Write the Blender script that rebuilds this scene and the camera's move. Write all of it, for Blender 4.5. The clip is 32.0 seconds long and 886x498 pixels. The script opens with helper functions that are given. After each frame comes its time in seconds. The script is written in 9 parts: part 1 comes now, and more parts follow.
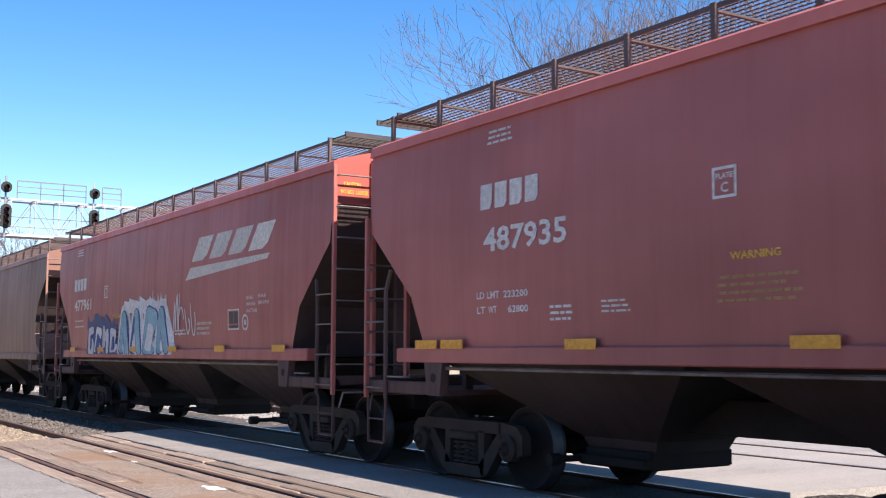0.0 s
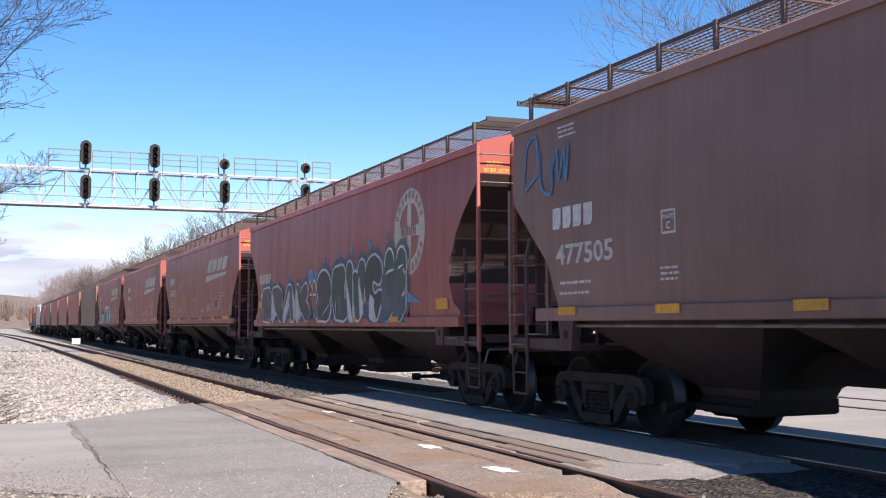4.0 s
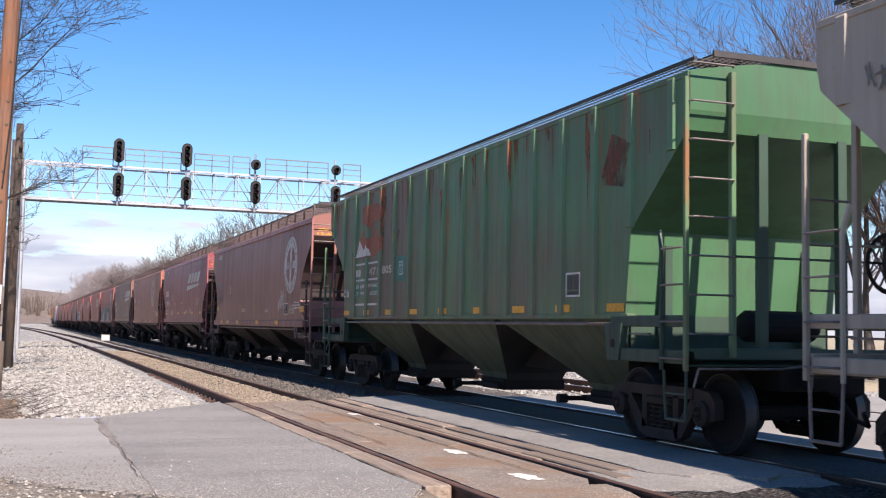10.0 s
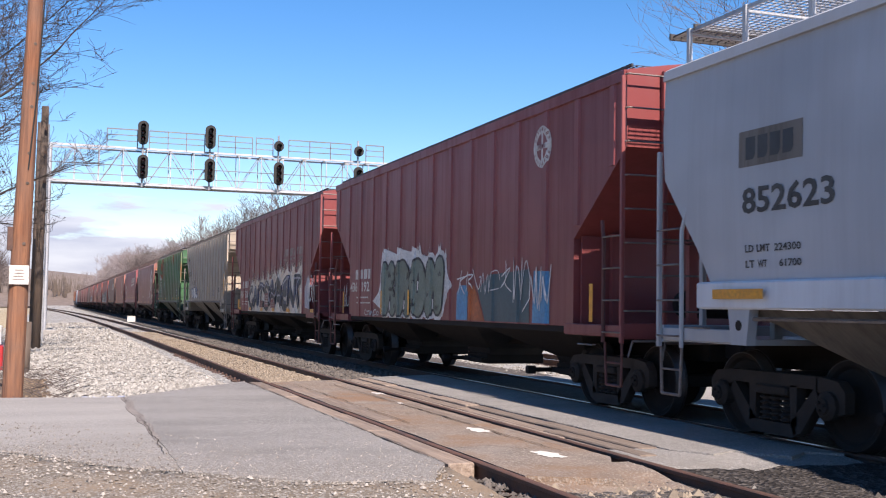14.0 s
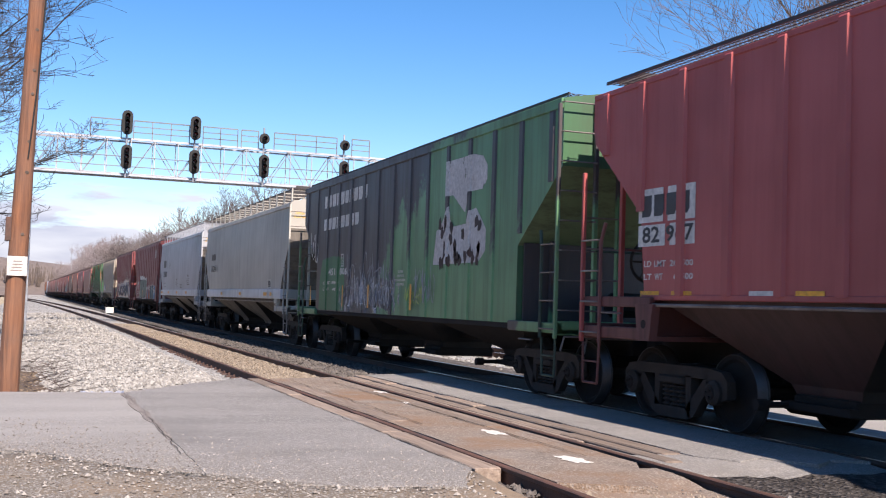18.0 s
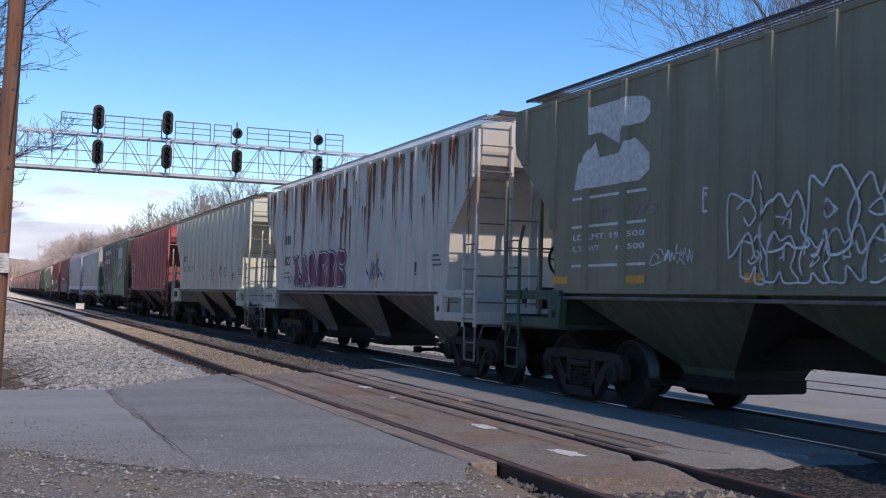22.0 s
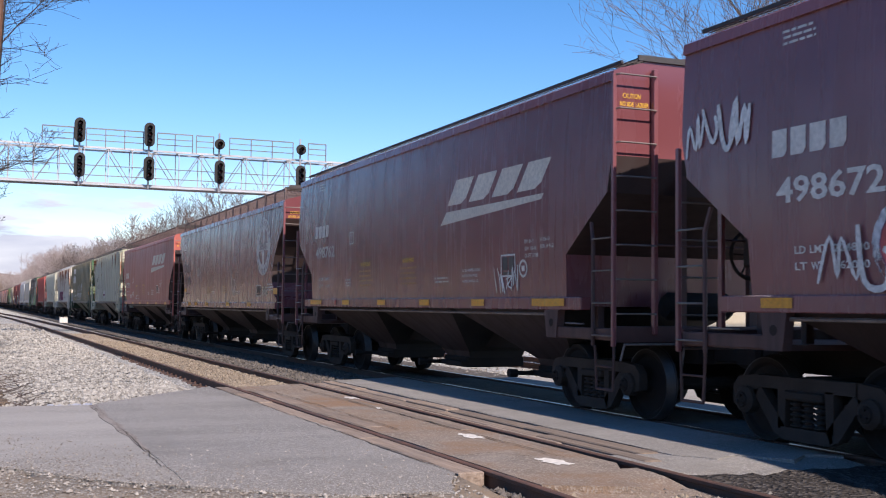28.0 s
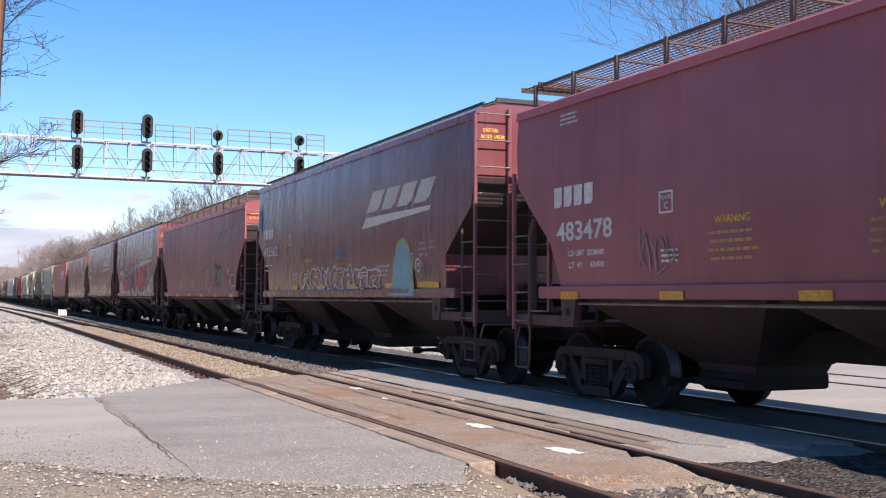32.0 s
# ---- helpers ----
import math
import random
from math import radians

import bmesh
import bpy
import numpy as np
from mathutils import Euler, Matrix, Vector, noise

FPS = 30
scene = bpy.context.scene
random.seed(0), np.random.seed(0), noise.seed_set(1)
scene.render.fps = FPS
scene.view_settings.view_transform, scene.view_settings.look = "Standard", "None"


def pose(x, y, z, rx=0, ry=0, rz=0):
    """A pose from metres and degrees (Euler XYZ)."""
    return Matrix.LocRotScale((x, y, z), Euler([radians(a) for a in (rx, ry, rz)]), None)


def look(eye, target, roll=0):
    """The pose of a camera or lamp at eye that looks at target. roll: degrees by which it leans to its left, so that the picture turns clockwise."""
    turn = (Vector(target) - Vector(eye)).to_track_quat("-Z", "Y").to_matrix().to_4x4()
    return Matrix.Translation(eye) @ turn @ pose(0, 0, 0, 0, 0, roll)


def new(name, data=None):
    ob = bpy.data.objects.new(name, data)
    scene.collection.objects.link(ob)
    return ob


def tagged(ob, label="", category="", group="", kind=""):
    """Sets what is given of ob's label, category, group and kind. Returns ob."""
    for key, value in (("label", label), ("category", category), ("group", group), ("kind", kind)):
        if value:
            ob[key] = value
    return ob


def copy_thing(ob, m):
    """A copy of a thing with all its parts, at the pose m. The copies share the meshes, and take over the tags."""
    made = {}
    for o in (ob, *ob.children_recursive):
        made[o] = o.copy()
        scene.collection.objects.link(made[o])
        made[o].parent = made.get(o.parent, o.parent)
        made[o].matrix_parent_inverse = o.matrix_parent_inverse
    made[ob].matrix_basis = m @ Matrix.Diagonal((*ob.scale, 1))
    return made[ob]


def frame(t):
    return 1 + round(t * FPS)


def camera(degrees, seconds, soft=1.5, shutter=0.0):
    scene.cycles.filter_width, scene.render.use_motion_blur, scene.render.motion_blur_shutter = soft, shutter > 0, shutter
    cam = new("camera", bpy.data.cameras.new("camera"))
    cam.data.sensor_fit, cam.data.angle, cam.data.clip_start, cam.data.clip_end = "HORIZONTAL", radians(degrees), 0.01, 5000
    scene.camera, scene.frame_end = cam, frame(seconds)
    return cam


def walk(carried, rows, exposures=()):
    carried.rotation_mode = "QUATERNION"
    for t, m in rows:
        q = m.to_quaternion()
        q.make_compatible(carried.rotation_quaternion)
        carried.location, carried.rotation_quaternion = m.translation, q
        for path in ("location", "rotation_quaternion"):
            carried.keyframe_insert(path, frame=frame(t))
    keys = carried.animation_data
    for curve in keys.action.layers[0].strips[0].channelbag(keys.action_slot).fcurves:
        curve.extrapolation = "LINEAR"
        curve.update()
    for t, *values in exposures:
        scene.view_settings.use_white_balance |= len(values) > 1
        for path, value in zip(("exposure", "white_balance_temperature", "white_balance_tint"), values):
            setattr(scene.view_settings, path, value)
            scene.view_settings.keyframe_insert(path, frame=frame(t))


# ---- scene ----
cam = camera(44.0, 32.0, soft=1.1, shutter=0.05)
PATH = [
    (0, (-7.539, -11.87, 1.499), (-6.458, -10.198, 1.688), 0.1),
    (0.5, (-7.519, -11.735, 1.439), (-6.493, -10.029, 1.619), 0.4),
    (1, (-7.482, -11.55, 1.378), (-6.619, -9.753, 1.548), 0.5),
    (1.5, (-7.464, -11.524, 1.368), (-6.64, -9.709, 1.525), -0.1),
    (2, (-7.466, -11.52, 1.362), (-6.655, -9.696, 1.485), -1.7),
    (2.5, (-7.477, -11.524, 1.366), (-6.684, -9.693, 1.49), -1.9),
    (3, (-7.478, -11.517, 1.374), (-6.715, -9.672, 1.502), -1.7),
    (3.5, (-7.48, -11.549, 1.371), (-6.72, -9.703, 1.502), -0.8),
    (5.5, (-7.502, -11.562, 1.386), (-6.747, -9.715, 1.525), 0.1),
    (6, (-7.494, -11.551, 1.383), (-6.741, -9.703, 1.526), 0.1),
    (6.5, (-7.481, -11.543, 1.404), (-6.731, -9.695, 1.552), -0.1),
    (7, (-7.508, -11.588, 1.408), (-6.761, -9.739, 1.555), 0.3),
    (7.5, (-7.483, -11.55, 1.382), (-6.737, -9.7, 1.531), 0.8),
    (8, (-7.473, -11.537, 1.375), (-6.732, -9.686, 1.523), 1.0),
    (8.5, (-7.482, -11.52, 1.374), (-6.747, -9.666, 1.521), 1.1),
    (9, (-7.497, -11.547, 1.395), (-6.771, -9.689, 1.539), 0.9),
    (9.5, (-7.489, -11.52, 1.373), (-6.771, -9.659, 1.518), 1.1),
    (10, (-7.483, -11.512, 1.376), (-6.774, -9.648, 1.518), 1.0),
    (10.5, (-7.505, -11.527, 1.367), (-6.812, -9.656, 1.508), 1.1),
    (11, (-7.502, -11.533, 1.366), (-6.817, -9.659, 1.505), 1.1),
    (11.5, (-7.478, -11.548, 1.365), (-6.799, -9.672, 1.501), 1.0),
    (12, (-7.468, -11.553, 1.365), (-6.793, -9.676, 1.497), 0.9),
    (12.5, (-7.472, -11.552, 1.354), (-6.798, -9.673, 1.481), 0.8),
    (13, (-7.475, -11.541, 1.36), (-6.804, -9.66, 1.479), 0.8),
    (13.5, (-7.478, -11.543, 1.358), (-6.808, -9.662, 1.473), 0.8),
    (14, (-7.487, -11.543, 1.354), (-6.816, -9.662, 1.461), 0.9),
    (14.5, (-7.519, -11.509, 1.343), (-6.846, -9.628, 1.442), 1.0),
    (16.5, (-7.717, -11.542, 1.411), (-7.016, -9.672, 1.507), 1.9),
    (17, (-7.832, -11.474, 1.415), (-7.118, -9.609, 1.513), 1.8),
    (17.5, (-7.865, -11.342, 1.385), (-7.15, -9.477, 1.482), 1.9),
    (18, (-7.841, -11.162, 1.387), (-7.129, -9.295, 1.487), 1.8),
    (18.5, (-7.891, -11.066, 1.384), (-7.176, -9.201, 1.484), 1.9),
    (19, (-7.991, -10.982, 1.374), (-7.248, -9.128, 1.479), 1.8),
    (19.5, (-8.113, -11.102, 1.4), (-7.31, -9.273, 1.507), 1.7),
    (20, (-8.102, -11.139, 1.403), (-7.277, -9.321, 1.509), 2.0),
    (20.5, (-8.012, -11.054, 1.374), (-7.191, -9.233, 1.484), 2.2),
    (21, (-7.964, -10.967, 1.342), (-7.155, -9.141, 1.449), 2.1),
    (21.5, (-7.975, -10.965, 1.353), (-7.206, -9.121, 1.45), 1.8),
    (22, (-8.054, -11.107, 1.39), (-7.291, -9.26, 1.481), 1.5),
    (22.5, (-8.03, -11.094, 1.397), (-7.27, -9.247, 1.488), 1.0),
    (23, (-8.024, -11.085, 1.409), (-7.267, -9.237, 1.5), 0.4),
    (23.5, (-8.043, -11.106, 1.403), (-7.287, -9.256, 1.496), 0.4),
    (24, (-8.029, -11.067, 1.406), (-7.28, -9.215, 1.498), 0.2),
    (24.5, (-8.025, -11.083, 1.405), (-7.278, -9.229, 1.496), 0.1),
    (26.5, (-8.025, -11.072, 1.402), (-7.288, -9.215, 1.494), 0.7),
    (27, (-8.039, -11.084, 1.417), (-7.289, -9.232, 1.514), 0.7),
    (27.5, (-8.053, -11.114, 1.412), (-7.281, -9.272, 1.513), 0.6),
    (28, (-8.045, -11.103, 1.416), (-7.257, -9.268, 1.521), 0.6),
    (28.5, (-8.081, -11.154, 1.426), (-7.274, -9.327, 1.529), 0.6),
    (29, (-8.104, -11.177, 1.407), (-7.297, -9.35, 1.511), 1.2),
    (29.5, (-8.08, -11.141, 1.405), (-7.27, -9.316, 1.509), 1.6),
    (30, (-8.096, -11.138, 1.411), (-7.288, -9.311, 1.516), 1.4),
    (30.5, (-8.128, -11.064, 1.395), (-7.322, -9.236, 1.496), 1.2),
    (31, (-8.131, -10.978, 1.399), (-7.331, -9.147, 1.486), 0.9),
    (31.5, (-8.1, -10.943, 1.389), (-7.304, -9.11, 1.476), 0.6),
    (32, (-8.126, -11.028, 1.412), (-7.333, -9.194, 1.499), 0.2),
]
walk(cam, [(t, look(eye, target, roll)) for t, eye, target, roll in PATH],
     exposures=[(0.0, 1.34, 6480, 21), (1.0, 1.19, 6480, 21), (2.2, 1.11, 6480, 21), (6.0, 1.08, 6480, 21), (12.0, 1.03, 6480, 21), (32.0, 1.06, 6480, 21)])

# ---- world, sun, exposure ----
SUN_TO = Vector((0.052, -1.12, 1.0)).normalized()
SUN_EL = math.asin(SUN_TO.z)
SUN_ROT = math.atan2(SUN_TO.x, SUN_TO.y)
world = bpy.data.worlds.new("world")
scene.world = world
world.use_nodes = True
wn, wl = world.node_tree.nodes, world.node_tree.links
wn.clear()
w_out = wn.new("ShaderNodeOutputWorld")
w_bg = wn.new("ShaderNodeBackground")
w_sky = wn.new("ShaderNodeTexSky")
w_sky.sky_type = "NISHITA"
w_sky.sun_disc = False
w_sky.sun_elevation, w_sky.sun_rotation = SUN_EL, SUN_ROT
w_sky.air_density, w_sky.dust_density, w_sky.ozone_density = 0.95, 0.1, 2.2
w_tc = wn.new("ShaderNodeTexCoord")
w_sep = wn.new("ShaderNodeSeparateXYZ")
wl.new(w_tc.outputs["Generated"], w_sep.inputs[0])
w_map = wn.new("ShaderNodeMapping")
w_map.inputs["Scale"].default_value = (2.6, 2.6, 13.0)
w_map.inputs["Location"].default_value = (0.35, 0.0, 0.3)
wl.new(w_tc.outputs["Generated"], w_map.inputs[0])
w_noise = wn.new("ShaderNodeTexNoise")
w_noise.inputs["Scale"].default_value = 1.6
w_noise.inputs["Detail"].default_value = 7.0
w_noise.inputs["Roughness"].default_value = 0.55
wl.new(w_map.outputs[0], w_noise.inputs["Vector"])
# a bank of cloud low over the horizon, thinning upwards
w_bank = wn.new("ShaderNodeMath")
w_bank.operation = "MULTIPLY_ADD"
wl.new(w_sep.outputs["Z"], w_bank.inputs[0])
w_bank.inputs[1].default_value = -5.0
wl.new(w_noise.outputs["Fac"], w_bank.inputs[2])
w_mul = wn.new("ShaderNodeMapRange")
w_mul.inputs["From Min"].default_value, w_mul.inputs["From Max"].default_value = 0.165, 0.225
w_mul.inputs["To Max"].default_value = 0.93
wl.new(w_bank.outputs[0], w_mul.inputs["Value"])
w_shade = wn.new("ShaderNodeTexNoise")
w_shade.inputs["Scale"].default_value = 3.1
w_shade.inputs["Detail"].default_value = 5.0
wl.new(w_map.outputs[0], w_shade.inputs["Vector"])
w_tone = wn.new("ShaderNodeMapRange")
w_tone.inputs["From Min"].default_value, w_tone.inputs["From Max"].default_value = 0.38, 0.62
wl.new(w_shade.outputs["Fac"], w_tone.inputs["Value"])
w_cloud = wn.new("ShaderNodeMix")
w_cloud.data_type = "RGBA"
w_cloud.inputs["A"].default_value = (3.35, 3.65, 4.5, 1)
w_cloud.inputs["B"].default_value = (5.0, 5.3, 5.7, 1)
wl.new(w_tone.outputs[0], w_cloud.inputs["Factor"])
w_mix = wn.new("ShaderNodeMix")
w_mix.data_type = "RGBA"
wl.new(w_mul.outputs[0], w_mix.inputs["Factor"])
w_sat = wn.new("ShaderNodeHueSaturation")
w_sat.inputs["Saturation"].default_value = 1.36
w_sat.inputs["Hue"].default_value = 0.501
wl.new(w_sky.outputs[0], w_sat.inputs["Color"])
wl.new(w_sat.outputs[0], w_mix.inputs["A"])
wl.new(w_cloud.outputs["Result"], w_mix.inputs["B"])
wl.new(w_mix.outputs["Result"], w_bg.inputs["Color"])
w_bg.inputs["Strength"].default_value = 0.080
wl.new(w_bg.outputs[0], w_out.inputs["Surface"])

sun = new("sun", bpy.data.lights.new("sun", "SUN"))
sun.data.energy, sun.data.angle, sun.data.color = 4.8, radians(0.55), (1.0, 0.915, 0.78)
sun.matrix_world = look(SUN_TO * 60, (0, 0, 0))


# ---- materials ----
def nodes_of(name):
    m = bpy.data.materials.new(name)
    m.use_nodes = True
    n, l = m.node_tree.nodes, m.node_tree.links
    return m, n, l, n["Principled BSDF"]


def mix_node(n, l, fac, a, b, blend="MIX"):
    k = n.new("ShaderNodeMix")
    k.data_type, k.blend_type = "RGBA", blend
    for sock, v in (("Factor", fac), ("A", a), ("B", b)):
        if isinstance(v, bpy.types.NodeSocket):
            l.new(v, k.inputs[sock])
        elif isinstance(v, (int, float)):
            k.inputs[sock].default_value = v
        else:
            k.inputs[sock].default_value = (*v, 1)
    return k.outputs["Result"]


def noise_node(n, l, scale, stretch=(1, 1, 1), detail=4.0, rough=0.55, lo=0.35, hi=0.65, space="Object", off=(0, 0, 0)):
    tc, mp, nz, mr = n.new("ShaderNodeTexCoord"), n.new("ShaderNodeMapping"), n.new("ShaderNodeTexNoise"), n.new("ShaderNodeMapRange")
    mp.inputs["Scale"].default_value = stretch
    mp.inputs["Location"].default_value = off
    l.new(tc.outputs[space], mp.inputs[0])
    l.new(mp.outputs[0], nz.inputs["Vector"])
    nz.inputs["Scale"].default_value, nz.inputs["Detail"].default_value, nz.inputs["Roughness"].default_value = scale, detail, rough
    mr.inputs["From Min"].default_value, mr.inputs["From Max"].default_value = lo, hi
    l.new(nz.outputs["Fac"], mr.inputs["Value"])
    return mr.outputs[0]


def bump_node(n, l, height, strength, dist):
    b = n.new("ShaderNodeBump")
    b.inputs["Strength"].default_value, b.inputs["Distance"].default_value = strength, dist
    l.new(height, b.inputs["Height"])
    return b.outputs[0]


def plain(name, base, other=None, rough=0.6, metal=0.0, big=0.6, fine=14.0, bump=0.3, dist=0.004, rand=0.12, stretch=(1, 1, 1)):
    """Base colour that drifts towards another at two scales, with fine relief."""
    m, n, l, p = nodes_of(name)
    other = other or tuple(c * 0.7 for c in base)
    a = noise_node(n, l, big, stretch)
    f = noise_node(n, l, fine, stretch, 6.0, 0.65)
    c = mix_node(n, l, a, base, other)
    c = mix_node(n, l, f, c, mix_node(n, l, 0.35, c, (0.02, 0.02, 0.02)))
    if rand:
        oi, mr = n.new("ShaderNodeObjectInfo"), n.new("ShaderNodeMapRange")
        mr.inputs["To Min"].default_value, mr.inputs["To Max"].default_value = 1 - rand, 1 + rand
        l.new(oi.outputs["Random"], mr.inputs["Value"])
        hs = n.new("ShaderNodeHueSaturation")
        l.new(c, hs.inputs["Color"])
        l.new(mr.outputs[0], hs.inputs["Value"])
        c = hs.outputs[0]
    l.new(c, p.inputs["Base Color"])
    p.inputs["Roughness"].default_value, p.inputs["Metallic"].default_value = rough, metal
    if bump:
        l.new(bump_node(n, l, f, bump, dist), p.inputs["Normal"])
    return m


def car_paint(name, base, grime=(0.055, 0.04, 0.035), amount=0.45, rough=0.38, rust=0.0, second=None, fade=None, gloss=0.0):
    """Weathered freight-car enamel: run-down dirt in upright streaks, chalky fading in clouds, chips, optional rust and a second coat."""
    m, n, l, p = nodes_of(name)
    c = mix_node(n, l, noise_node(n, l, 0.35, (1, 1, 1.6), 3.0), base, fade or tuple(min(1, v * 1.25 + 0.015) for v in base))
    if second:
        colour, lo, hi, *slope = second
        cover = noise_node(n, l, 0.28, (1, 1.0, 0.75), 9.0, 0.66, 0.0 if slope else lo, 1.0 if slope else hi, off=(0, 3.1, 1.7))
        if slope:
            # the coat lies towards one end of the car, with a ragged edge
            ty, sy, ad, mr = n.new("ShaderNodeTexCoord"), n.new("ShaderNodeSeparateXYZ"), n.new("ShaderNodeMath"), n.new("ShaderNodeMapRange")
            l.new(ty.outputs["Object"], sy.inputs[0])
            ad.operation = "MULTIPLY_ADD"
            l.new(sy.outputs["Y"], ad.inputs[0])
            ad.inputs[1].default_value = slope[0]
            up = n.new("ShaderNodeMath")
            up.operation = "MULTIPLY_ADD"
            l.new(sy.outputs["Z"], up.inputs[0])
            up.inputs[1].default_value = slope[1]
            l.new(cover, up.inputs[2])
            l.new(up.outputs[0], ad.inputs[2])
            mr.inputs["From Min"].default_value, mr.inputs["From Max"].default_value = lo, hi
            l.new(ad.outputs[0], mr.inputs["Value"])
            cover = mr.outputs[0]
        c = mix_node(n, l, cover, c, colour)
    streak = noise_node(n, l, 1.6, (1, 2.6, 0.16), 6.0, 0.7, 0.45, 0.75)
    k = n.new("ShaderNodeMath")
    k.operation = "MULTIPLY"
    k.inputs[1].default_value = amount
    l.new(streak, k.inputs[0])
    c = mix_node(n, l, k.outputs[0], c, grime)
    spots = noise_node(n, l, 5.0, (1, 1, 1), 8.0, 0.7, 0.62, 0.72)
    k2 = n.new("ShaderNodeMath")
    k2.operation = "MULTIPLY"
    k2.inputs[1].default_value = amount * 0.5
    l.new(spots, k2.inputs[0])
    c = mix_node(n, l, k2.outputs[0], c, grime)
    if rust:
        r1 = noise_node(n, l, 1.5, (1, 5.0, 0.24), 7.0, 0.7, 0.62 - 0.10 * rust, 0.66 - 0.08 * rust, off=(0, 1.3, 5.0))
        r2 = noise_node(n, l, 0.5, (1, 1, 1), 3.0, 0.5, 0.50 - 0.12 * rust, 0.66 - 0.10 * rust, off=(0, 7.7, 0))
        r3 = n.new("ShaderNodeMath")
        r3.operation = "MULTIPLY"
        l.new(r1, r3.inputs[0])
        l.new(r2, r3.inputs[1])
        tz, sz, mz = n.new("ShaderNodeTexCoord"), n.new("ShaderNodeSeparateXYZ"), n.new("ShaderNodeMapRange")
        l.new(tz.outputs["Object"], sz.inputs[0])
        l.new(sz.outputs["Z"], mz.inputs["Value"])
        mz.inputs["From Min"].default_value, mz.inputs["From Max"].default_value = 2.2, 3.5
        mz.inputs["To Min"].default_value = 0.25
        r4 = n.new("ShaderNodeMath")
        r4.operation = "MULTIPLY"
        l.new(r3.outputs[0], r4.inputs[0])
        l.new(mz.outputs[0], r4.inputs[1])
        r3 = r4
        c = mix_node(n, l, r3.outputs[0], c, (0.27, 0.095, 0.035))
    l.new(c, p.inputs["Base Color"])
    p.inputs["Roughness"].default_value = rough
    rr = n.new("ShaderNodeMapRange")
    rr.inputs["To Min"].default_value, rr.inputs["To Max"].default_value = rough, min(1, rough + 0.26)
    l.new(streak, rr.inputs["Value"])
    l.new(rr.outputs[0], p.inputs["Roughness"])
    p.inputs["Coat Weight"].default_value, p.inputs["Coat Roughness"].default_value = gloss, 0.16
    dents = noise_node(n, l, 0.9, (1, 1, 0.6), 2.0, 0.4, 0.2, 0.8)
    l.new(bump_node(n, l, dents, 0.35, 0.03), p.inputs["Normal"])
    return m


M_BROWN = car_paint("brown_paint", (0.325, 0.082, 0.064), amount=0.09, rough=0.42, gloss=0.04)
M_BROWN2 = car_paint("brown_paint_dirty", (0.345, 0.122, 0.086), grime=(0.12, 0.06, 0.045), amount=0.16, rough=0.44, gloss=0.04)
M_PLUM = car_paint("plum_brown_paint", (0.158, 0.051, 0.057), amount=0.08, rough=0.21, gloss=0.15)
M_WINE = car_paint("wine_brown_paint", (0.250, 0.060, 0.067), amount=0.10, rough=0.40, gloss=0.06)
M_DUSTY = car_paint("dusty_brown_paint", (0.245, 0.098, 0.078), grime=(0.15, 0.085, 0.062), amount=0.2, rough=0.46, gloss=0.04)
M_DULL = car_paint("dull_brown_paint", (0.205, 0.104, 0.076), grime=(0.12, 0.09, 0.07), amount=0.3, rough=0.45)
M_RED = car_paint("red_oxide_paint", (0.325, 0.060, 0.052), amount=0.18, rough=0.45)
M_BOXRED = car_paint("dark_red_paint", (0.188, 0.040, 0.039), amount=0.2, rough=0.42)
M_GREEN = car_paint("green_paint", (0.068, 0.160, 0.068), grime=(0.095, 0.068, 0.048), amount=0.45, rough=0.45, rust=0.8, second=((0.135, 0.100, 0.066), 0.42, 0.60))
M_GREENBLACK = car_paint("green_paint_half_blackened", (0.092, 0.225, 0.098), grime=(0.10, 0.08, 0.065), amount=0.6, rough=0.40, second=((0.048, 0.041, 0.044), 0.84, 0.88, 0.10, 0.16))
M_COATBLACK = car_paint("blackened_coat", (0.048, 0.041, 0.044), amount=0.3, rough=0.45)
M_OLIVE = car_paint("olive_brown_paint", (0.172, 0.152, 0.088), grime=(0.09, 0.07, 0.045), amount=0.35, rough=0.5)
M_GREY = car_paint("grey_paint", (0.350, 0.335, 0.292), grime=(0.15, 0.13, 0.11), amount=0.14, rough=0.45)
M_GREYBLUE = car_paint("blue_grey_paint", (0.315, 0.33, 0.35), grime=(0.16, 0.15, 0.13), amount=0.14, rough=0.4)
M_GREYPALE = car_paint("pale_warm_grey_paint", (0.450, 0.440, 0.345), grime=(0.20, 0.165, 0.13), amount=0.25, rough=0.42)
M_GREYWARM = car_paint("warm_grey_paint", (0.325, 0.275, 0.215), grime=(0.16, 0.13, 0.10), amount=0.4, rough=0.5)
M_GREYRUST = car_paint("grey_paint_with_rust_runs", (0.50, 0.455, 0.385), grime=(0.22, 0.16, 0.11), amount=0.16, rough=0.45, rust=0.7)
M_GREYGREEN = car_paint("green_grey_paint", (0.420, 0.415, 0.318), grime=(0.19, 0.15, 0.10), amount=0.22, rough=0.5, rust=0.9)
M_SILVER = car_paint("pale_grey_paint", (0.48, 0.50, 0.52), grime=(0.2, 0.18, 0.16), amount=0.25, rough=0.4)
M_ORANGE = car_paint("orange_paint", (0.14, 0.05, 0.024), amount=0.4, rough=0.4)
M_BLACKP = car_paint("black_paint", (0.02, 0.02, 0.022), grime=(0.05, 0.045, 0.04), amount=0.5, rough=0.5)
# underbody coats: road grime plus the shade beneath the cars, both in the colour
M_UBROWN = car_paint("grimy_shaded_underbody_brown", (0.027, 0.013, 0.012), grime=(0.03, 0.025, 0.022), amount=0.6, rough=0.6)
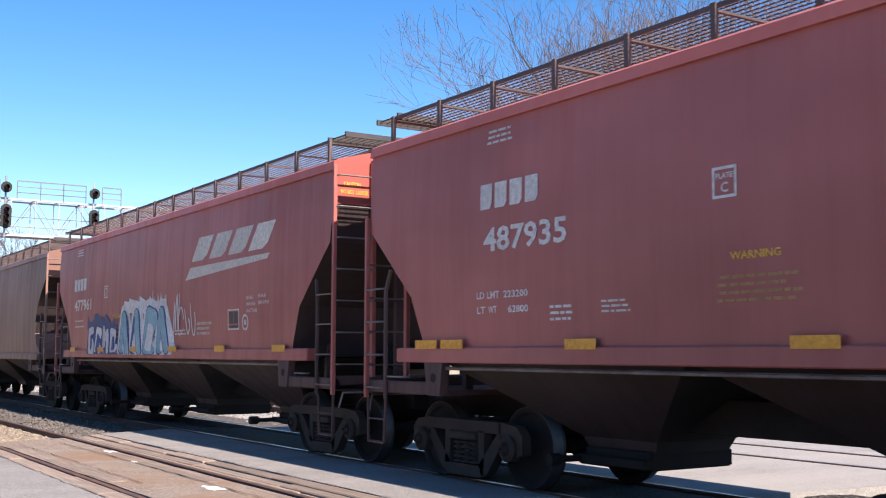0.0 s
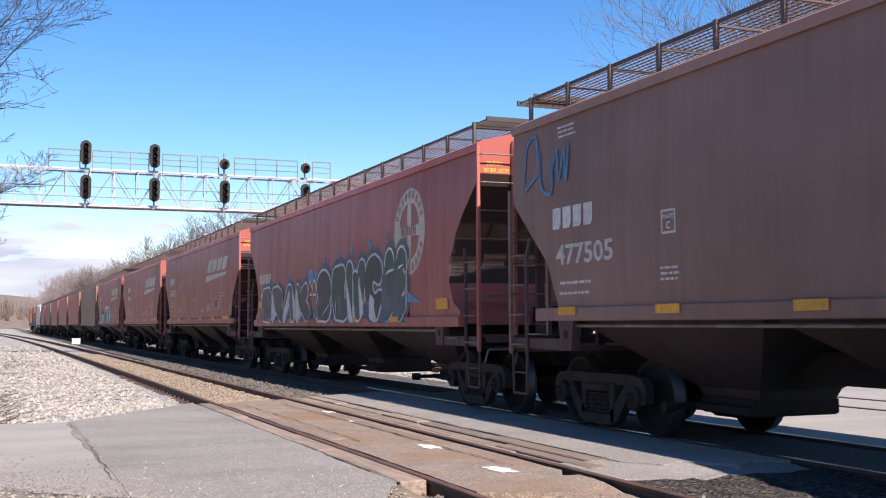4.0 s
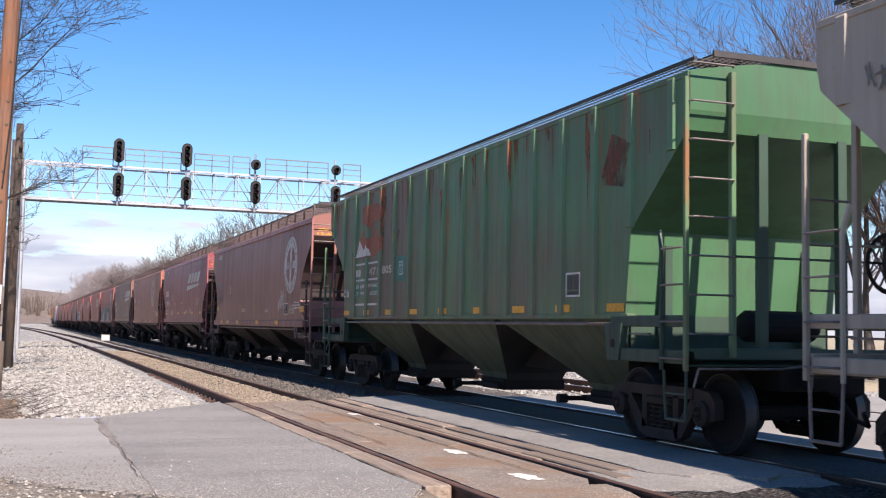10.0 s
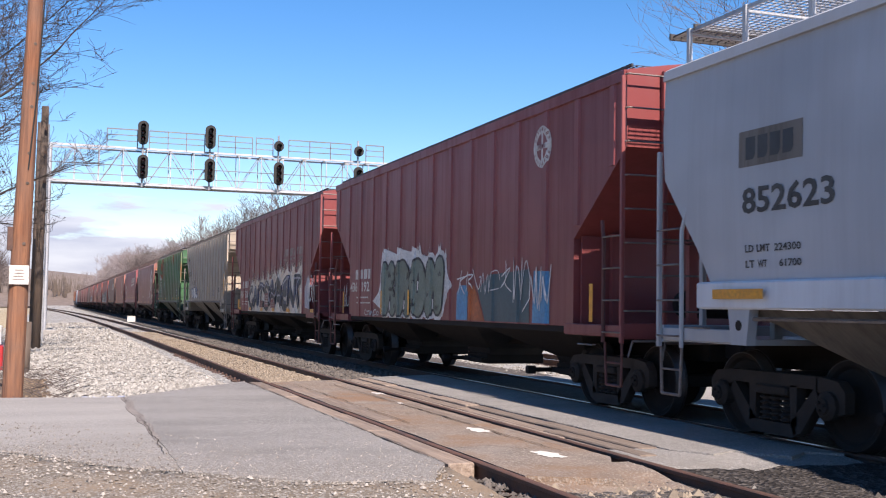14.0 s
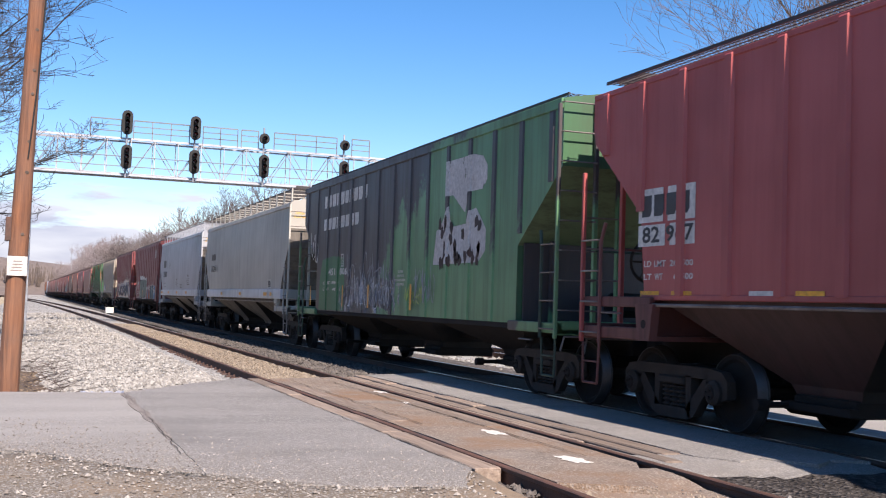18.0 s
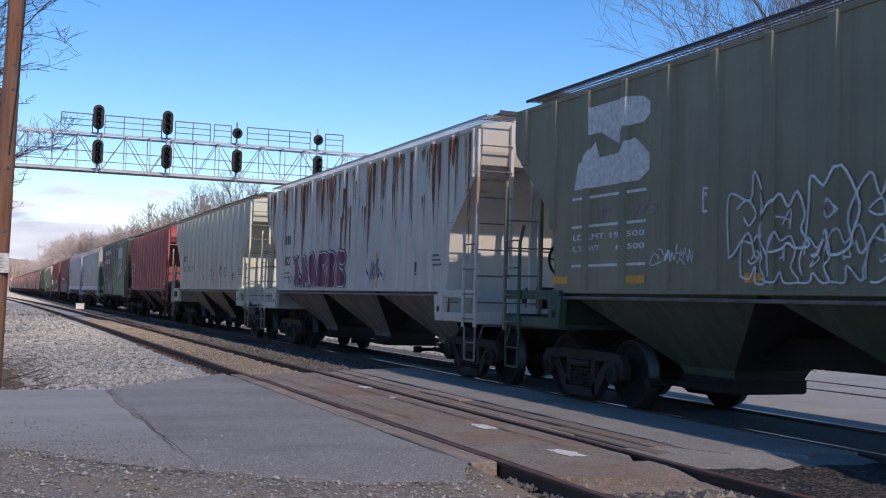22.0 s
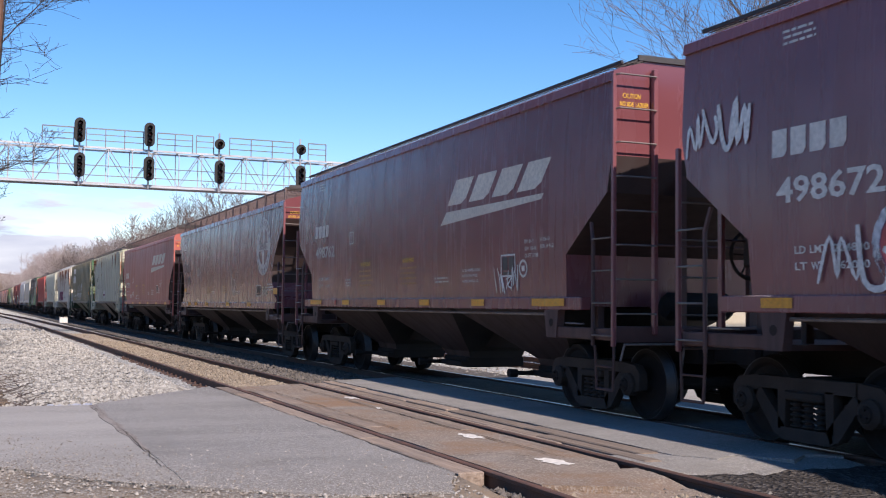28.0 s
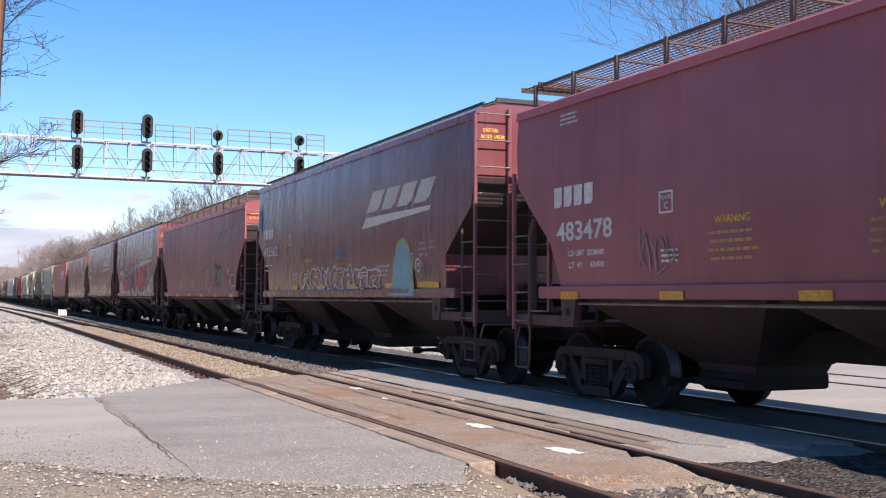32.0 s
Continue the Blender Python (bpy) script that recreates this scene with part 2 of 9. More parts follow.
M_UGREY = car_paint("grimy_shaded_underbody_grey", (0.145, 0.128, 0.108), grime=(0.04, 0.035, 0.03), amount=0.8, rough=0.65)
M_UGREEN = car_paint("grimy_shaded_underbody_green", (0.045, 0.064, 0.036), grime=(0.03, 0.025, 0.022), amount=0.6, rough=0.6)
M_URED = car_paint("grimy_shaded_underbody_red", (0.048, 0.019, 0.016), grime=(0.03, 0.025, 0.022), amount=0.6, rough=0.6)
# end coats: grime plus the shade in the gaps between cars, mixed into the paint
M_MBROWN = car_paint("grimy_shaded_end_brown", (0.065, 0.027, 0.024), grime=(0.03, 0.025, 0.022), amount=0.6, rough=0.55)
M_MGREEN = car_paint("grimy_shaded_end_green", (0.024, 0.055, 0.034), grime=(0.03, 0.025, 0.022), amount=0.6, rough=0.55)
# darker copy of the red: grime and the shade on the end slopes
M_SLOPERED = car_paint("grimy_shaded_red_slope_paint", (0.20, 0.042, 0.037), grime=(0.04, 0.03, 0.026), amount=1.0, rough=0.6)
M_GREENWORN = car_paint("worn_green_end_paint", (0.115, 0.170, 0.088), grime=(0.045, 0.040, 0.032), amount=0.9, rough=0.55)
M_GREENEND = car_paint("green_end_paint", (0.043, 0.122, 0.052), grime=(0.05, 0.045, 0.035), amount=0.55, rough=0.5)
M_MRED = car_paint("grimy_shaded_end_red", (0.12, 0.034, 0.028), grime=(0.03, 0.025, 0.022), amount=0.6, rough=0.55)
M_RUNG = plain("worn_pale_rung_steel", (0.24, 0.21, 0.19), (0.13, 0.10, 0.09), 0.5, 0.2, 3.0, 30.0, 0.1)
M_STEEL = plain("grimy_steel", (0.029, 0.023, 0.019), (0.047, 0.036, 0.030), 0.78, 0.0, 2.0, 30.0, 0.4)
M_DARK = plain("oily_black_steel", (0.015, 0.012, 0.011), (0.025, 0.019, 0.016), 0.85, 0.0, 2.0, 30.0, 0.3)
for m in (M_DARK, M_STEEL):
    m.node_tree.nodes["Principled BSDF"].inputs["Specular IOR Level"].default_value = 0.25
# near black: grime and the deep shade between hopper bays, painted in
M_SLOPESHADE = plain("shaded_grimy_slope_sheet", (0.016, 0.014, 0.013), (0.030, 0.026, 0.023), 0.8, 0.0, 2.0, 30.0, 0.2)
M_TREAD = plain("polished_wheel_tread", (0.075, 0.072, 0.072), (0.045, 0.042, 0.040), 0.45, 0.6, 3.0, 40.0, 0.1)
M_RAILTOP = plain("polished_rail_head", (0.42, 0.42, 0.43), (0.30, 0.29, 0.28), 0.28, 0.95, 2.0, 40.0, 0.05, stretch=(1, 0.05, 1))
M_RAIL = plain("rusty_rail", (0.120, 0.056, 0.036), (0.070, 0.040, 0.030), 0.8, 0.0, 3.0, 40.0, 0.4)
M_RAILOLD = plain("rusty_rail_head", (0.17, 0.086, 0.055), (0.22, 0.13, 0.09), 0.6, 0.2, 3.0, 40.0, 0.3)
M_GRATE = plain("dark_steel_grating", (0.045, 0.043, 0.045), (0.07, 0.06, 0.055), 0.6, 0.3, 2.0, 30.0, 0.2)
M_GRATEBR = plain("brown_painted_grating", (0.140, 0.096, 0.090), (0.09, 0.064, 0.058), 0.6, 0.1, 2.0, 30.0, 0.2)
M_YELLOW = plain("yellow_reflective_strip", (0.86, 0.40, 0.02), (0.78, 0.33, 0.02), 0.4, 0.0, 2.0, 20.0, 0.0)
M_REDTAPE = plain("red_reflective_strip", (0.5, 0.03, 0.03), None, 0.4, 0.0, 2.0, 20.0, 0.0)
M_WHITE = plain("faded_white_paint", (0.76, 0.73, 0.67), (0.68, 0.64, 0.58), 0.55, 0.0, 1.4, 16.0, 0.0)
M_CREAM = plain("dulled_cream_paint", (0.66, 0.58, 0.45), (0.54, 0.46, 0.35), 0.6, 0.0, 1.4, 16.0, 0.0)
M_FAINT = plain("rubbed_pale_paint", (0.36, 0.28, 0.25), (0.25, 0.16, 0.14), 0.6, 0.0, 2.4, 18.0, 0.0)
M_LETY = plain("yellow_lettering", (0.85, 0.50, 0.05), (0.72, 0.40, 0.05), 0.5, 0.0, 2.0, 20.0, 0.0)
M_FAINTY = plain("rubbed_yellow_lettering", (0.50, 0.27, 0.09), (0.38, 0.19, 0.07), 0.5, 0.0, 2.0, 20.0, 0.0)
M_BLACKL = plain("black_lettering", (0.02, 0.02, 0.022), (0.05, 0.05, 0.05), 0.5, 0.0, 2.0, 20.0, 0.0)
M_MARKW = plain("aged_cream_white_mark", (0.74, 0.68, 0.57), (0.67, 0.60, 0.50), 0.55, 0.0, 1.4, 16.0, 0.0)
M_GREENPATCH = plain("fresh_green_patch_paint", (0.045, 0.20, 0.075), (0.035, 0.15, 0.06), 0.5, 0.0, 1.5, 20.0, 0.0)
M_TEAL = plain("teal_patch_paint", (0.02, 0.20, 0.15), None, 0.5, 0.0, 1.5, 20.0, 0.0)
M_RUSTSOFT = plain("orange_rust_bloom", (0.42, 0.20, 0.085), (0.30, 0.125, 0.050), 0.75, 0.0, 1.5, 12.0, 0.1)
M_PEELED = plain("dark_peeled_spot", (0.050, 0.034, 0.032), (0.08, 0.045, 0.035), 0.7, 0.0, 2.0, 20.0, 0.1)
M_RUSTRUN = plain("rust_run_stain", (0.33, 0.115, 0.042), (0.21, 0.072, 0.030), 0.75, 0.0, 2.5, 14.0, 0.1)
M_OCHRERUN = plain("ochre_rust_stain", (0.42, 0.22, 0.075), (0.33, 0.15, 0.055), 0.75, 0.0, 2.5, 14.0, 0.1)
M_LOGOWORN = plain("worn_white_logo_paint", (0.60, 0.575, 0.55), (0.52, 0.49, 0.46), 0.6, 0.0, 1.4, 16.0, 0.0)
M_RUSTPATCH = plain("bare_rusted_patch", (0.20, 0.065, 0.03), (0.12, 0.04, 0.02), 0.75, 0.0, 1.5, 12.0, 0.1)
def ragged(mat, scale, lo, hi):
    """Lets the coat below show through in worn spots."""
    n, l = mat.node_tree.nodes, mat.node_tree.links
    tr, mx = n.new("ShaderNodeBsdfTransparent"), n.new("ShaderNodeMixShader")
    l.new(noise_node(n, l, scale, (1, 1, 0.5), 7.0, 0.7, lo, hi), mx.inputs[0])
    l.new(tr.outputs[0], mx.inputs[1])
    l.new(n["Principled BSDF"].outputs[0], mx.inputs[2])
    l.new(mx.outputs[0], n["Material Output"].inputs["Surface"])
    return mat


ragged(M_RUSTPATCH, 2.2, 0.42, 0.56)
ragged(M_RUSTSOFT, 5.0, 0.38, 0.66)
ragged(M_RUSTRUN, 6.0, 0.30, 0.52)
ragged(M_OCHRERUN, 6.0, 0.36, 0.56)
ragged(M_LOGOWORN, 3.0, 0.30, 0.37)
ragged(M_FAINT, 5.0, 0.16, 0.42)
ragged(M_FAINTY, 5.0, 0.16, 0.42)
M_SPRAYW = plain("white_spray_paint", (0.78, 0.76, 0.72), (0.68, 0.66, 0.62), 0.55, 0.0, 2.5, 20.0, 0.0)
M_SPRAYB = plain("black_spray_paint", (0.025, 0.026, 0.03), (0.05, 0.05, 0.055), 0.55, 0.0, 2.5, 20.0, 0.0)
M_RUSTLOGO = plain("rust_orange_paint", (0.42, 0.13, 0.055), (0.30, 0.085, 0.04), 0.6, 0.0, 1.2, 14.0, 0.0)
M_SPRAYGREY = plain("pale_grey_spray_paint", (0.42, 0.43, 0.45), (0.30, 0.31, 0.34), 0.55, 0.0, 2.5, 20.0, 0.0)
M_SPRAYHALO = ragged(plain("patchy_white_spray_paint", (0.74, 0.74, 0.74), (0.62, 0.63, 0.65), 0.55, 0.0, 2.5, 20.0, 0.0), 1.5, 0.42, 0.50)
M_SPRAYINK = plain("ink_blue_spray_paint", (0.035, 0.042, 0.085), (0.05, 0.06, 0.11), 0.5, 0.0, 2.5, 20.0, 0.0)
M_SPRAYPALE = plain("pale_lilac_spray_paint", (0.56, 0.53, 0.56), (0.45, 0.43, 0.48), 0.55, 0.0, 2.5, 20.0, 0.0)
M_SPRAYCREAM = ragged(plain("cream_spray_paint", (0.89, 0.82, 0.71), (0.76, 0.63, 0.49), 0.55, 0.0, 2.5, 20.0, 0.0), 4.0, 0.22, 0.42)
M_SPRAYFRINGE = ragged(plain("thin_cream_overspray", (0.80, 0.68, 0.58), (0.62, 0.46, 0.38), 0.55, 0.0, 2.5, 20.0, 0.0), 9.0, 0.44, 0.66)
M_SPRAYMIST = ragged(plain("thin_blue_spray_mist", (0.12, 0.28, 0.50), (0.20, 0.38, 0.56), 0.5, 0.0, 2.5, 20.0, 0.0), 5.0, 0.30, 0.58)
M_SPRAYSPLAT = ragged(plain("scratched_white_spray_paint", (0.60, 0.58, 0.58), (0.40, 0.40, 0.42), 0.55, 0.0, 2.5, 20.0, 0.0), 3.2, 0.50, 0.62)
M_SPRAYTAUPE = plain("taupe_spray_paint", (0.125, 0.105, 0.100), (0.095, 0.080, 0.078), 0.5, 0.0, 2.5, 20.0, 0.0)
M_SPRAYCHAR = plain("charcoal_spray_paint", (0.050, 0.047, 0.047), (0.075, 0.068, 0.066), 0.5, 0.0, 2.5, 20.0, 0.0)
M_SPRAYBLUE = plain("blue_spray_paint", (0.05, 0.22, 0.42), (0.10, 0.32, 0.5), 0.5, 0.0, 2.5, 20.0, 0.0)
M_SPRAYHAZE = plain("thin_blue_grey_spray_haze", (0.16, 0.17, 0.20), (0.10, 0.12, 0.16), 0.55, 0.0, 2.5, 20.0, 0.0)
M_SPRAYHAZED = ragged(plain("thin_spray_haze", (0.10, 0.10, 0.13), (0.07, 0.075, 0.10), 0.55, 0.0, 2.5, 20.0, 0.0), 1.6, 0.35, 0.75)
M_SPRAYTEAL = plain("dark_teal_spray_paint", (0.035, 0.085, 0.10), (0.06, 0.10, 0.11), 0.5, 0.0, 2.5, 20.0, 0.0)
M_SPRAYNAVY = plain("navy_spray_paint", (0.03, 0.06, 0.22), None, 0.5, 0.0, 2.5, 20.0, 0.0)
M_SPRAYCY = plain("pale_cyan_spray_paint", (0.28, 0.52, 0.58), (0.2, 0.4, 0.46), 0.5, 0.0, 2.5, 20.0, 0.0)
M_SPRAYRED = plain("red_spray_paint", (0.72, 0.12, 0.12), None, 0.5, 0.0, 2.5, 20.0, 0.0)
M_SPRAYMAG = plain("maroon_spray_paint", (0.22, 0.02, 0.085), (0.16, 0.015, 0.06), 0.5, 0.0, 2.5, 20.0, 0.0)
M_SPRAYGRN = plain("grey_green_spray_paint", (0.20, 0.25, 0.20), (0.15, 0.19, 0.145), 0.5, 0.0, 2.5, 20.0, 0.0)
M_SPRAYDK = plain("dark_green_spray_paint", (0.050, 0.105, 0.072), None, 0.5, 0.0, 2.5, 20.0, 0.0)
M_SPRAYORG = plain("orange_spray_paint", (0.50, 0.12, 0.03), None, 0.5, 0.0, 2.5, 20.0, 0.0)
M_SPRAYLIME = plain("lime_spray_paint", (0.40, 0.55, 0.15), None, 0.5, 0.0, 2.5, 20.0, 0.0)
M_GALV = plain("galvanised_steel", (0.47, 0.48, 0.50), (0.36, 0.37, 0.39), 0.5, 0.5, 1.0, 20.0, 0.1)
M_GALVDK = plain("weathered_dull_galvanised_steel", (0.22, 0.225, 0.24), (0.15, 0.155, 0.17), 0.6, 0.4, 1.0, 20.0, 0.1)
M_SIGBLACK = plain("matt_black_signal", (0.006, 0.006, 0.007), (0.010, 0.010, 0.010), 0.75, 0.0, 2.0, 20.0, 0.1)
M_CONC = plain("weathered_concrete", (0.40, 0.385, 0.36), (0.29, 0.275, 0.25), 0.85, 0.0, 0.7, 22.0, 0.5, 0.006)
M_PAPER = plain("weathered_paper_notice", (0.70, 0.68, 0.63), (0.55, 0.52, 0.46), 0.8, 0.0, 6.0, 40.0, 0.2)
M_BARKGREY = plain("grey_bark", (0.085, 0.068, 0.056), (0.05, 0.04, 0.034), 0.9, 0.0, 3.0, 25.0, 0.5, 0.02)
M_TWIG = plain("bare_twigs", (0.078, 0.060, 0.052), (0.055, 0.043, 0.038), 0.9, 0.0, 3.0, 25.0, 0.0)
M_TWIGRED = plain("reddish_bare_twigs", (0.135, 0.105, 0.092), (0.085, 0.064, 0.055), 0.9, 0.0, 3.0, 25.0, 0.0)
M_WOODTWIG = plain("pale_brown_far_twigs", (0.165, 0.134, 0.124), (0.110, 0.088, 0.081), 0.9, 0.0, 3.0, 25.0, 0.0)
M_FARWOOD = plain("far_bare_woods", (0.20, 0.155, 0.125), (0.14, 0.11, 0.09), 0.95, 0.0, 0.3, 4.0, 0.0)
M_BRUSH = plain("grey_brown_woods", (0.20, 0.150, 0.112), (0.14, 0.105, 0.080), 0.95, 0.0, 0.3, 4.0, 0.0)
# twigs lightened and greyed: aerial haze painted into their colour
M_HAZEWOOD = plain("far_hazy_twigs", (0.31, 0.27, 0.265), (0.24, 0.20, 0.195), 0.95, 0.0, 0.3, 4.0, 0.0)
M_GLASS = plain("dark_cab_glass", (0.02, 0.025, 0.03), None, 0.1, 0.0, 1.0, 8.0, 0.0)


def ground_mat(name, base, other, speck, scale, bump, dist, thr=(0.5, 0.62), worn=False, earth=None):
    """Coarse ground: clouds of colour, grit of pale and dark specks, relief."""
    m, n, l, p = nodes_of(name)
    a = noise_node(n, l, 0.35, detail=5.0)
    b = noise_node(n, l, 2.2, detail=5.0, off=(3, 5, 0))
    v = n.new("ShaderNodeTexVoronoi")
    tc = n.new("ShaderNodeTexCoord")
    l.new(tc.outputs["Object"], v.inputs["Vector"])
    v.inputs["Scale"].default_value = scale
    bw = n.new("ShaderNodeRGBToBW")
    l.new(v.outputs["Color"], bw.inputs[0])
    mr = n.new("ShaderNodeMapRange")
    mr.inputs["From Min"].default_value, mr.inputs["From Max"].default_value = thr
    l.new(bw.outputs[0], mr.inputs["Value"])
    c = mix_node(n, l, a, base, other)
    if worn:
        # tyre-polished bands along the road, oil drips, and grit gathered in patches
        band = noise_node(n, l, 0.9, (0.12, 1.0, 1.0), 4.0, 0.55, 0.40, 0.62, off=(0, 2.2, 0))
        c = mix_node(n, l, band, c, tuple(min(1.0, v * 1.12) for v in base))
        stain = noise_node(n, l, 1.1, (0.5, 1.0, 1.0), 6.0, 0.65, 0.56, 0.72, off=(4, 1, 0))
        c = mix_node(n, l, stain, c, mix_node(n, l, 0.35, c, (0.05, 0.045, 0.042)))
        grit = noise_node(n, l, 0.45, (1, 1, 1), 4.0, 0.6, 0.30, 0.52, off=(9, 3, 0))
        # loose grit and dirt washed over the road from its broken edge
        sp, lean, wash, most = n.new("ShaderNodeSeparateXYZ"), n.new("ShaderNodeMath"), n.new("ShaderNodeMapRange"), n.new("ShaderNodeMath")
        l.new(tc.outputs["Object"], sp.inputs[0])
        lean.operation = "MULTIPLY_ADD"
        l.new(sp.outputs["X"], lean.inputs[0])
        lean.inputs[1].default_value = 0.45
        l.new(sp.outputs["Y"], lean.inputs[2])
        jit = n.new("ShaderNodeMath")
        jit.operation = "MULTIPLY_ADD"
        l.new(noise_node(n, l, 0.8, (0.6, 1, 1), 5.0, 0.6, 0.25, 0.75, off=(1, 6, 0)), jit.inputs[0])
        jit.inputs[1].default_value = 2.2
        l.new(lean.outputs[0], jit.inputs[2])
        wash.interpolation_type = "SMOOTHSTEP"
        wash.inputs["From Min"].default_value, wash.inputs["From Max"].default_value = -1.6, -4.2
        l.new(jit.outputs[0], wash.inputs["Value"])
        dust = n.new("ShaderNodeMath")
        dust.operation = "MULTIPLY"
        dust.inputs[1].default_value = 0.75
        l.new(wash.outputs[0], dust.inputs[0])
        c = mix_node(n, l, dust.outputs[0], c, (0.168, 0.150, 0.128))
        most.operation = "MAXIMUM"
        l.new(grit, most.inputs[0])
        l.new(wash.outputs[0], most.inputs[1])
        gm = n.new("ShaderNodeMath")
        gm.operation = "MULTIPLY"
        l.new(mr.outputs[0], gm.inputs[0])
        l.new(most.outputs[0], gm.inputs[1])
        c = mix_node(n, l, gm.outputs[0], c, speck)
        fine = noise_node(n, l, 60.0, detail=3.0)
        c = mix_node(n, l, fine, c, mix_node(n, l, 0.18, c, (0.03, 0.028, 0.025)))
    else:
        c = mix_node(n, l, b, c, mix_node(n, l, 0.3, c, (0.03, 0.028, 0.025)))
        if earth:
            soil = noise_node(n, l, 0.55, (1, 1, 1), 6.0, 0.6, 0.46, 0.62, off=(2, 8, 0))
            bare, thin = n.new("ShaderNodeMath"), n.new("ShaderNodeMath")
            c = mix_node(n, l, soil, c, earth)
            bare.operation, thin.operation = "MULTIPLY_ADD", "MULTIPLY"
            l.new(soil, bare.inputs[0])
            bare.inputs[1].default_value, bare.inputs[2].default_value = -0.8, 1.0
            l.new(bare.outputs[0], thin.inputs[0])
            l.new(mr.outputs[0], thin.inputs[1])
            c = mix_node(n, l, thin.outputs[0], c, speck)
        else:
            c = mix_node(n, l, mr.outputs[0], c, speck)
    l.new(c, p.inputs["Base Color"])
    p.inputs["Roughness"].default_value = 0.9
    p.inputs["Specular IOR Level"].default_value = 0.5 if base[0] > 0.12 else 0.1
    h = n.new("ShaderNodeMath")
    h.operation = "ADD"
    l.new(v.outputs["Distance"], h.inputs[0])
    l.new(b, h.inputs[1])
    l.new(bump_node(n, l, h.outputs[0], bump, dist), p.inputs["Normal"])
    return m


M_ASPHALT = ground_mat("worn_asphalt", (0.188, 0.179, 0.166), (0.143, 0.136, 0.126), (0.33, 0.315, 0.295), 95.0, 0.45, 0.006, (0.58, 0.70), True)
M_PAD = ground_mat("old_concrete_road", (0.270, 0.256, 0.235), (0.218, 0.206, 0.188), (0.34, 0.325, 0.30), 70.0, 0.3, 0.004, (0.62, 0.74), True)
# asphalt below the train: the shade there is put into a darker base
M_SHADEASPHALT = ground_mat("shade_darkened_asphalt", (0.095, 0.086, 0.080), (0.07, 0.064, 0.060), (0.16, 0.15, 0.14), 70.0, 0.45, 0.006, (0.62, 0.74))
M_DIRT = ground_mat("rust_stained_dirt", (0.208, 0.178, 0.150), (0.205, 0.150, 0.108), (0.28, 0.24, 0.20), 60.0, 0.7, 0.01, (0.62, 0.76), earth=(0.200, 0.124, 0.074))
M_GRIT = ground_mat("gritty_verge", (0.182, 0.154, 0.118), (0.142, 0.116, 0.086), (0.275, 0.255, 0.225), 56.0, 0.8, 0.014, (0.58, 0.70), earth=(0.235, 0.175, 0.115))
M_SEAM = ground_mat("gritty_patched_seam", (0.20, 0.172, 0.150), (0.13, 0.112, 0.098), (0.30, 0.27, 0.245), 60.0, 0.8, 0.012, (0.5, 0.64))
M_BALLAST = ground_mat("pale_ballast", (0.285, 0.278, 0.256), (0.20, 0.191, 0.172), (0.41, 0.40, 0.37), 22.0, 1.0, 0.035, (0.42, 0.6))
M_BALLASTDK = ground_mat("dark_ballast", (0.10, 0.088, 0.08), (0.07, 0.062, 0.057), (0.17, 0.155, 0.145), 24.0, 1.0, 0.035, (0.5, 0.66))
M_BALLASTWET = ground_mat("black_oily_ballast", (0.045, 0.04, 0.037), (0.03, 0.027, 0.026), (0.085, 0.077, 0.072), 24.0, 1.0, 0.035, (0.5, 0.66))
M_BALLASTTAN = ground_mat("tan_ballast", (0.27, 0.20, 0.125), (0.20, 0.145, 0.09), (0.38, 0.32, 0.24), 26.0, 1.0, 0.03, (0.45, 0.62))
M_LITTER = ground_mat("brown_leaf_litter", (0.15, 0.105, 0.068), (0.095, 0.068, 0.046), (0.24, 0.17, 0.105), 26.0, 1.0, 0.03, (0.5, 0.66))
M_FIELD = ground_mat("dry_winter_grass", (0.40, 0.325, 0.205), (0.33, 0.265, 0.16), (0.42, 0.36, 0.25), 8.0, 0.5, 0.05, (0.5, 0.7))


def timber(name, base, other, grain=(9, 0.5, 9), rough=0.7):
    m, n, l, p = nodes_of(name)
    g = noise_node(n, l, 3.0, grain, 6.0, 0.65, 0.35, 0.7)
    a = noise_node(n, l, 1.2, detail=3.0)
    c = mix_node(n, l, g, base, other)
    c = mix_node(n, l, a, c, mix_node(n, l, 0.35, c, (0.10, 0.09, 0.08)))
    oi, mr, hs = n.new("ShaderNodeObjectInfo"), n.new("ShaderNodeMapRange"), n.new("ShaderNodeHueSaturation")
    mr.inputs["To Min"].default_value, mr.inputs["To Max"].default_value = 0.8, 1.2
    l.new(oi.outputs["Random"], mr.inputs["Value"])
    l.new(c, hs.inputs["Color"])
    l.new(mr.outputs[0], hs.inputs["Value"])
    l.new(hs.outputs[0], p.inputs["Base Color"])
    p.inputs["Roughness"].default_value = 0.88
    l.new(bump_node(n, l, g, rough, 0.012), p.inputs["Normal"])
    return m


M_PLANK = timber("weathered_crossing_timber", (0.300, 0.236, 0.184), (0.160, 0.114, 0.084))
M_POLE = timber("new_brown_pole_wood", (0.235, 0.098, 0.044), (0.095, 0.036, 0.018), (9, 9, 0.35), 1.0)
M_POLEOLD = timber("old_grey_pole_wood", (0.13, 0.09, 0.065), (0.07, 0.050, 0.038), (9, 9, 0.35), 1.0)
for pole_mat in (M_POLE, M_POLEOLD):
    for nd in pole_mat.node_tree.nodes:
        if nd.type == "MAPPING" and nd.inputs["Scale"].default_value[0] > 2:
            nd.inputs["Scale"].default_value = (7, 7, 0.35)


# ---- mesh helpers ----
def mesh_from(name, verts, faces):
    me = bpy.data.meshes.new(name)
    me.from_pydata(verts, [], faces)
    me.validate()
    me.update()
    return me


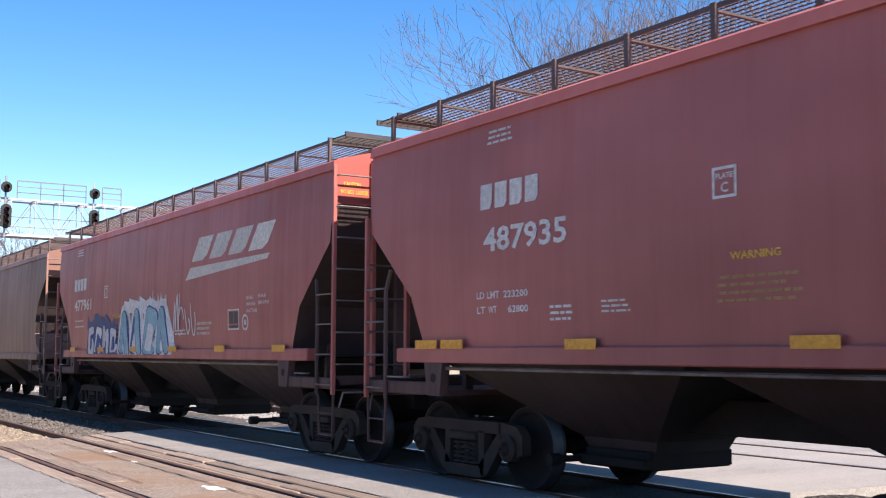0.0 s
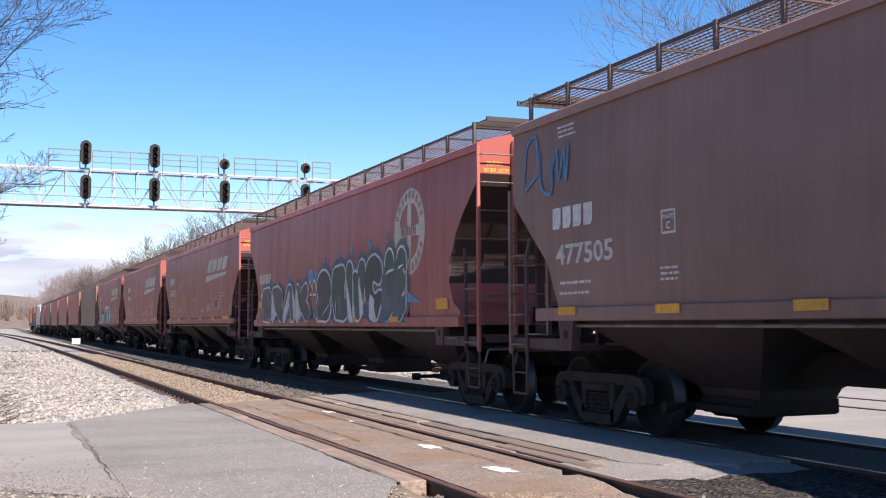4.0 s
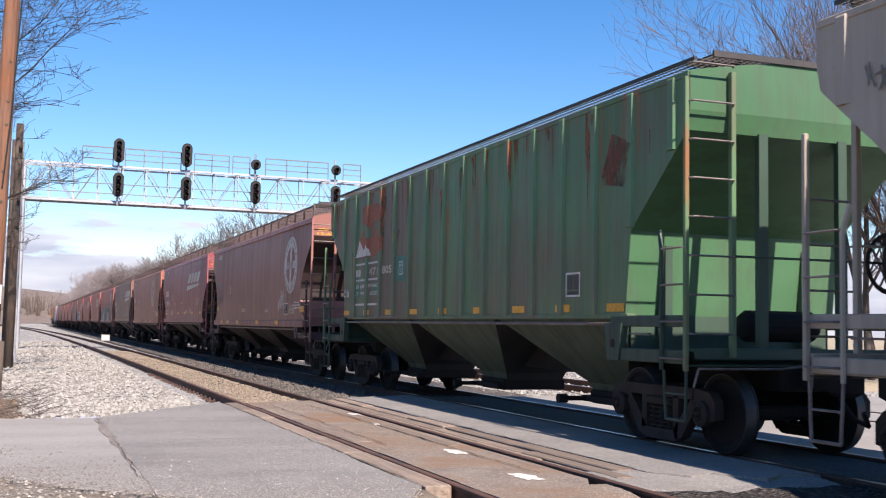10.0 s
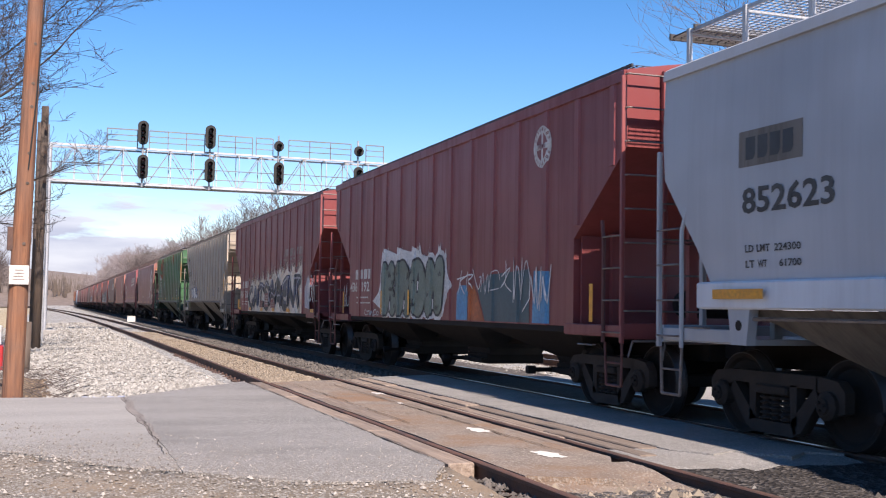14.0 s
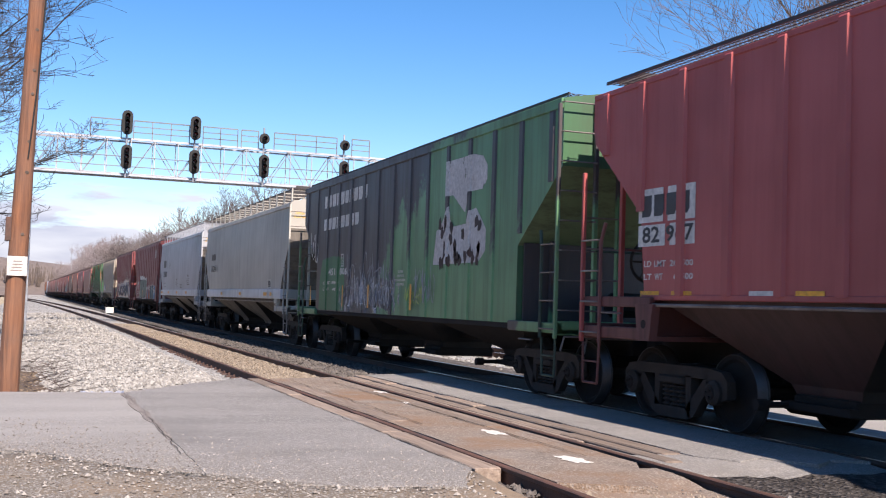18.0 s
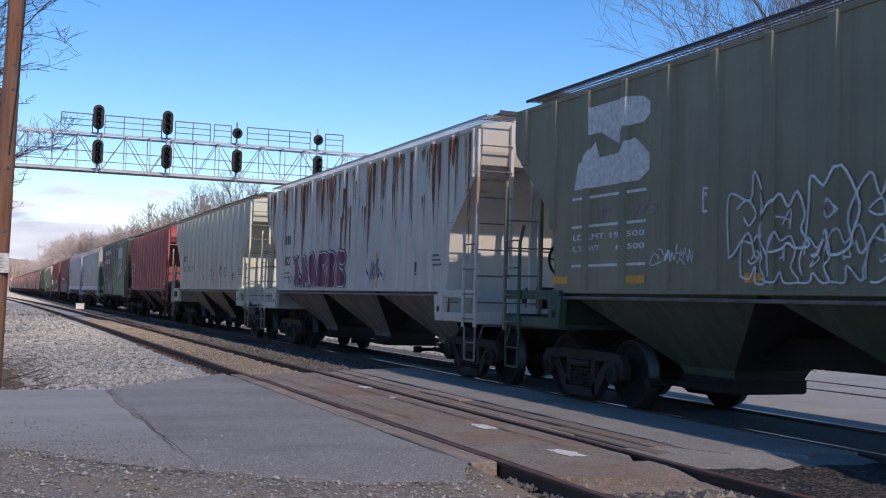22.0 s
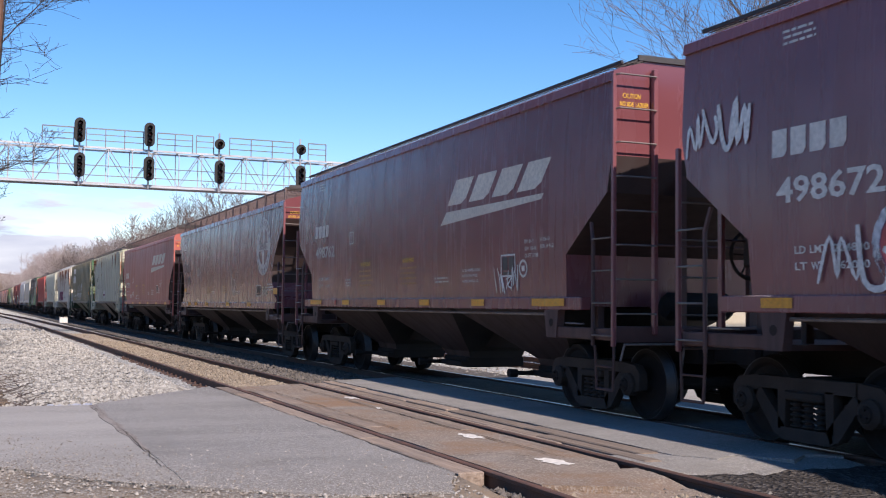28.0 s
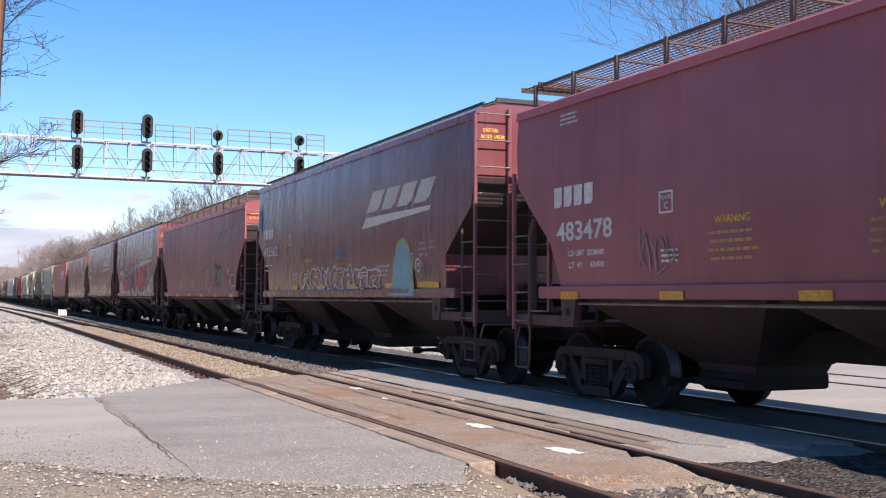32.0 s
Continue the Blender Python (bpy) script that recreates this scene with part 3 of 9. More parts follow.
class Geo:
    """Gathers vertices and faces of one part."""

    def __init__(self):
        self.v, self.f = [], []

    def add(self, verts, faces):
        k = len(self.v)
        self.v += [tuple(p) for p in verts]
        self.f += [tuple(i + k for i in f) for f in faces]
        return self

    def box(self, x0, x1, y0, y1, z0, z1, bev=0.0):
        if bev:
            b = min(bev, (x1 - x0) / 2.1, (y1 - y0) / 2.1, (z1 - z0) / 2.1)
            rings = [(z0, b), (z0 + b, 0), (z1 - b, 0), (z1, b)]
            vs, fs = [], []
            for z, s in rings:
                c = b if s == 0 else b * 1.6
                xa, xb, ya, yb = x0 + s, x1 - s, y0 + s, y1 - s
                vs += [(xa + c, ya, z), (xb - c, ya, z), (xb, ya + c, z), (xb, yb - c, z), (xb - c, yb, z), (xa + c, yb, z), (xa, yb - c, z), (xa, ya + c, z)]
            for r in range(3):
                for i in range(8):
                    j = (i + 1) % 8
                    fs.append((r * 8 + i, r * 8 + j, r * 8 + 8 + j, r * 8 + 8 + i))
            fs += [tuple(range(7, -1, -1)), tuple(range(24, 32))]
            return self.add(vs, fs)
        vs = [(x, y, z) for z in (z0, z1) for y in (y0, y1) for x in (x0, x1)]
        return self.add(vs, [(0, 2, 3, 1), (4, 5, 7, 6), (0, 1, 5, 4), (2, 6, 7, 3), (0, 4, 6, 2), (1, 3, 7, 5)])

    def tube(self, a, b, r, n=8, r2=None, caps=True):
        a, b = Vector(a), Vector(b)
        d = (b - a).normalized()
        u = d.orthogonal().normalized()
        w = d.cross(u)
        r2 = r if r2 is None else r2
        vs = []
        for p, q in ((a, r), (b, r2)):
            vs += [p + (u * math.cos(i * 2 * math.pi / n) + w * math.sin(i * 2 * math.pi / n)) * q for i in range(n)]
        fs = [(i, (i + 1) % n, n + (i + 1) % n, n + i) for i in range(n)]
        if caps:
            fs += [tuple(range(n - 1, -1, -1)), tuple(range(n, 2 * n))]
        return self.add(vs, fs)

    def loft(self, pts, radii, n=20):
        vs, fs = [], []
        for (x, y, z), r in zip(pts, radii):
            vs += [(x + r * math.cos(2 * math.pi * i / n), y + r * math.sin(2 * math.pi * i / n), z) for i in range(n)]
        for k in range(len(pts) - 1):
            fs += [(k * n + i, k * n + (i + 1) % n, (k + 1) * n + (i + 1) % n, (k + 1) * n + i) for i in range(n)]
        fs.append(tuple(range((len(pts) - 1) * n, len(pts) * n)))
        return self.add(vs, fs)

    def path(self, pts, r, n=6):
        for a, b in zip(pts, pts[1:]):
            self.tube(a, b, r, n)
        return self

    def prism(self, poly, x0, x1):
        """A polygon of (y, z), counter-clockwise seen from +x, as a slab from x0 to x1."""
        k = len(poly)
        vs = [(x0, y, z) for y, z in poly] + [(x1, y, z) for y, z in poly]
        fs = [tuple(range(k - 1, -1, -1)), tuple(range(k, 2 * k))]
        fs += [(i, (i + 1) % k, k + (i + 1) % k, k + i) for i in range(k)]
        return self.add(vs, fs)

    def rings(self, rows, close=True):
        """Stacked rectangles: rows of z, x half width, y from, y to."""
        vs, fs = [], []
        for z, w, ya, yb in rows:
            vs += [(-w, ya, z), (w, ya, z), (w, yb, z), (-w, yb, z)]
        for r in range(len(rows) - 1):
            for i in range(4):
                j = (i + 1) % 4
                fs.append((r * 4 + i, r * 4 + j, r * 4 + 4 + j, r * 4 + 4 + i))
        if close:
            e = 4 * (len(rows) - 1)
            fs += [(3, 2, 1, 0), (e, e + 1, e + 2, e + 3)]
        return self.add(vs, fs)

    def lathe(self, prof, n=24, axis="x", centre=(0, 0, 0)):
        """Profile of (along, radius) turned about an axis."""
        vs, fs, k = [], [], len(prof)
        for i in range(n):
            c, s = math.cos(2 * math.pi * i / n), math.sin(2 * math.pi * i / n)
            for a, r in prof:
                p = {"x": (a, r * c, r * s), "y": (r * s, a, r * c), "z": (r * c, r * s, a)}[axis]
                vs.append(tuple(p[j] + centre[j] for j in range(3)))
        for i in range(n):
            j = (i + 1) % n
            fs += [(i * k + q, i * k + q + 1, j * k + q + 1, j * k + q) for q in range(k - 1)]
        return self.add(vs, fs)

    def mesh(self, name, smooth=False):
        me = mesh_from(name, self.v, self.f)
        bm = bmesh.new()
        bm.from_mesh(me)
        bmesh.ops.recalc_face_normals(bm, faces=bm.faces)
        bm.to_mesh(me)
        bm.free()
        if smooth:
            for pl in me.polygons:
                pl.use_smooth = True
        return me


MESHES = {}


def cached(key, build, smooth=False):
    if key not in MESHES:
        MESHES[key] = build().mesh(key if isinstance(key, str) else str(key[0]), smooth)
    return MESHES[key]


def part(name, me, material, parent, label="", at=(0, 0, 0)):
    """One mesh object under a thing or a part; the paint belongs to the object, the mesh may be shared."""
    if isinstance(me, Geo):
        me = me.mesh(name)
    ob = new(name, me)
    if not me.materials:
        me.materials.append(None)
    ob.material_slots[0].link = "OBJECT"
    ob.material_slots[0].material = material
    ob.parent = parent
    ob.location = at
    if label:
        ob["label"] = label
    return ob


def thing(name, label, category, group="", kind="", at=(0, 0, 0)):
    ob = new(name)
    ob.empty_display_size = 0.2
    ob.location = at
    return tagged(ob, label, category, group, kind)


def solid(name, geo, material, label, category="", group="", kind="", smooth=False):
    me = geo.mesh(name, smooth) if isinstance(geo, Geo) else geo
    me.materials.append(material)
    return tagged(new(name, me), label, category, group, kind)


# ---- ground, road and tracks ----
def sheet(name, x0, x1, y0, y1, nx, ny, height, material, label, category, kind="structure"):
    vs = [(x0 + (x1 - x0) * i / nx, y0 + (y1 - y0) * j / ny, 0.0) for j in range(ny + 1) for i in range(nx + 1)]
    vs = [(x, y, height(x, y)) for x, y, _ in vs]
    fs = [(j * (nx + 1) + i, j * (nx + 1) + i + 1, (j + 1) * (nx + 1) + i + 1, (j + 1) * (nx + 1) + i) for j in range(ny) for i in range(nx)]
    me = mesh_from(name, vs, fs)
    for pl in me.polygons:
        pl.use_smooth = True
    me.materials.append(material)
    return tagged(new(name, me), label, category, "", kind)


def rough(x, y, s, amp):
    return amp * noise.noise(Vector((x * s, y * s, 0.3)))


def field_h(x, y):
    h = -0.75
    if y > 150:
        h -= 0.004 * min(y - 150, 300)
    return h + rough(x, y, 0.05, 0.15)


sheet("ground", -900, 900, -120, 1800, 60, 60, field_h, M_FIELD, "dry winter grass field reaching the distant woods", "ground")


def bed_h(x, y):
    h = -0.17 + rough(x, y, 1.7, 0.03) + rough(x, y, 6.0, 0.018)
    if x < -6.6:
        h -= 0.10 * min(1.0, (-6.6 - x) / 1.5)
    if x < -9.0:
        h -= 0.2 * (-9.0 - x)
    return h


sheet("ballast_bed", -10.5, 14.0, 4.0, 40.0, 120, 130, bed_h, M_BALLAST, "pale crushed stone bed along the tracks", "gravel")
sheet("ballast_bed_far", -10.5, 14.0, 40.0, 460.0, 30, 90, bed_h, M_BALLAST, "pale crushed stone bed along the tracks, farther off", "gravel")
def road_edge(x):
    return float(np.interp(x, (-42.0, -9.5, -7.6, -6.95, -6.45, -5.4, -4.6, -4.2), (1.5, 0.3, -1.0, -1.95, -2.35, -3.2, -3.3, -2.5)))


def verge_h(x, y):
    """The verge lies flush with the road's broken edge and falls away from it; it runs on below the paving."""
    edge = road_edge(x)
    if y > edge + 0.12 or x > -4.05:
        return -0.19 + rough(x, y, 4.0, 0.02)
    out = min(1.0, max(0.0, (edge - y) / 1.6))
    return -0.022 - 0.075 * out + (0.3 + 0.7 * out) * (rough(x, y, 0.8, 0.03) + rough(x, y, 4.0, 0.02))


sheet("verge", -16.0, 14.0, -45.0, 4.2, 150, 330, verge_h, M_GRIT, "gritty dirt verge with scattered stones before the crossing", "ground")


def slab(name, outline, z0, z1, material, label, category, wob=0.06, step=0.35, seed=1):
    """A flat piece of paving with a broken edge; outline counter-clockwise."""
    pts = []
    for (xa, ya), (xb, yb) in zip(outline, outline[1:] + outline[:1]):
        k = max(1, int(math.hypot(xb - xa, yb - ya) / step))
        for i in range(k):
            x, y = xa + (xb - xa) * i / k, ya + (yb - ya) * i / k
            pts.append((x + wob * noise.noise(Vector((x * 1.3, y * 1.3, seed))), y + wob * noise.noise(Vector((x * 1.3, y * 1.3, seed + 9.0)))))
    bm = bmesh.new()
    top = [bm.verts.new((x, y, z1)) for x, y in pts]
    bot = [bm.verts.new((x * 1.0, y, z0)) for x, y in pts]
    bm.faces.new(top)
    k = len(pts)
    for i in range(k):
        bm.faces.new((top[i], bot[i], bot[(i + 1) % k], top[(i + 1) % k]))
    bmesh.ops.recalc_face_normals(bm, faces=bm.faces)
    bmesh.ops.triangulate(bm, faces=[f for f in bm.faces if len(f.verts) > 4])
    me = bpy.data.meshes.new(name)
    bm.to_mesh(me)
    bm.free()
    me.materials.append(material)
    return tagged(new(name, me), label, category, "", "structure")


RA, RB, RT, RF = -3.86, -2.385, 0.0, 1.506
slab("road_near", [(-6.4435, -2.4), (-5.4, -3.2), (-4.6, -3.3), (-4.185, -2.45), (-4.185, 7.9), (-4.15, 8.1), (-5.3, 6.6), (-6.4435, 5.05)], -0.16, -0.006, M_ASPHALT, "worn grey asphalt road at the crossing, cracked at its edge", "road", 0.07)
slab("road_slab", [(-42.0, 1.5), (-9.5, 0.3), (-7.6, -1.0), (-6.95, -1.95), (-6.4455, -2.35), (-6.4455, 5.03), (-8.2, 5.2), (-42.0, 6.5)], -0.16, -0.012, M_PAD, "paler old concrete road slab with a seam to the asphalt", "road", 0.07, seed=1)
slab("road_seam", [(-6.47, -0.2), (-6.42, -0.25), (-6.385, 2.0), (-6.40, 5.0), (-6.50, 4.95), (-6.485, 1.5)], -0.16, -0.0048, M_SEAM, "gritty patched seam in the road", "road", 0.05, 0.12, seed=1)


def crack(line, width, seed, label):
    """An open crack in the paving: a thin jagged dark gash that follows a line of (x, y)."""
    rnd, left, right = random.Random(seed), [], []
    for (xa, ya), (xb, yb) in zip(line, line[1:]):
        k = max(2, int(math.hypot(xb - xa, yb - ya) / 0.07))
        for i in range(k):
            x, y = xa + (xb - xa) * i / k, ya + (yb - ya) * i / k
            x += 0.035 * noise.noise(Vector((x * 3.0, y * 3.0, seed))) + rnd.uniform(-0.006, 0.006)
            w = width * (0.25 + 1.1 * abs(noise.noise(Vector((x * 1.7, y * 1.7, seed + 4.0))))) + rnd.uniform(0, 0.3) * width
            left.append((x - w, y, 0.0))
            right.append((x + w, y, 0.0))
    k = len(left)
    me = mesh_from("road_crack", [(x, y, -0.002) for x, y, _ in left + right], [(i, k + i, k + i + 1, i + 1) for i in range(k - 1)])
    me.materials.append(M_CRACK)
    return tagged(new("road_crack", me), label, "crack", "road cracks", "structure")


M_CRACK = ground_mat("dirt_filled_crack", (0.055, 0.047, 0.041), (0.035, 0.030, 0.026), (0.10, 0.088, 0.076), 90.0, 0.6, 0.006, (0.6, 0.74))
crack([(-6.46, -1.25), (-6.44, 0.6), (-6.43, 1.5)], 0.0085, 3, "dark open crack along the seam of the road")
crack([(-6.44, 1.4), (-6.42, 3.4), (-6.46, 5.0)], 0.0035, 5, "thin crack along the seam of the road")
crack([(-4.20, -2.3), (-4.19, 0.0), (-4.19, 3.0), (-4.20, 7.6)], 0.008, 7, "crack where the asphalt meets the timbers")
slab("road_dirt", [(RA + 0.10, -3.2), (RA + 0.8, -3.55), (RB - 0.5, -3.15), (RB - 0.10, -2.3), (RB - 0.10, 8.4), (RA + 0.10, 7.9)], -0.16, -0.016, M_DIRT, "rust-stained dirt and asphalt filling between the rails", "road", 0.035, seed=7)
slab("road_middle", [(-1.70, -2.05), (-1.45, -2.45), (-1.1, -2.3), (-0.8, -2.75), (-0.45, -2.5), (-0.13, -2.7), (-0.13, 9.6), (-1.70, 8.9)], -0.2, -0.004, M_ASPHALT, "asphalt strip between the two tracks", "road", 0.035, 0.18, seed=11)
slab("road_inner", [(0.12, -3.4), (1.38, -3.5), (1.38, 9.4), (0.12, 9.4)], -0.2, -0.03, M_SHADEASPHALT, "asphalt between the main line rails, darkened for the shade under the train", "road", 0.02, seed=13)
slab("road_beyond", [(1.64, -3.6), (14.0, -5.0), (40.0, -7.0), (40.0, 7.0), (14.0, 8.0), (1.64, 9.2)], -0.3, -0.02, M_PAD, "pale road surface beyond the train", "road", 0.08, seed=17)


def rail(x, y0, y1, head, web, label, curve=0.0, spikes=()):
    """A rail of three rolled parts, head, web and base, with spiked plates along a stretch."""
    n = max(2, int((y1 - y0) / 12))
    bend = lambda y: curve * max(0.0, y - 12.0) ** 2
    rl = thing("rail", label, "rail", "rails")
    for nm, prof, mt in (("rail_head", [(-0.012, -0.047), (0.012, -0.047), (0.036, -0.036), (0.036, -0.008), (0.026, 0.0), (-0.026, 0.0), (-0.036, -0.008), (-0.036, -0.036)], web),
                         ("rail_web", [(-0.012, -0.145), (0.012, -0.145), (0.012, -0.047), (-0.012, -0.047)], web),
                         ("rail_base", [(-0.070, -0.172), (0.070, -0.172), (0.070, -0.160), (0.012, -0.142), (-0.012, -0.142), (-0.070, -0.160)], web)):
        k, vs, fs = len(prof), [], []
        for j in range(n + 1):
            y = y0 + (y1 - y0) * j / n
            vs += [(x + px + bend(y), y, pz) for px, pz in prof]
        for j in range(n):
            fs += [(j * k + i, j * k + (i + 1) % k, (j + 1) * k + (i + 1) % k, (j + 1) * k + i) for i in range(k)]
        me = Geo().add(vs, fs).mesh(nm)
        ob = part(nm, me, mt, rl)
        if nm == "rail_head":
            me.materials.append(None)
            ob.material_slots[1].link = "OBJECT"
            ob.material_slots[1].material = head
            for pl in me.polygons:
                if pl.center.z > -0.005 and pl.normal.z > 0.9:
                    pl.material_index = 1
    for y in spikes:
        plate = part("tie_plate", cached("tie_plate", lambda: Geo().box(-0.17, 0.17, -0.09, 0.09, -0.185, -0.150, 0.006)), web, rl, "", (x + bend(y), y, 0))
        for q in (-0.095, 0.095):
            part("spike", cached("spike", lambda: Geo().box(-0.022, 0.022, -0.018, 0.018, -0.155, -0.100, 0.008)), web, plate, "", (q, 0.04, 0))
    return rl


CURVE = -0.00012
PLATES = [9.0 + 0.55 * i for i in range(24)]
rail(RA, -45, 330, M_RAILOLD, M_RAIL, "rusty rail of the little-used near track", CURVE, PLATES)
rail(RB, -45, 330, M_RAILOLD, M_RAIL, "rusty rail of the little-used near track", CURVE, PLATES)
rail(RT, -45, 520, M_RAILTOP, M_RAIL, "main line rail with a polished head")
rail(RF, -45, 520, M_RAILTOP, M_RAIL, "main line rail with a polished head")
for x in (5.3, 6.8):
    rail(x, -45, 400, M_RAILTOP, M_RAIL, "rail of the track beyond the train")

# timbers of the crossing along each rail of the near track
PL = thing("timber_crossing", "weathered timber planks laid along the rails of the road crossing", "crossing planks", kind="")
for row, (x0, x1, ya, yb, z) in enumerate(((-4.165, RA - 0.045, -2.45, 7.9, -0.006), (RA + 0.10, RA + 0.36, 1.2, 7.9, -0.009), (RB - 0.40, RB - 0.24, 0.6, 8.3, -0.012), (RB - 0.225, RB - 0.085, -1.6, 8.3, -0.010), (RB + 0.05, RB + 0.15, -2.4, 8.5, -0.009), (RB + 0.17, RB + 0.40, -2.35, 8.6, -0.006), (RB + 0.42, RB + 0.66, -1.9, 8.8, -0.003))):
    y, k = ya, 0
    rnd = random.Random(row)
    while y < yb - 0.3:
        ln = min(rnd.uniform(1.1, 2.9), yb - y)
        dz = rnd.uniform(-0.014, 0.004)
        part("plank", Geo().box(x0 + rnd.uniform(0, 0.022), x1 - rnd.uniform(0, 0.022), y + 0.006, y + ln - rnd.uniform(0.006, 0.05), -0.2, z + dz, 0.012), M_PLANK, PL)
        y += ln

for cx, y0, y1, mt, nm in ((-3.12, 8.6, 46.0, M_BALLASTTAN, "near"), (-3.12, -45, -2.95, M_BALLASTDK, "front")):
    sheet("ballast_" + nm, cx - 0.7, cx + 0.7, y0, y1, 14, int((y1 - y0) * 4), lambda x, y: -0.10 + rough(x, y, 3.0, 0.03) + rough(x, y, 9.0, 0.02), mt, "stained ballast between the rails of the near track", "gravel")
sheet("ballast_main", -1.7, 3.2, 9.0, 300.0, 24, 300, lambda x, y: -0.12 + rough(x, y, 2.0, 0.03) + rough(x, y, 7.0, 0.02), M_BALLASTDK, "dark oily ballast of the main line", "gravel")
sheet("ballast_main_front", -2.28, 3.2, -45.0, -2.7, 40, 200, lambda x, y: -0.10 + 0.05 * max(0.0, min(1.0, (y + 4.4) / 1.2)) - (0.06 if y > -2.95 else 0.0) + rough(x, y, 2.0, 0.03) + rough(x, y, 7.0, 0.03), M_BALLASTWET, "black oily ballast of the main line before the crossing", "gravel")

# crumbling ends of the paving, falling to the ballast
def crumble(a, b, top, low, seed):
    def height(x, y):
        t = max(0.0, min(1.0, (a - y) / (a - b)))
        return top + (low - top) * t * t * (3 - 2 * t) + (0.25 + t) * (rough(x, y + seed, 3.0, 0.022) + rough(x + seed, y, 11.0, 0.014))
    return height


sheet("road_crumble_middle", -2.29, -0.12, -3.95, -1.85, 60, 58, crumble(-2.2, -3.75, -0.016, -0.11, 3.0), M_ASPHALT, "crumbled asphalt falling away at the road end", "road")
sheet("road_crumble_dirt", RA + 0.08, RB - 0.08, -4.2, -2.6, 36, 40, crumble(-2.7, -4.0, -0.024, -0.12, 8.0), M_DIRT, "rusty dirt spilling from the road end between the rails", "road")

for x0, ya, yb, wd, sd in ((RB - 0.43, -1.9, 7.4, 0.011, 13), (RA + 0.39, 0.8, 7.4, 0.009, 15), (RB + 0.69, -1.8, 8.4, 0.010, 17)):
    crack([(x0, ya), (x0 + 0.03, (ya + yb) / 2), (x0 - 0.01, yb)], wd, sd, "dirt-filled gap beside the crossing timbers")
crack([(RA + 0.12, -1.5), (RA + 0.5, -1.35), (RA + 0.75, -1.7), (RB - 0.55, -1.55)], 0.009, 19, "crack across the filling between the rails")

# painted scraps on the road
for (x, y, l, w, sd) in ((-2.92, 0.02, 0.12, 0.62, 1), (-3.02, -2.08, 0.14, 0.5, 5), (-2.55, 5.2, 0.10, 0.5, 8), (-2.75, 3.3, 0.05, 0.5, 9)):
    k = 16
    ring = []
    for a in (2 * math.pi * i / 28 for i in range(28)):
        q = 0.85 + 0.6 * noise.noise(Vector((math.cos(a) * 2.2, math.sin(a) * 2.2, sd * 3.7)))
        ring.append((x + l * q * math.cos(a), y + w * 0.5 * q * math.sin(a), -0.011))
    k = len(ring)
    solid("road_paint", Geo().add(ring, [tuple(range(k))]), M_WHITE, "worn white paint mark on the crossing", "road marking", "road paint", "structure")


# ---- freight cars ----
GAUGE_X = 0.753
PITCH_SPEED = 12.7


def wheelset_mesh():
    g = Geo()
    for s in (-1, 1):
        c = s * 0.753
        prof = [(c + s * 0.070, 0.0), (c + s * 0.085, 0.10), (c + s * 0.055, 0.13), (c + s * 0.030, 0.20), (c + s * 0.020, 0.36), (c + s * 0.055, 0.395), (c + s * 0.062, 0.452), (c - s * 0.055, 0.462), (c - s * 0.062, 0.485), (c - s * 0.085, 0.485), (c - s * 0.085, 0.40), (c - s * 0.03, 0.36), (c - s * 0.02, 0.2), (c - s * 0.07, 0.12), (c - s * 0.07, 0.0)]
        g.lathe(prof, 36, "x")
    g.lathe([(-1.17, 0.0), (-1.17, 0.075), (-1.15, 0.085), (1.15, 0.085), (1.17, 0.075), (1.17, 0.0)], 12, "x")
    for s in (-1, 1):
        for i in range(3):
            a = 2 * math.pi * i / 3
            g.tube((s * 1.16, 0.045 * math.cos(a), 0.045 * math.sin(a)), (s * 1.195, 0.045 * math.cos(a), 0.045 * math.sin(a)), 0.016, 6)
    return g


def tread_mesh(s):
    c = s * 0.753
    return lambda: Geo().lathe([(c + s * 0.063, 0.440), (c + s * 0.064, 0.454), (c - s * 0.055, 0.464), (c - s * 0.063, 0.486), (c - s * 0.080, 0.487)], 36, "x")


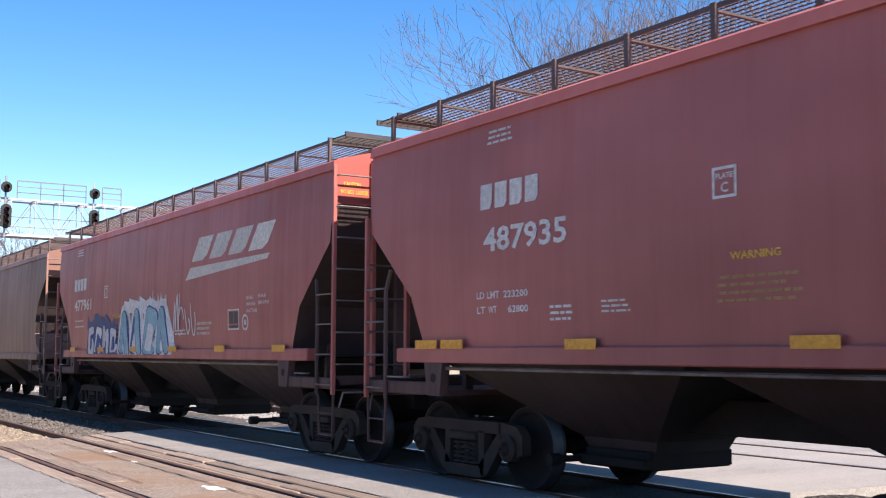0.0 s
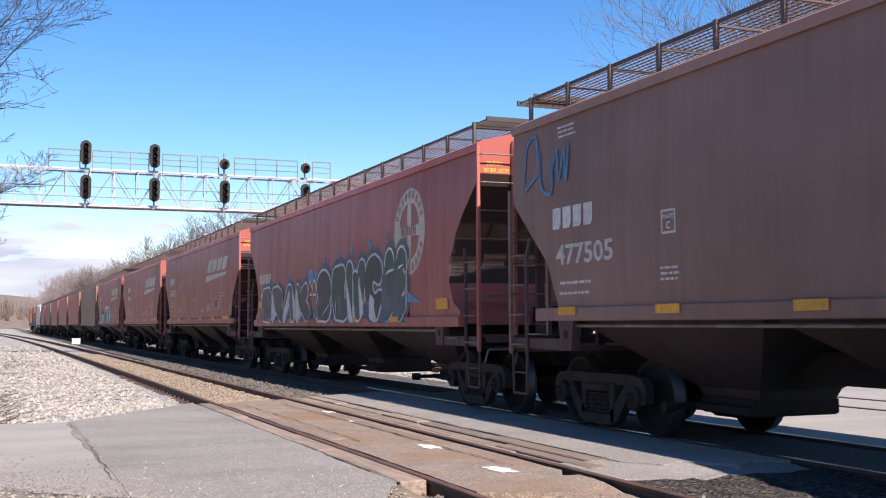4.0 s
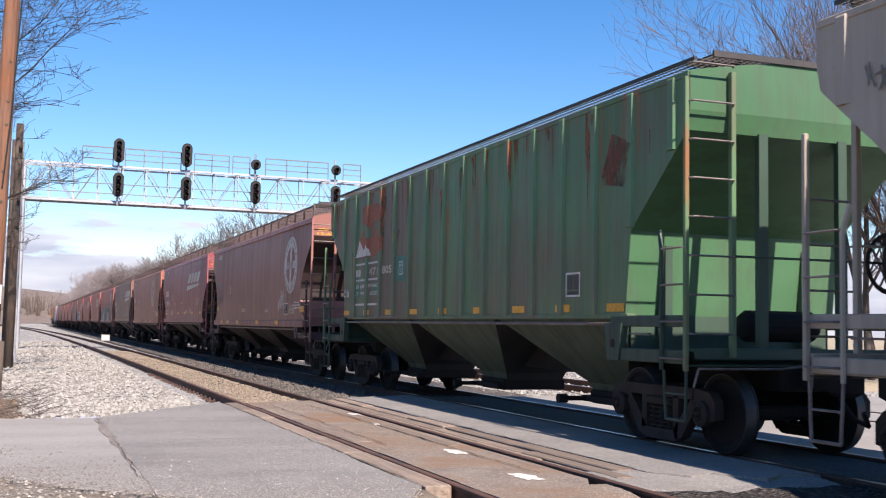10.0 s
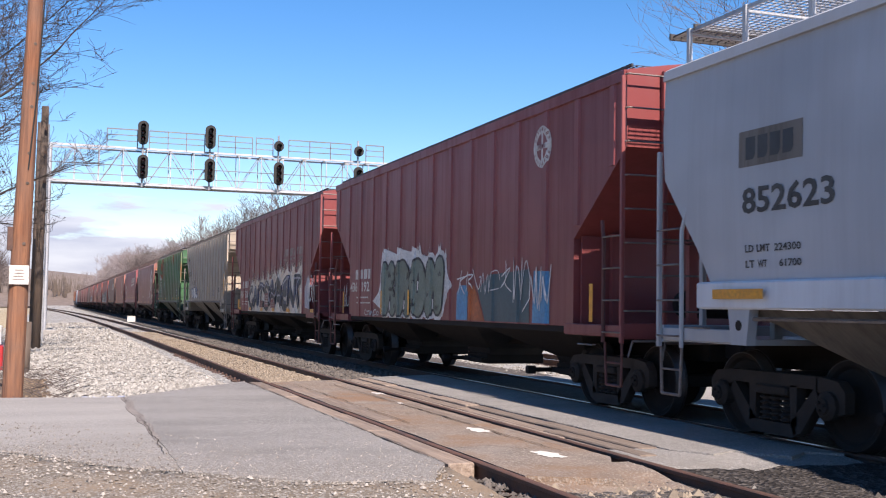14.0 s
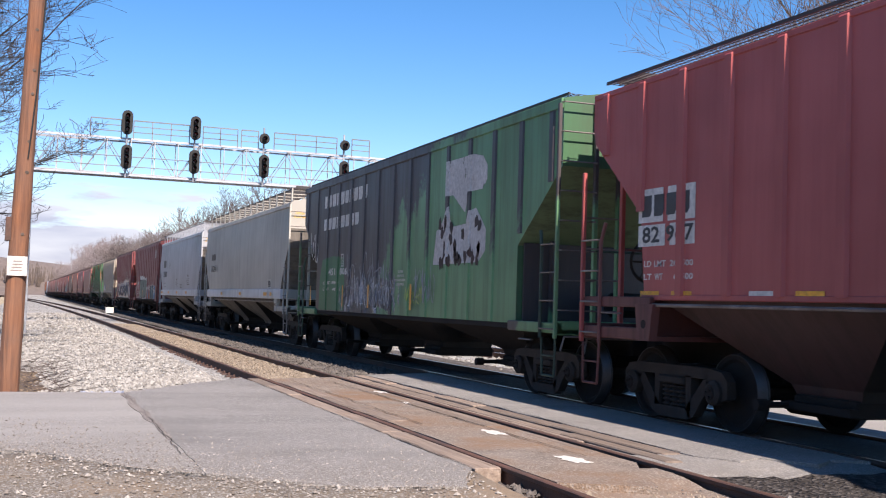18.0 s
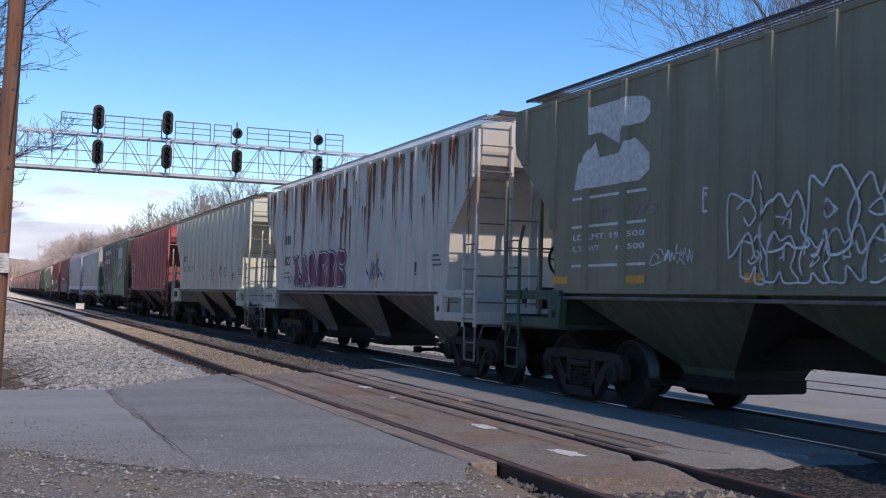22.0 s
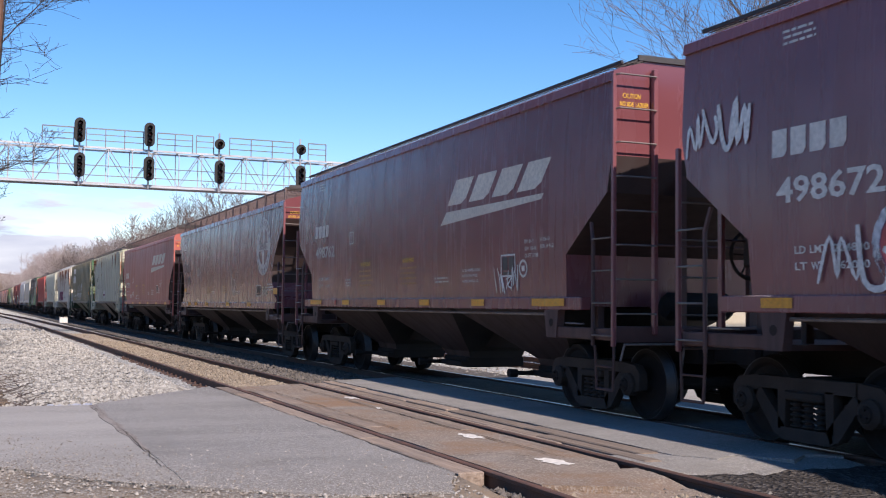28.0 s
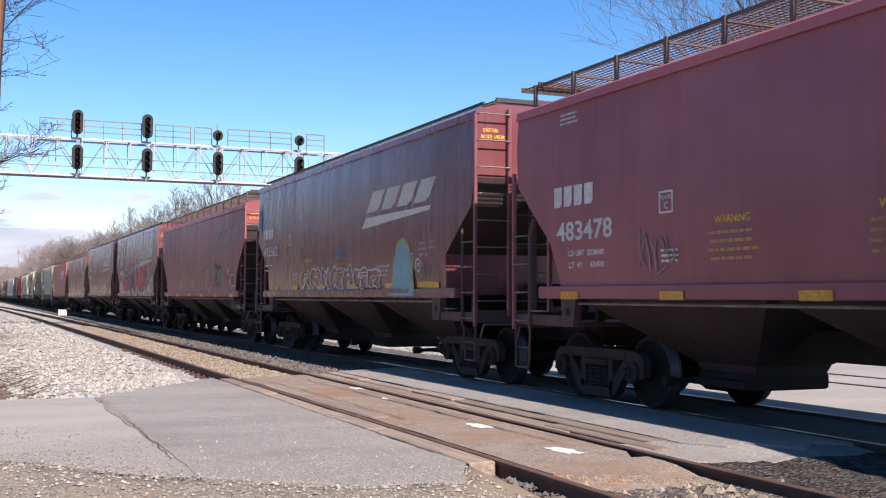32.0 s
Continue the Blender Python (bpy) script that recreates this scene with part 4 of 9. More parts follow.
def frame_mesh(s):
    """Cast side frame with its two windows and the spring opening."""
    def build():
        g = Geo()
        x0, x1 = s * 1.02 - 0.06, s * 1.02 + 0.06
        top = [(-1.10, 0.62), (-1.02, 0.70), (-0.70, 0.735), (-0.45, 0.72), (0.45, 0.72), (0.70, 0.735), (1.02, 0.70), (1.10, 0.62)]
        bars = [[(-1.12, 0.40), (-0.98, 0.36), (-0.82, 0.42), (-0.70, 0.58), (-0.70, 0.735), (-1.02, 0.70), (-1.12, 0.60)],
                [(-0.72, 0.60), (0.72, 0.60), (0.72, 0.73), (-0.72, 0.73)],
                [(-0.80, 0.56), (-0.66, 0.60), (-0.30, 0.24), (-0.34, 0.12), (-0.46, 0.14)],
                [(-0.40, 0.12), (-0.32, 0.09), (0.32, 0.09), (0.40, 0.12), (0.36, 0.22), (-0.36, 0.22)],
                [(-0.40, 0.20), (-0.30, 0.20), (-0.28, 0.62), (-0.40, 0.62)]]
        for poly in bars:
            g.prism(poly, x0, x1)
            m = [(-y, z) for y, z in reversed(poly)]
            if poly[0][0] != -m[-1][0] or poly is bars[0] or poly is bars[2] or poly is bars[4]:
                g.prism(m, x0 + 0.001, x1 - 0.001)
        for y in (-0.89, 0.89):
            g.lathe([(s * 1.02, 0.0), (s * 1.02, 0.15), (s * 1.02 + s * 0.10, 0.145), (s * 1.02 + s * 0.13, 0.10), (s * 1.02 + s * 0.13, 0.0)], 14, "x", (0, y, 0.455))
        return g
    return build


def spring_mesh():
    g = Geo()
    for yy in (-0.17, 0.0, 0.17):
        prof = [(0.22, 0.0)]
        for k in range(5):
            z = 0.225 + k * 0.055
            prof += [(z, 0.045), (z + 0.014, 0.075), (z + 0.028, 0.075), (z + 0.042, 0.045)]
        g.lathe(prof + [(0.50, 0.0)], 10, "z", (0, yy, 0))
    g.box(-0.10, 0.10, -0.28, 0.28, 0.50, 0.60, 0.02)
    return g


def coupler_mesh(s):
    def build():
        g = Geo()
        g.box(-0.10, 0.10, *sorted((0.0, s * 0.62)), 0.76, 0.96, 0.02)
        g.box(-0.17, 0.15, *sorted((s * 0.50, s * 0.80)), 0.70, 1.02, 0.05)
        g.path([(0.25, s * 0.2, 0.72), (0.27, s * 0.45, 0.45), (0.20, s * 0.75, 0.40), (0.05, s * 0.85, 0.55)], 0.028, 6)
        return g
    return build


KINDS = {
    # top of side, sill, half width, end outline as (z, inset), ribs, board height, hoppers
    "swoosh": dict(zt=4.12, zs=1.44, w=1.62, cut=((1.44, 1.28), (1.62, 1.24), (2.15, 1.0), (2.98, 0.07), (3.5, 0.0)), ribs=0, board=0.29, bays=3),
    "emblem": dict(zt=4.10, zs=1.36, w=1.62, cut=((1.36, 0.72), (1.56, 0.72), (1.70, 0.98), (2.0, 1.10), (2.3, 1.07), (2.7, 0.85), (3.05, 0.52), (3.42, 0.08), (3.6, 0.0)), ribs=0, board=0.28, bays=3),
    "late": dict(zt=4.40, zs=1.44, w=1.62, cut=((1.44, 1.15), (2.12, 1.12), (2.85, 0.10), (3.3, 0.0)), ribs=0, board=0.10, bays=3),
    "smooth_grey": dict(zt=4.18, zs=1.40, w=1.62, cut=((1.40, 0.95), (1.67, 0.95), (2.03, 0.72), (2.85, 0.06), (3.4, 0.0)), ribs=0, board=0.36, bays=3),
    "ribbed": dict(zt=4.24, zs=1.56, w=1.53, cut=((1.56, 1.36), (2.56, 1.24), (3.58, 0.05), (3.8, 0.0)), ribs=17, board=0.16, bays=3),
    "box": dict(zt=4.38, zs=1.13, w=1.53, cut=((1.13, 1.45), (2.32, 1.45), (3.40, 0.0), (3.8, 0.0)), ribs=15, board=0.08, bays=3),
}


def half_width(kind, z):
    k = KINDS[kind]
    if k["ribs"]:
        return k["w"]
    mid = 2.7
    return k["w"] - 0.045 * ((z - mid) / 1.35) ** 2


def body_mesh(kind, half):
    def build():
        k, g = KINDS[kind], Geo()
        rows = [(z, half_width(kind, z), -(half - i), half - i) for z, i in k["cut"]]
        zt = k["zt"]
        if k["ribs"]:
            rows += [(zt - 0.02, k["w"], -half, half), (zt, k["w"] - 0.02, -half, half), (zt + 0.10, 0.95, -half, half), (zt + 0.17, 0.45, -half, half)]
        else:
            rows += [(zt - 0.17, half_width(kind, zt - 0.17), -half, half), (zt - 0.165, half_width(kind, zt) + 0.05, -half, half), (zt - 0.05, half_width(kind, zt) + 0.035, -half, half), (zt, half_width(kind, zt) - 0.06, -half, half), (zt + 0.13, 1.0, -half, half), (zt + 0.20, 0.5, -half, half)]
        # finer rows for the bulge
        out = []
        for a, b in zip(rows, rows[1:]):
            n = 4 if (b[0] - a[0]) > 0.4 and not k["ribs"] else 1
            for i in range(n):
                t = i / n
                z = a[0] + (b[0] - a[0]) * t
                w = half_width(kind, z) if n > 1 else a[1]
                out.append((z, w, a[2] + (b[2] - a[2]) * t, a[3] + (b[3] - a[3]) * t))
        out.append(rows[-1])
        return g.rings(out)
    return build


def rib_mesh(z0, z1, d, blunt=False):
    def build():
        g = Geo()
        prof = [(-0.085, 0.0), (-0.060, -d), (0.060, -d), (0.085, 0.0)]
        vs = [(x, y, z) for z in (z0, z1 - 0.02) for y, x in prof] + [(x * (1.0 if blunt else 0.7), y * 0.92, z1) for y, x in prof]
        fs = [(r * 4 + i, r * 4 + i + 1, r * 4 + 5 + i, r * 4 + 4 + i) for r in (0, 1) for i in range(3)] + [(3, 2, 1, 0), (8, 9, 10, 11)]
        return g.add(vs, fs)
    return build


def hopper_mesh(z0, span, w):
    def build():
        g = Geo()
        h = span / 2
        g.rings([(0.50, 0.52, -0.50, 0.50), (0.62, 0.56, -0.56, 0.56), (z0 - 0.02, w - 0.10, -h + 0.03, h - 0.03)])
        return g
    return build


def gate_mesh():
    g = Geo()
    g.box(-0.58, 0.58, -0.50, 0.50, 0.33, 0.52, 0.02)
    g.tube((-1.0, 0.45, 0.40), (1.0, 0.45, 0.40), 0.035, 8)
    g.tube((-1.12, 0.45, 0.40), (-0.98, 0.45, 0.40), 0.065, 8)
    g.box(-0.70, -0.58, -0.52, 0.52, 0.36, 0.44)
    return g


def board_mesh(length, z, wide):
    """Open grating walkway along one eave."""
    def build():
        g = Geo()
        h = length / 2
        x0, x1 = (-1.48, -0.62) if wide else (-1.40, -0.80)
        k = int((x1 - x0) / 0.085)
        for i in range(1, k):
            x = x0 + (x1 - x0) * i / k
            g.box(x - 0.003, x + 0.003, -h, h, z - 0.006, z + 0.006)
        n = int(length / 0.085)
        for i in range(n + 1):
            y = -h + length * i / n
            g.box(x0, x1, y - 0.0035, y + 0.0035, z - 0.004, z + 0.004)
        for x in (x0, x1):
            g.box(x - 0.014, x + 0.014, -h, h, z - 0.018, z + 0.022)
        return g
    return build


def bracket_mesh(z, drop):
    def build():
        g = Geo()
        g.box(-1.51, -1.47, -0.03, 0.03, z - drop, z + 0.03)
        g.box(-1.47, -0.62, -0.018, 0.018, z - 0.045, z - 0.022)
        g.box(-0.68, -0.62, -0.03, 0.03, z - drop + 0.12, z - 0.02)
        return g
    return build


def cross_board_mesh(z, wide=1.46):
    def build():
        g = Geo()
        for i in range(9):
            y = i * 0.06
            g.box(-wide, wide, y - 0.004, y + 0.004, z - 0.009, z + 0.009)
        for i in range(30):
            x = -wide + 2 * wide * i / 29
            g.box(x - 0.004, x + 0.004, 0.0, 0.48, z - 0.007, z + 0.007)
        g.box(-wide - 0.04, wide + 0.04, -0.03, 0.0, z - 0.04, z + 0.03)
        g.box(-wide - 0.04, wide + 0.04, 0.48, 0.51, z - 0.04, z + 0.03)
        return g
    return build


def post_mesh(s, zhi):
    return lambda: Geo().box(-1.645, -1.592, *sorted((s * 0.03, s * 0.085)), 0.95, zhi, 0.008)


def stile_mesh(s):
    return lambda: Geo().path([(-1.62, -s * 0.42, 0.95), (-1.62, -s * 0.42, 2.25), (-1.60, -s * 0.50, 2.5)], 0.026, 6)


def rung_mesh(s):
    return lambda: Geo().path([(-1.63, -s * 0.42, 0), (-1.66, -s * 0.36, 0), (-1.66, s * 0.03, 0), (-1.63, s * 0.07, 0)], 0.012, 5)


def stirrup_mesh(s):
    return lambda: Geo().path([(-1.60, -s * 0.40, 0.95), (-1.60, -s * 0.36, 0.42), (-1.60, s * 0.02, 0.42), (-1.60, s * 0.04, 0.95)], 0.018, 6).tube((-1.60, -s * 0.38, 0.70), (-1.60, s * 0.03, 0.70), 0.013, 6)


def end_rung_mesh(s):
    return lambda: Geo().path([(-1.60, s * 0.08, 0), (-1.58, s * 0.14, 0), (-1.06, s * 0.14, 0), (-1.03, s * 0.08, 0)], 0.012, 5)


def under_pale(paint):
    return paint in (M_GREY, M_GREYBLUE, M_GREYWARM, M_GREYPALE, M_GREYRUST, M_GREYGREEN, M_SILVER)


def add_ladders(P, car, kind, s, half, zt, paint, mid):
    """Side ladder, its stirrup and the ladder up the end, at one end of a car."""
    tall = zt - 0.10 if s < 0 else 3.2
    lad = P("ladder", ("post", kind, s), post_mesh(s, tall), paint, at=(0, s * half, 0))
    part("stile", cached(("stile", s), stile_mesh(s)), mid, lad)
    part("stirrup", cached(("stirrup", s), stirrup_mesh(s)), M_RUNG if under_pale(paint) else mid, lad)
    for i in range(4):
        part("rung", cached(("rung", s), rung_mesh(s)), M_RUNG, lad, "", (0, 0, 1.08 + 0.40 * i))
    up = P("end_ladder", ("endstile", kind, s), lambda: Geo().box(-1.06, -1.0, *sorted((s * 0.03, s * 0.10)), 1.1, zt, 0.006), paint, at=(0, s * half, 0))
    for i in range(int((zt - 1.3) / 0.42) + 1 if s < 0 else 4):
        part("rung", cached(("endrung", s), end_rung_mesh(s)), M_RUNG, up, "", (0, 0, 1.35 + 0.42 * i))
    part("grab_rail", cached(("grab", s), lambda: Geo().tube((-1.02, s * 0.10, 2.2), (1.5, s * 0.10, 2.2), 0.014, 6)), mid, up)


def end_frame_mesh(s, zc, sill):
    """Platform and posts under the sloping end."""
    def build():
        g = Geo()
        a, b = sorted((s * 0.05, -s * 1.6))
        g.box(-1.58, 1.58, a, b, 1.02, 1.08)
        for x in (-1.60, 1.50):
            g.box(x, x + 0.10, a, b, 1.03, 1.17, 0.01)
            if sill > 1.5:
                g.box(x, x + 0.08, a, b, 1.42, 1.55, 0.01)
        g.box(-1.60, 1.60, *sorted((s * 0.05, s * 0.0)), 1.0, 1.2, 0.01)
        for x in (-0.55, 0.55):
            g.box(x - 0.06, x + 0.06, *sorted((-s * 0.10, -s * 0.02)), 1.05, zc)
        if sill > 1.5 or sill < 1.2:
            g.box(-1.45, 1.45, *sorted((-s * 1.40, -s * 1.36)), 1.06, 2.36)
        for x in (-1.0, 1.0):
            g.box(x - 0.05, x + 0.05, *sorted((-s * 1.32, -s * 1.24)), 1.05, 2.4)
        g.box(1.48, 1.58, *sorted((-s * 0.06, s * 0.02)), 1.05, zc + 0.4)
        return g
    return build


def brake_mesh(s):
    g = Geo()
    g.lathe([(-0.02, 0.27), (0.0, 0.30), (0.02, 0.27), (0.0, 0.25), (-0.02, 0.27)], 20, "y", (-0.55, s * 0.16, 2.05))
    for i in range(3):
        a = i * math.pi / 3
        g.tube((-0.55 - 0.27 * math.cos(a), s * 0.16, 2.05 - 0.27 * math.sin(a)), (-0.55 + 0.27 * math.cos(a), s * 0.16, 2.05 + 0.27 * math.sin(a)), 0.012, 5)
    g.box(-0.68, -0.42, *sorted((0.0, s * 0.14)), 1.90, 2.30, 0.02)
    return g


def tank_mesh():
    g = Geo()
    g.lathe([(-0.55, 0.0), (-0.52, 0.14), (-0.45, 0.19), (0.45, 0.19), (0.52, 0.14), (0.55, 0.0)], 14, "x")
    return g


def pad_mesh():
    g = Geo()
    g.prism([(-0.13, 1.02), (0.13, 1.02), (0.20, 1.46), (-0.20, 1.46)], -1.622, -1.512)
    return g


CARS = {}
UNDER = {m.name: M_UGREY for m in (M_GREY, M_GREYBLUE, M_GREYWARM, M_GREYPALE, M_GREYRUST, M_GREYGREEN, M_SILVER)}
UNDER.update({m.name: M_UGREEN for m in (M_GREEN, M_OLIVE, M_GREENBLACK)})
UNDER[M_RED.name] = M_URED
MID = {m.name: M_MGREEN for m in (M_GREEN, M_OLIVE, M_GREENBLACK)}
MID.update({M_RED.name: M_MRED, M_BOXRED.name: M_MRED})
ROLLERS = []


def add_car(key, kind, front, back, paint, label, colour, group="freight train", near=True):
    """A covered hopper car; front and back are its end positions along the track at the start of the clip."""
    k = KINDS[kind]
    half = round((front - back) / 2, 1)
    zt, zs, w = k["zt"], k["zs"], k["w"]
    car = thing("hopper_car", label, "freight car", group)
    P = lambda nm, key_, build, mt, lab="", at=(0, 0, 0), smooth=False: part(nm, cached(key_, build, smooth), mt, car, lab, at)
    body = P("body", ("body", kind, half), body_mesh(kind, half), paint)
    # hoppers and smooth-car end slopes: dark coat that includes the shade down there
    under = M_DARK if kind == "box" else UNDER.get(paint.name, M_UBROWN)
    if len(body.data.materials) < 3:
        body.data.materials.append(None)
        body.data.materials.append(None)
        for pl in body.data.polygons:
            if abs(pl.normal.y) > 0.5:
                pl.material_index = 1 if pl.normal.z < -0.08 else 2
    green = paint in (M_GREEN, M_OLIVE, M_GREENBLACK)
    for slot, mt in ((1, {M_RED: M_SLOPERED, M_GREEN: M_GREENEND, M_OLIVE: M_GREENWORN, M_GREENBLACK: M_GREENWORN}.get(paint, paint) if k["ribs"] else under), (2, M_GREENEND if green else paint)):
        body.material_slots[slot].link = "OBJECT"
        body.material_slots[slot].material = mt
    if k["ribs"]:
        n = k["ribs"]
        for i in range(n):
            y = -half + 0.35 + (2 * half - 0.7) * i / (n - 1)
            inset = half - abs(y)
            z0 = zs
            for (za, ia), (zb, ib) in zip(k["cut"], k["cut"][1:]):
                if inset < max(ia, ib):
                    z0 = max(z0, zb if inset < min(ia, ib) else za + (zb - za) * (ia - inset) / max(ia - ib, 1e-3))
            z0 = round(z0 + 0.11, 1) if z0 > zs + 0.05 else zs
            part("rib", cached(("rib", kind, z0), rib_mesh(z0, zt - 0.03, 0.038 if kind == "ribbed" else 0.026, kind == "box")), M_COATBLACK if paint is M_GREENBLACK and y > -0.6 else paint, car, "", (-w, y, 0))
        for s in (-1, 1):
            out = 0.034 if kind == "box" else 0.017
            P("top_chord", ("chord", kind, half, s), lambda: Geo().box(*sorted((s * (w - 0.02), s * (w + out))), -half + 0.02, half - 0.02, zt - (0.15 if kind == "box" else 0.075), zt - 0.004, 0.006), paint)
    # side sills and their reflective strips
    sh = 0.17
    # coloured cars: end parts get a darker coat holding grime and gap shade
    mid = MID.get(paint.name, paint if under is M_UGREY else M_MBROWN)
    for s in (-1, 1):
        if kind == "box":
            P("side_sill", ("sill", kind, half, s), lambda: Geo().box(*sorted((s * 1.40, s * 1.525)), -(half - 0.2), half - 0.2, zs - 0.09, zs + 0.004, 0.01), M_DARK)
            continue
        if kind == "smooth_grey":
            P("side_sill", ("sill", kind, half, s), lambda: Geo().box(*sorted((s * 1.48, s * 1.648)), -(half - 0.75), half - 0.75, zs - 0.016, zs + 0.274, 0.02), M_SILVER, "white side sill")
            continue
        if kind == "ribbed":
            P("side_sill", ("sill", kind, half, s), lambda: Geo().box(*sorted((s * 1.42, s * 1.542)), -(half - 1.3), half - 1.3, zs - 0.05, zs + 0.015, 0.008), paint)
            continue
        P("side_sill", ("sill", kind, half, s), lambda: Geo().box(*sorted((s * 1.48, s * 1.635)), -(half - 0.7), half - 0.7, zs - 0.05, zs + sh - 0.05, 0.012), paint)
    span = (2 * half - 2.9) / k["bays"]
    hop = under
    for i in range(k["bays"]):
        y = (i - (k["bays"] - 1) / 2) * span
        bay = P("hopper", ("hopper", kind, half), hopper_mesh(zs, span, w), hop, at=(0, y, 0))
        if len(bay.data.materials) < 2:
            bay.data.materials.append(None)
            # faces turned along the track get the colour with shade painted in
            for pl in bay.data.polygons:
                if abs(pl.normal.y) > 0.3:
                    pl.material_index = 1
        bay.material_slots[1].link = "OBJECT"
        bay.material_slots[1].material = M_SLOPESHADE
        if near:
            P("outlet_gate", "gate", gate_mesh, M_DARK, at=(0, y, 0))
    if kind != "box" and near:
        P("train_pipe", ("pipe", kind, half), lambda: Geo().tube((-1.56, -(half - 1.4), zs - 0.11), (-1.56, half - 1.4, zs - 0.11), 0.022, 6), M_RUNG)
    P("centre_sill", ("centre", half), lambda: Geo().box(-0.33, 0.33, -half, half, 0.72, 1.06, 0.01), M_DARK)
    # roof: hatch trough, walkways
    P("roof_hatch", ("hatch", kind, half), lambda: Geo().box(-0.36, 0.36, -half + 0.8, half - 0.8, zt + 0.15, zt + 0.30, 0.04), paint)
    zb = zt + k["board"]
    low = k["board"] < 0.2
    P("running_board", ("board", kind, half), board_mesh(2 * half - (0.7 if not low else 0.2), zb, not low), M_GALV if paint in (M_GREYBLUE, M_SILVER, M_GREYRUST) else M_GRATEBR if under is M_UBROWN and not low else M_GRATE)
    if not low:
        nb = int(half * 2 / 1.05)
        for i in range(nb + 1):
            y = -half + 0.36 + (2 * half - 0.72) * i / nb
            P("board_post", ("bracket", kind), bracket_mesh(zb, k["board"] + 0.02), M_GRATEBR if kind != "smooth_grey" else paint, at=(0, y, 0))
    for s in (-1, 1):
        if kind != "box":
            P("end_platform", ("cross", kind), cross_board_mesh(zb + (0.05 if low else 0.03), 1.2 if low else 1.46), M_GRATE, at=(0, s * half - (0.62 if s > 0 and low else 0.45 if s > 0 else 0.0 if low else 0.10), 0))
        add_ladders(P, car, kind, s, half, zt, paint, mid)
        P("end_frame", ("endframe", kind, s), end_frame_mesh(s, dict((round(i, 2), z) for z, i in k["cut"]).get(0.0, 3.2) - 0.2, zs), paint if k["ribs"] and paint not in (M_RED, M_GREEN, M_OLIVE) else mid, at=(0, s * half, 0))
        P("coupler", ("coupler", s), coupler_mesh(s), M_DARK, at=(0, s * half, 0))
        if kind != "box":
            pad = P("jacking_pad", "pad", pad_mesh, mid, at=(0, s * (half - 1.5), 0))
            part("pull_hole", cached("pull_hole", lambda: Geo().lathe([(-1.6245, 0.0), (-1.6245, 0.055), (-1.61, 0.06)], 10, "x", (0, 0, 1.22))), M_DARK, pad, "dark pull hole")
        P("uncoupling_lever", ("lever", s), lambda: Geo().path([(-1.55, s * 0.10, 0.78), (-1.50, s * 0.12, 0.98), (-0.45, s * 0.14, 0.98), (-0.20, s * 0.30, 1.02), (-0.12, s * 0.45, 1.04)], 0.014, 5), M_RUNG, at=(0, s * half, 0))
        if near:
            P("sill_grab", ("sillgrab", s, zs), lambda: Geo().path([(-1.63, -s * 0.62, zs - 0.22), (-1.69, -s * 0.60, zs - 0.22), (-1.69, -s * 0.98, zs - 0.22), (-1.63, -s * 1.0, zs - 0.22)], 0.011, 5), M_RUNG, at=(0, s * half, 0))
            P("brake_rod", ("rod", s), lambda: Geo().path([(-0.45, -s * 0.3, 0.70), (-0.45, -s * 1.1, 0.62), (-0.42, -s * 2.6, 0.62)], 0.02, 5), M_DARK, at=(0, s * half, 0))
        # truck
        ty = s * (half - 1.32)
        tr = part("truck", cached("bolster", lambda: Geo().box(-0.98, 0.98, -0.20, 0.20, 0.48, 0.74, 0.03).box(-0.35, 0.35, -0.3, 0.3, 0.72, 0.86)), M_DARK, car, "", (0, ty, 0))
        for q in (-1, 1):
            part("side_frame", cached(("frame", q), frame_mesh(q)), M_STEEL, tr)
            part("spring_nest", cached("spring", spring_mesh), M_STEEL, tr, "", (q * 1.02, 0, 0))
        for q in (-0.89, 0.89):
            ws = part("wheelset", cached("wheelset", wheelset_mesh), M_DARK, car, "", (0, ty + q, 0.455))
            if near:
                for e in (-1, 1):
                    part("tread", cached(("tread", e), tread_mesh(e), True), M_TREAD, ws, "polished wheel tread")
                ROLLERS.append((ws, key, q))
    if near:
        P("brake_wheel", ("brake", 1), lambda: brake_mesh(1), M_STEEL, at=(0, half, 0))
        P("air_reservoir", "tank", tank_mesh, M_DARK, at=(0.2, -half + 0.75, 1.45))
    CARS[key] = (car, kind, half, (front + back) / 2)
    return car


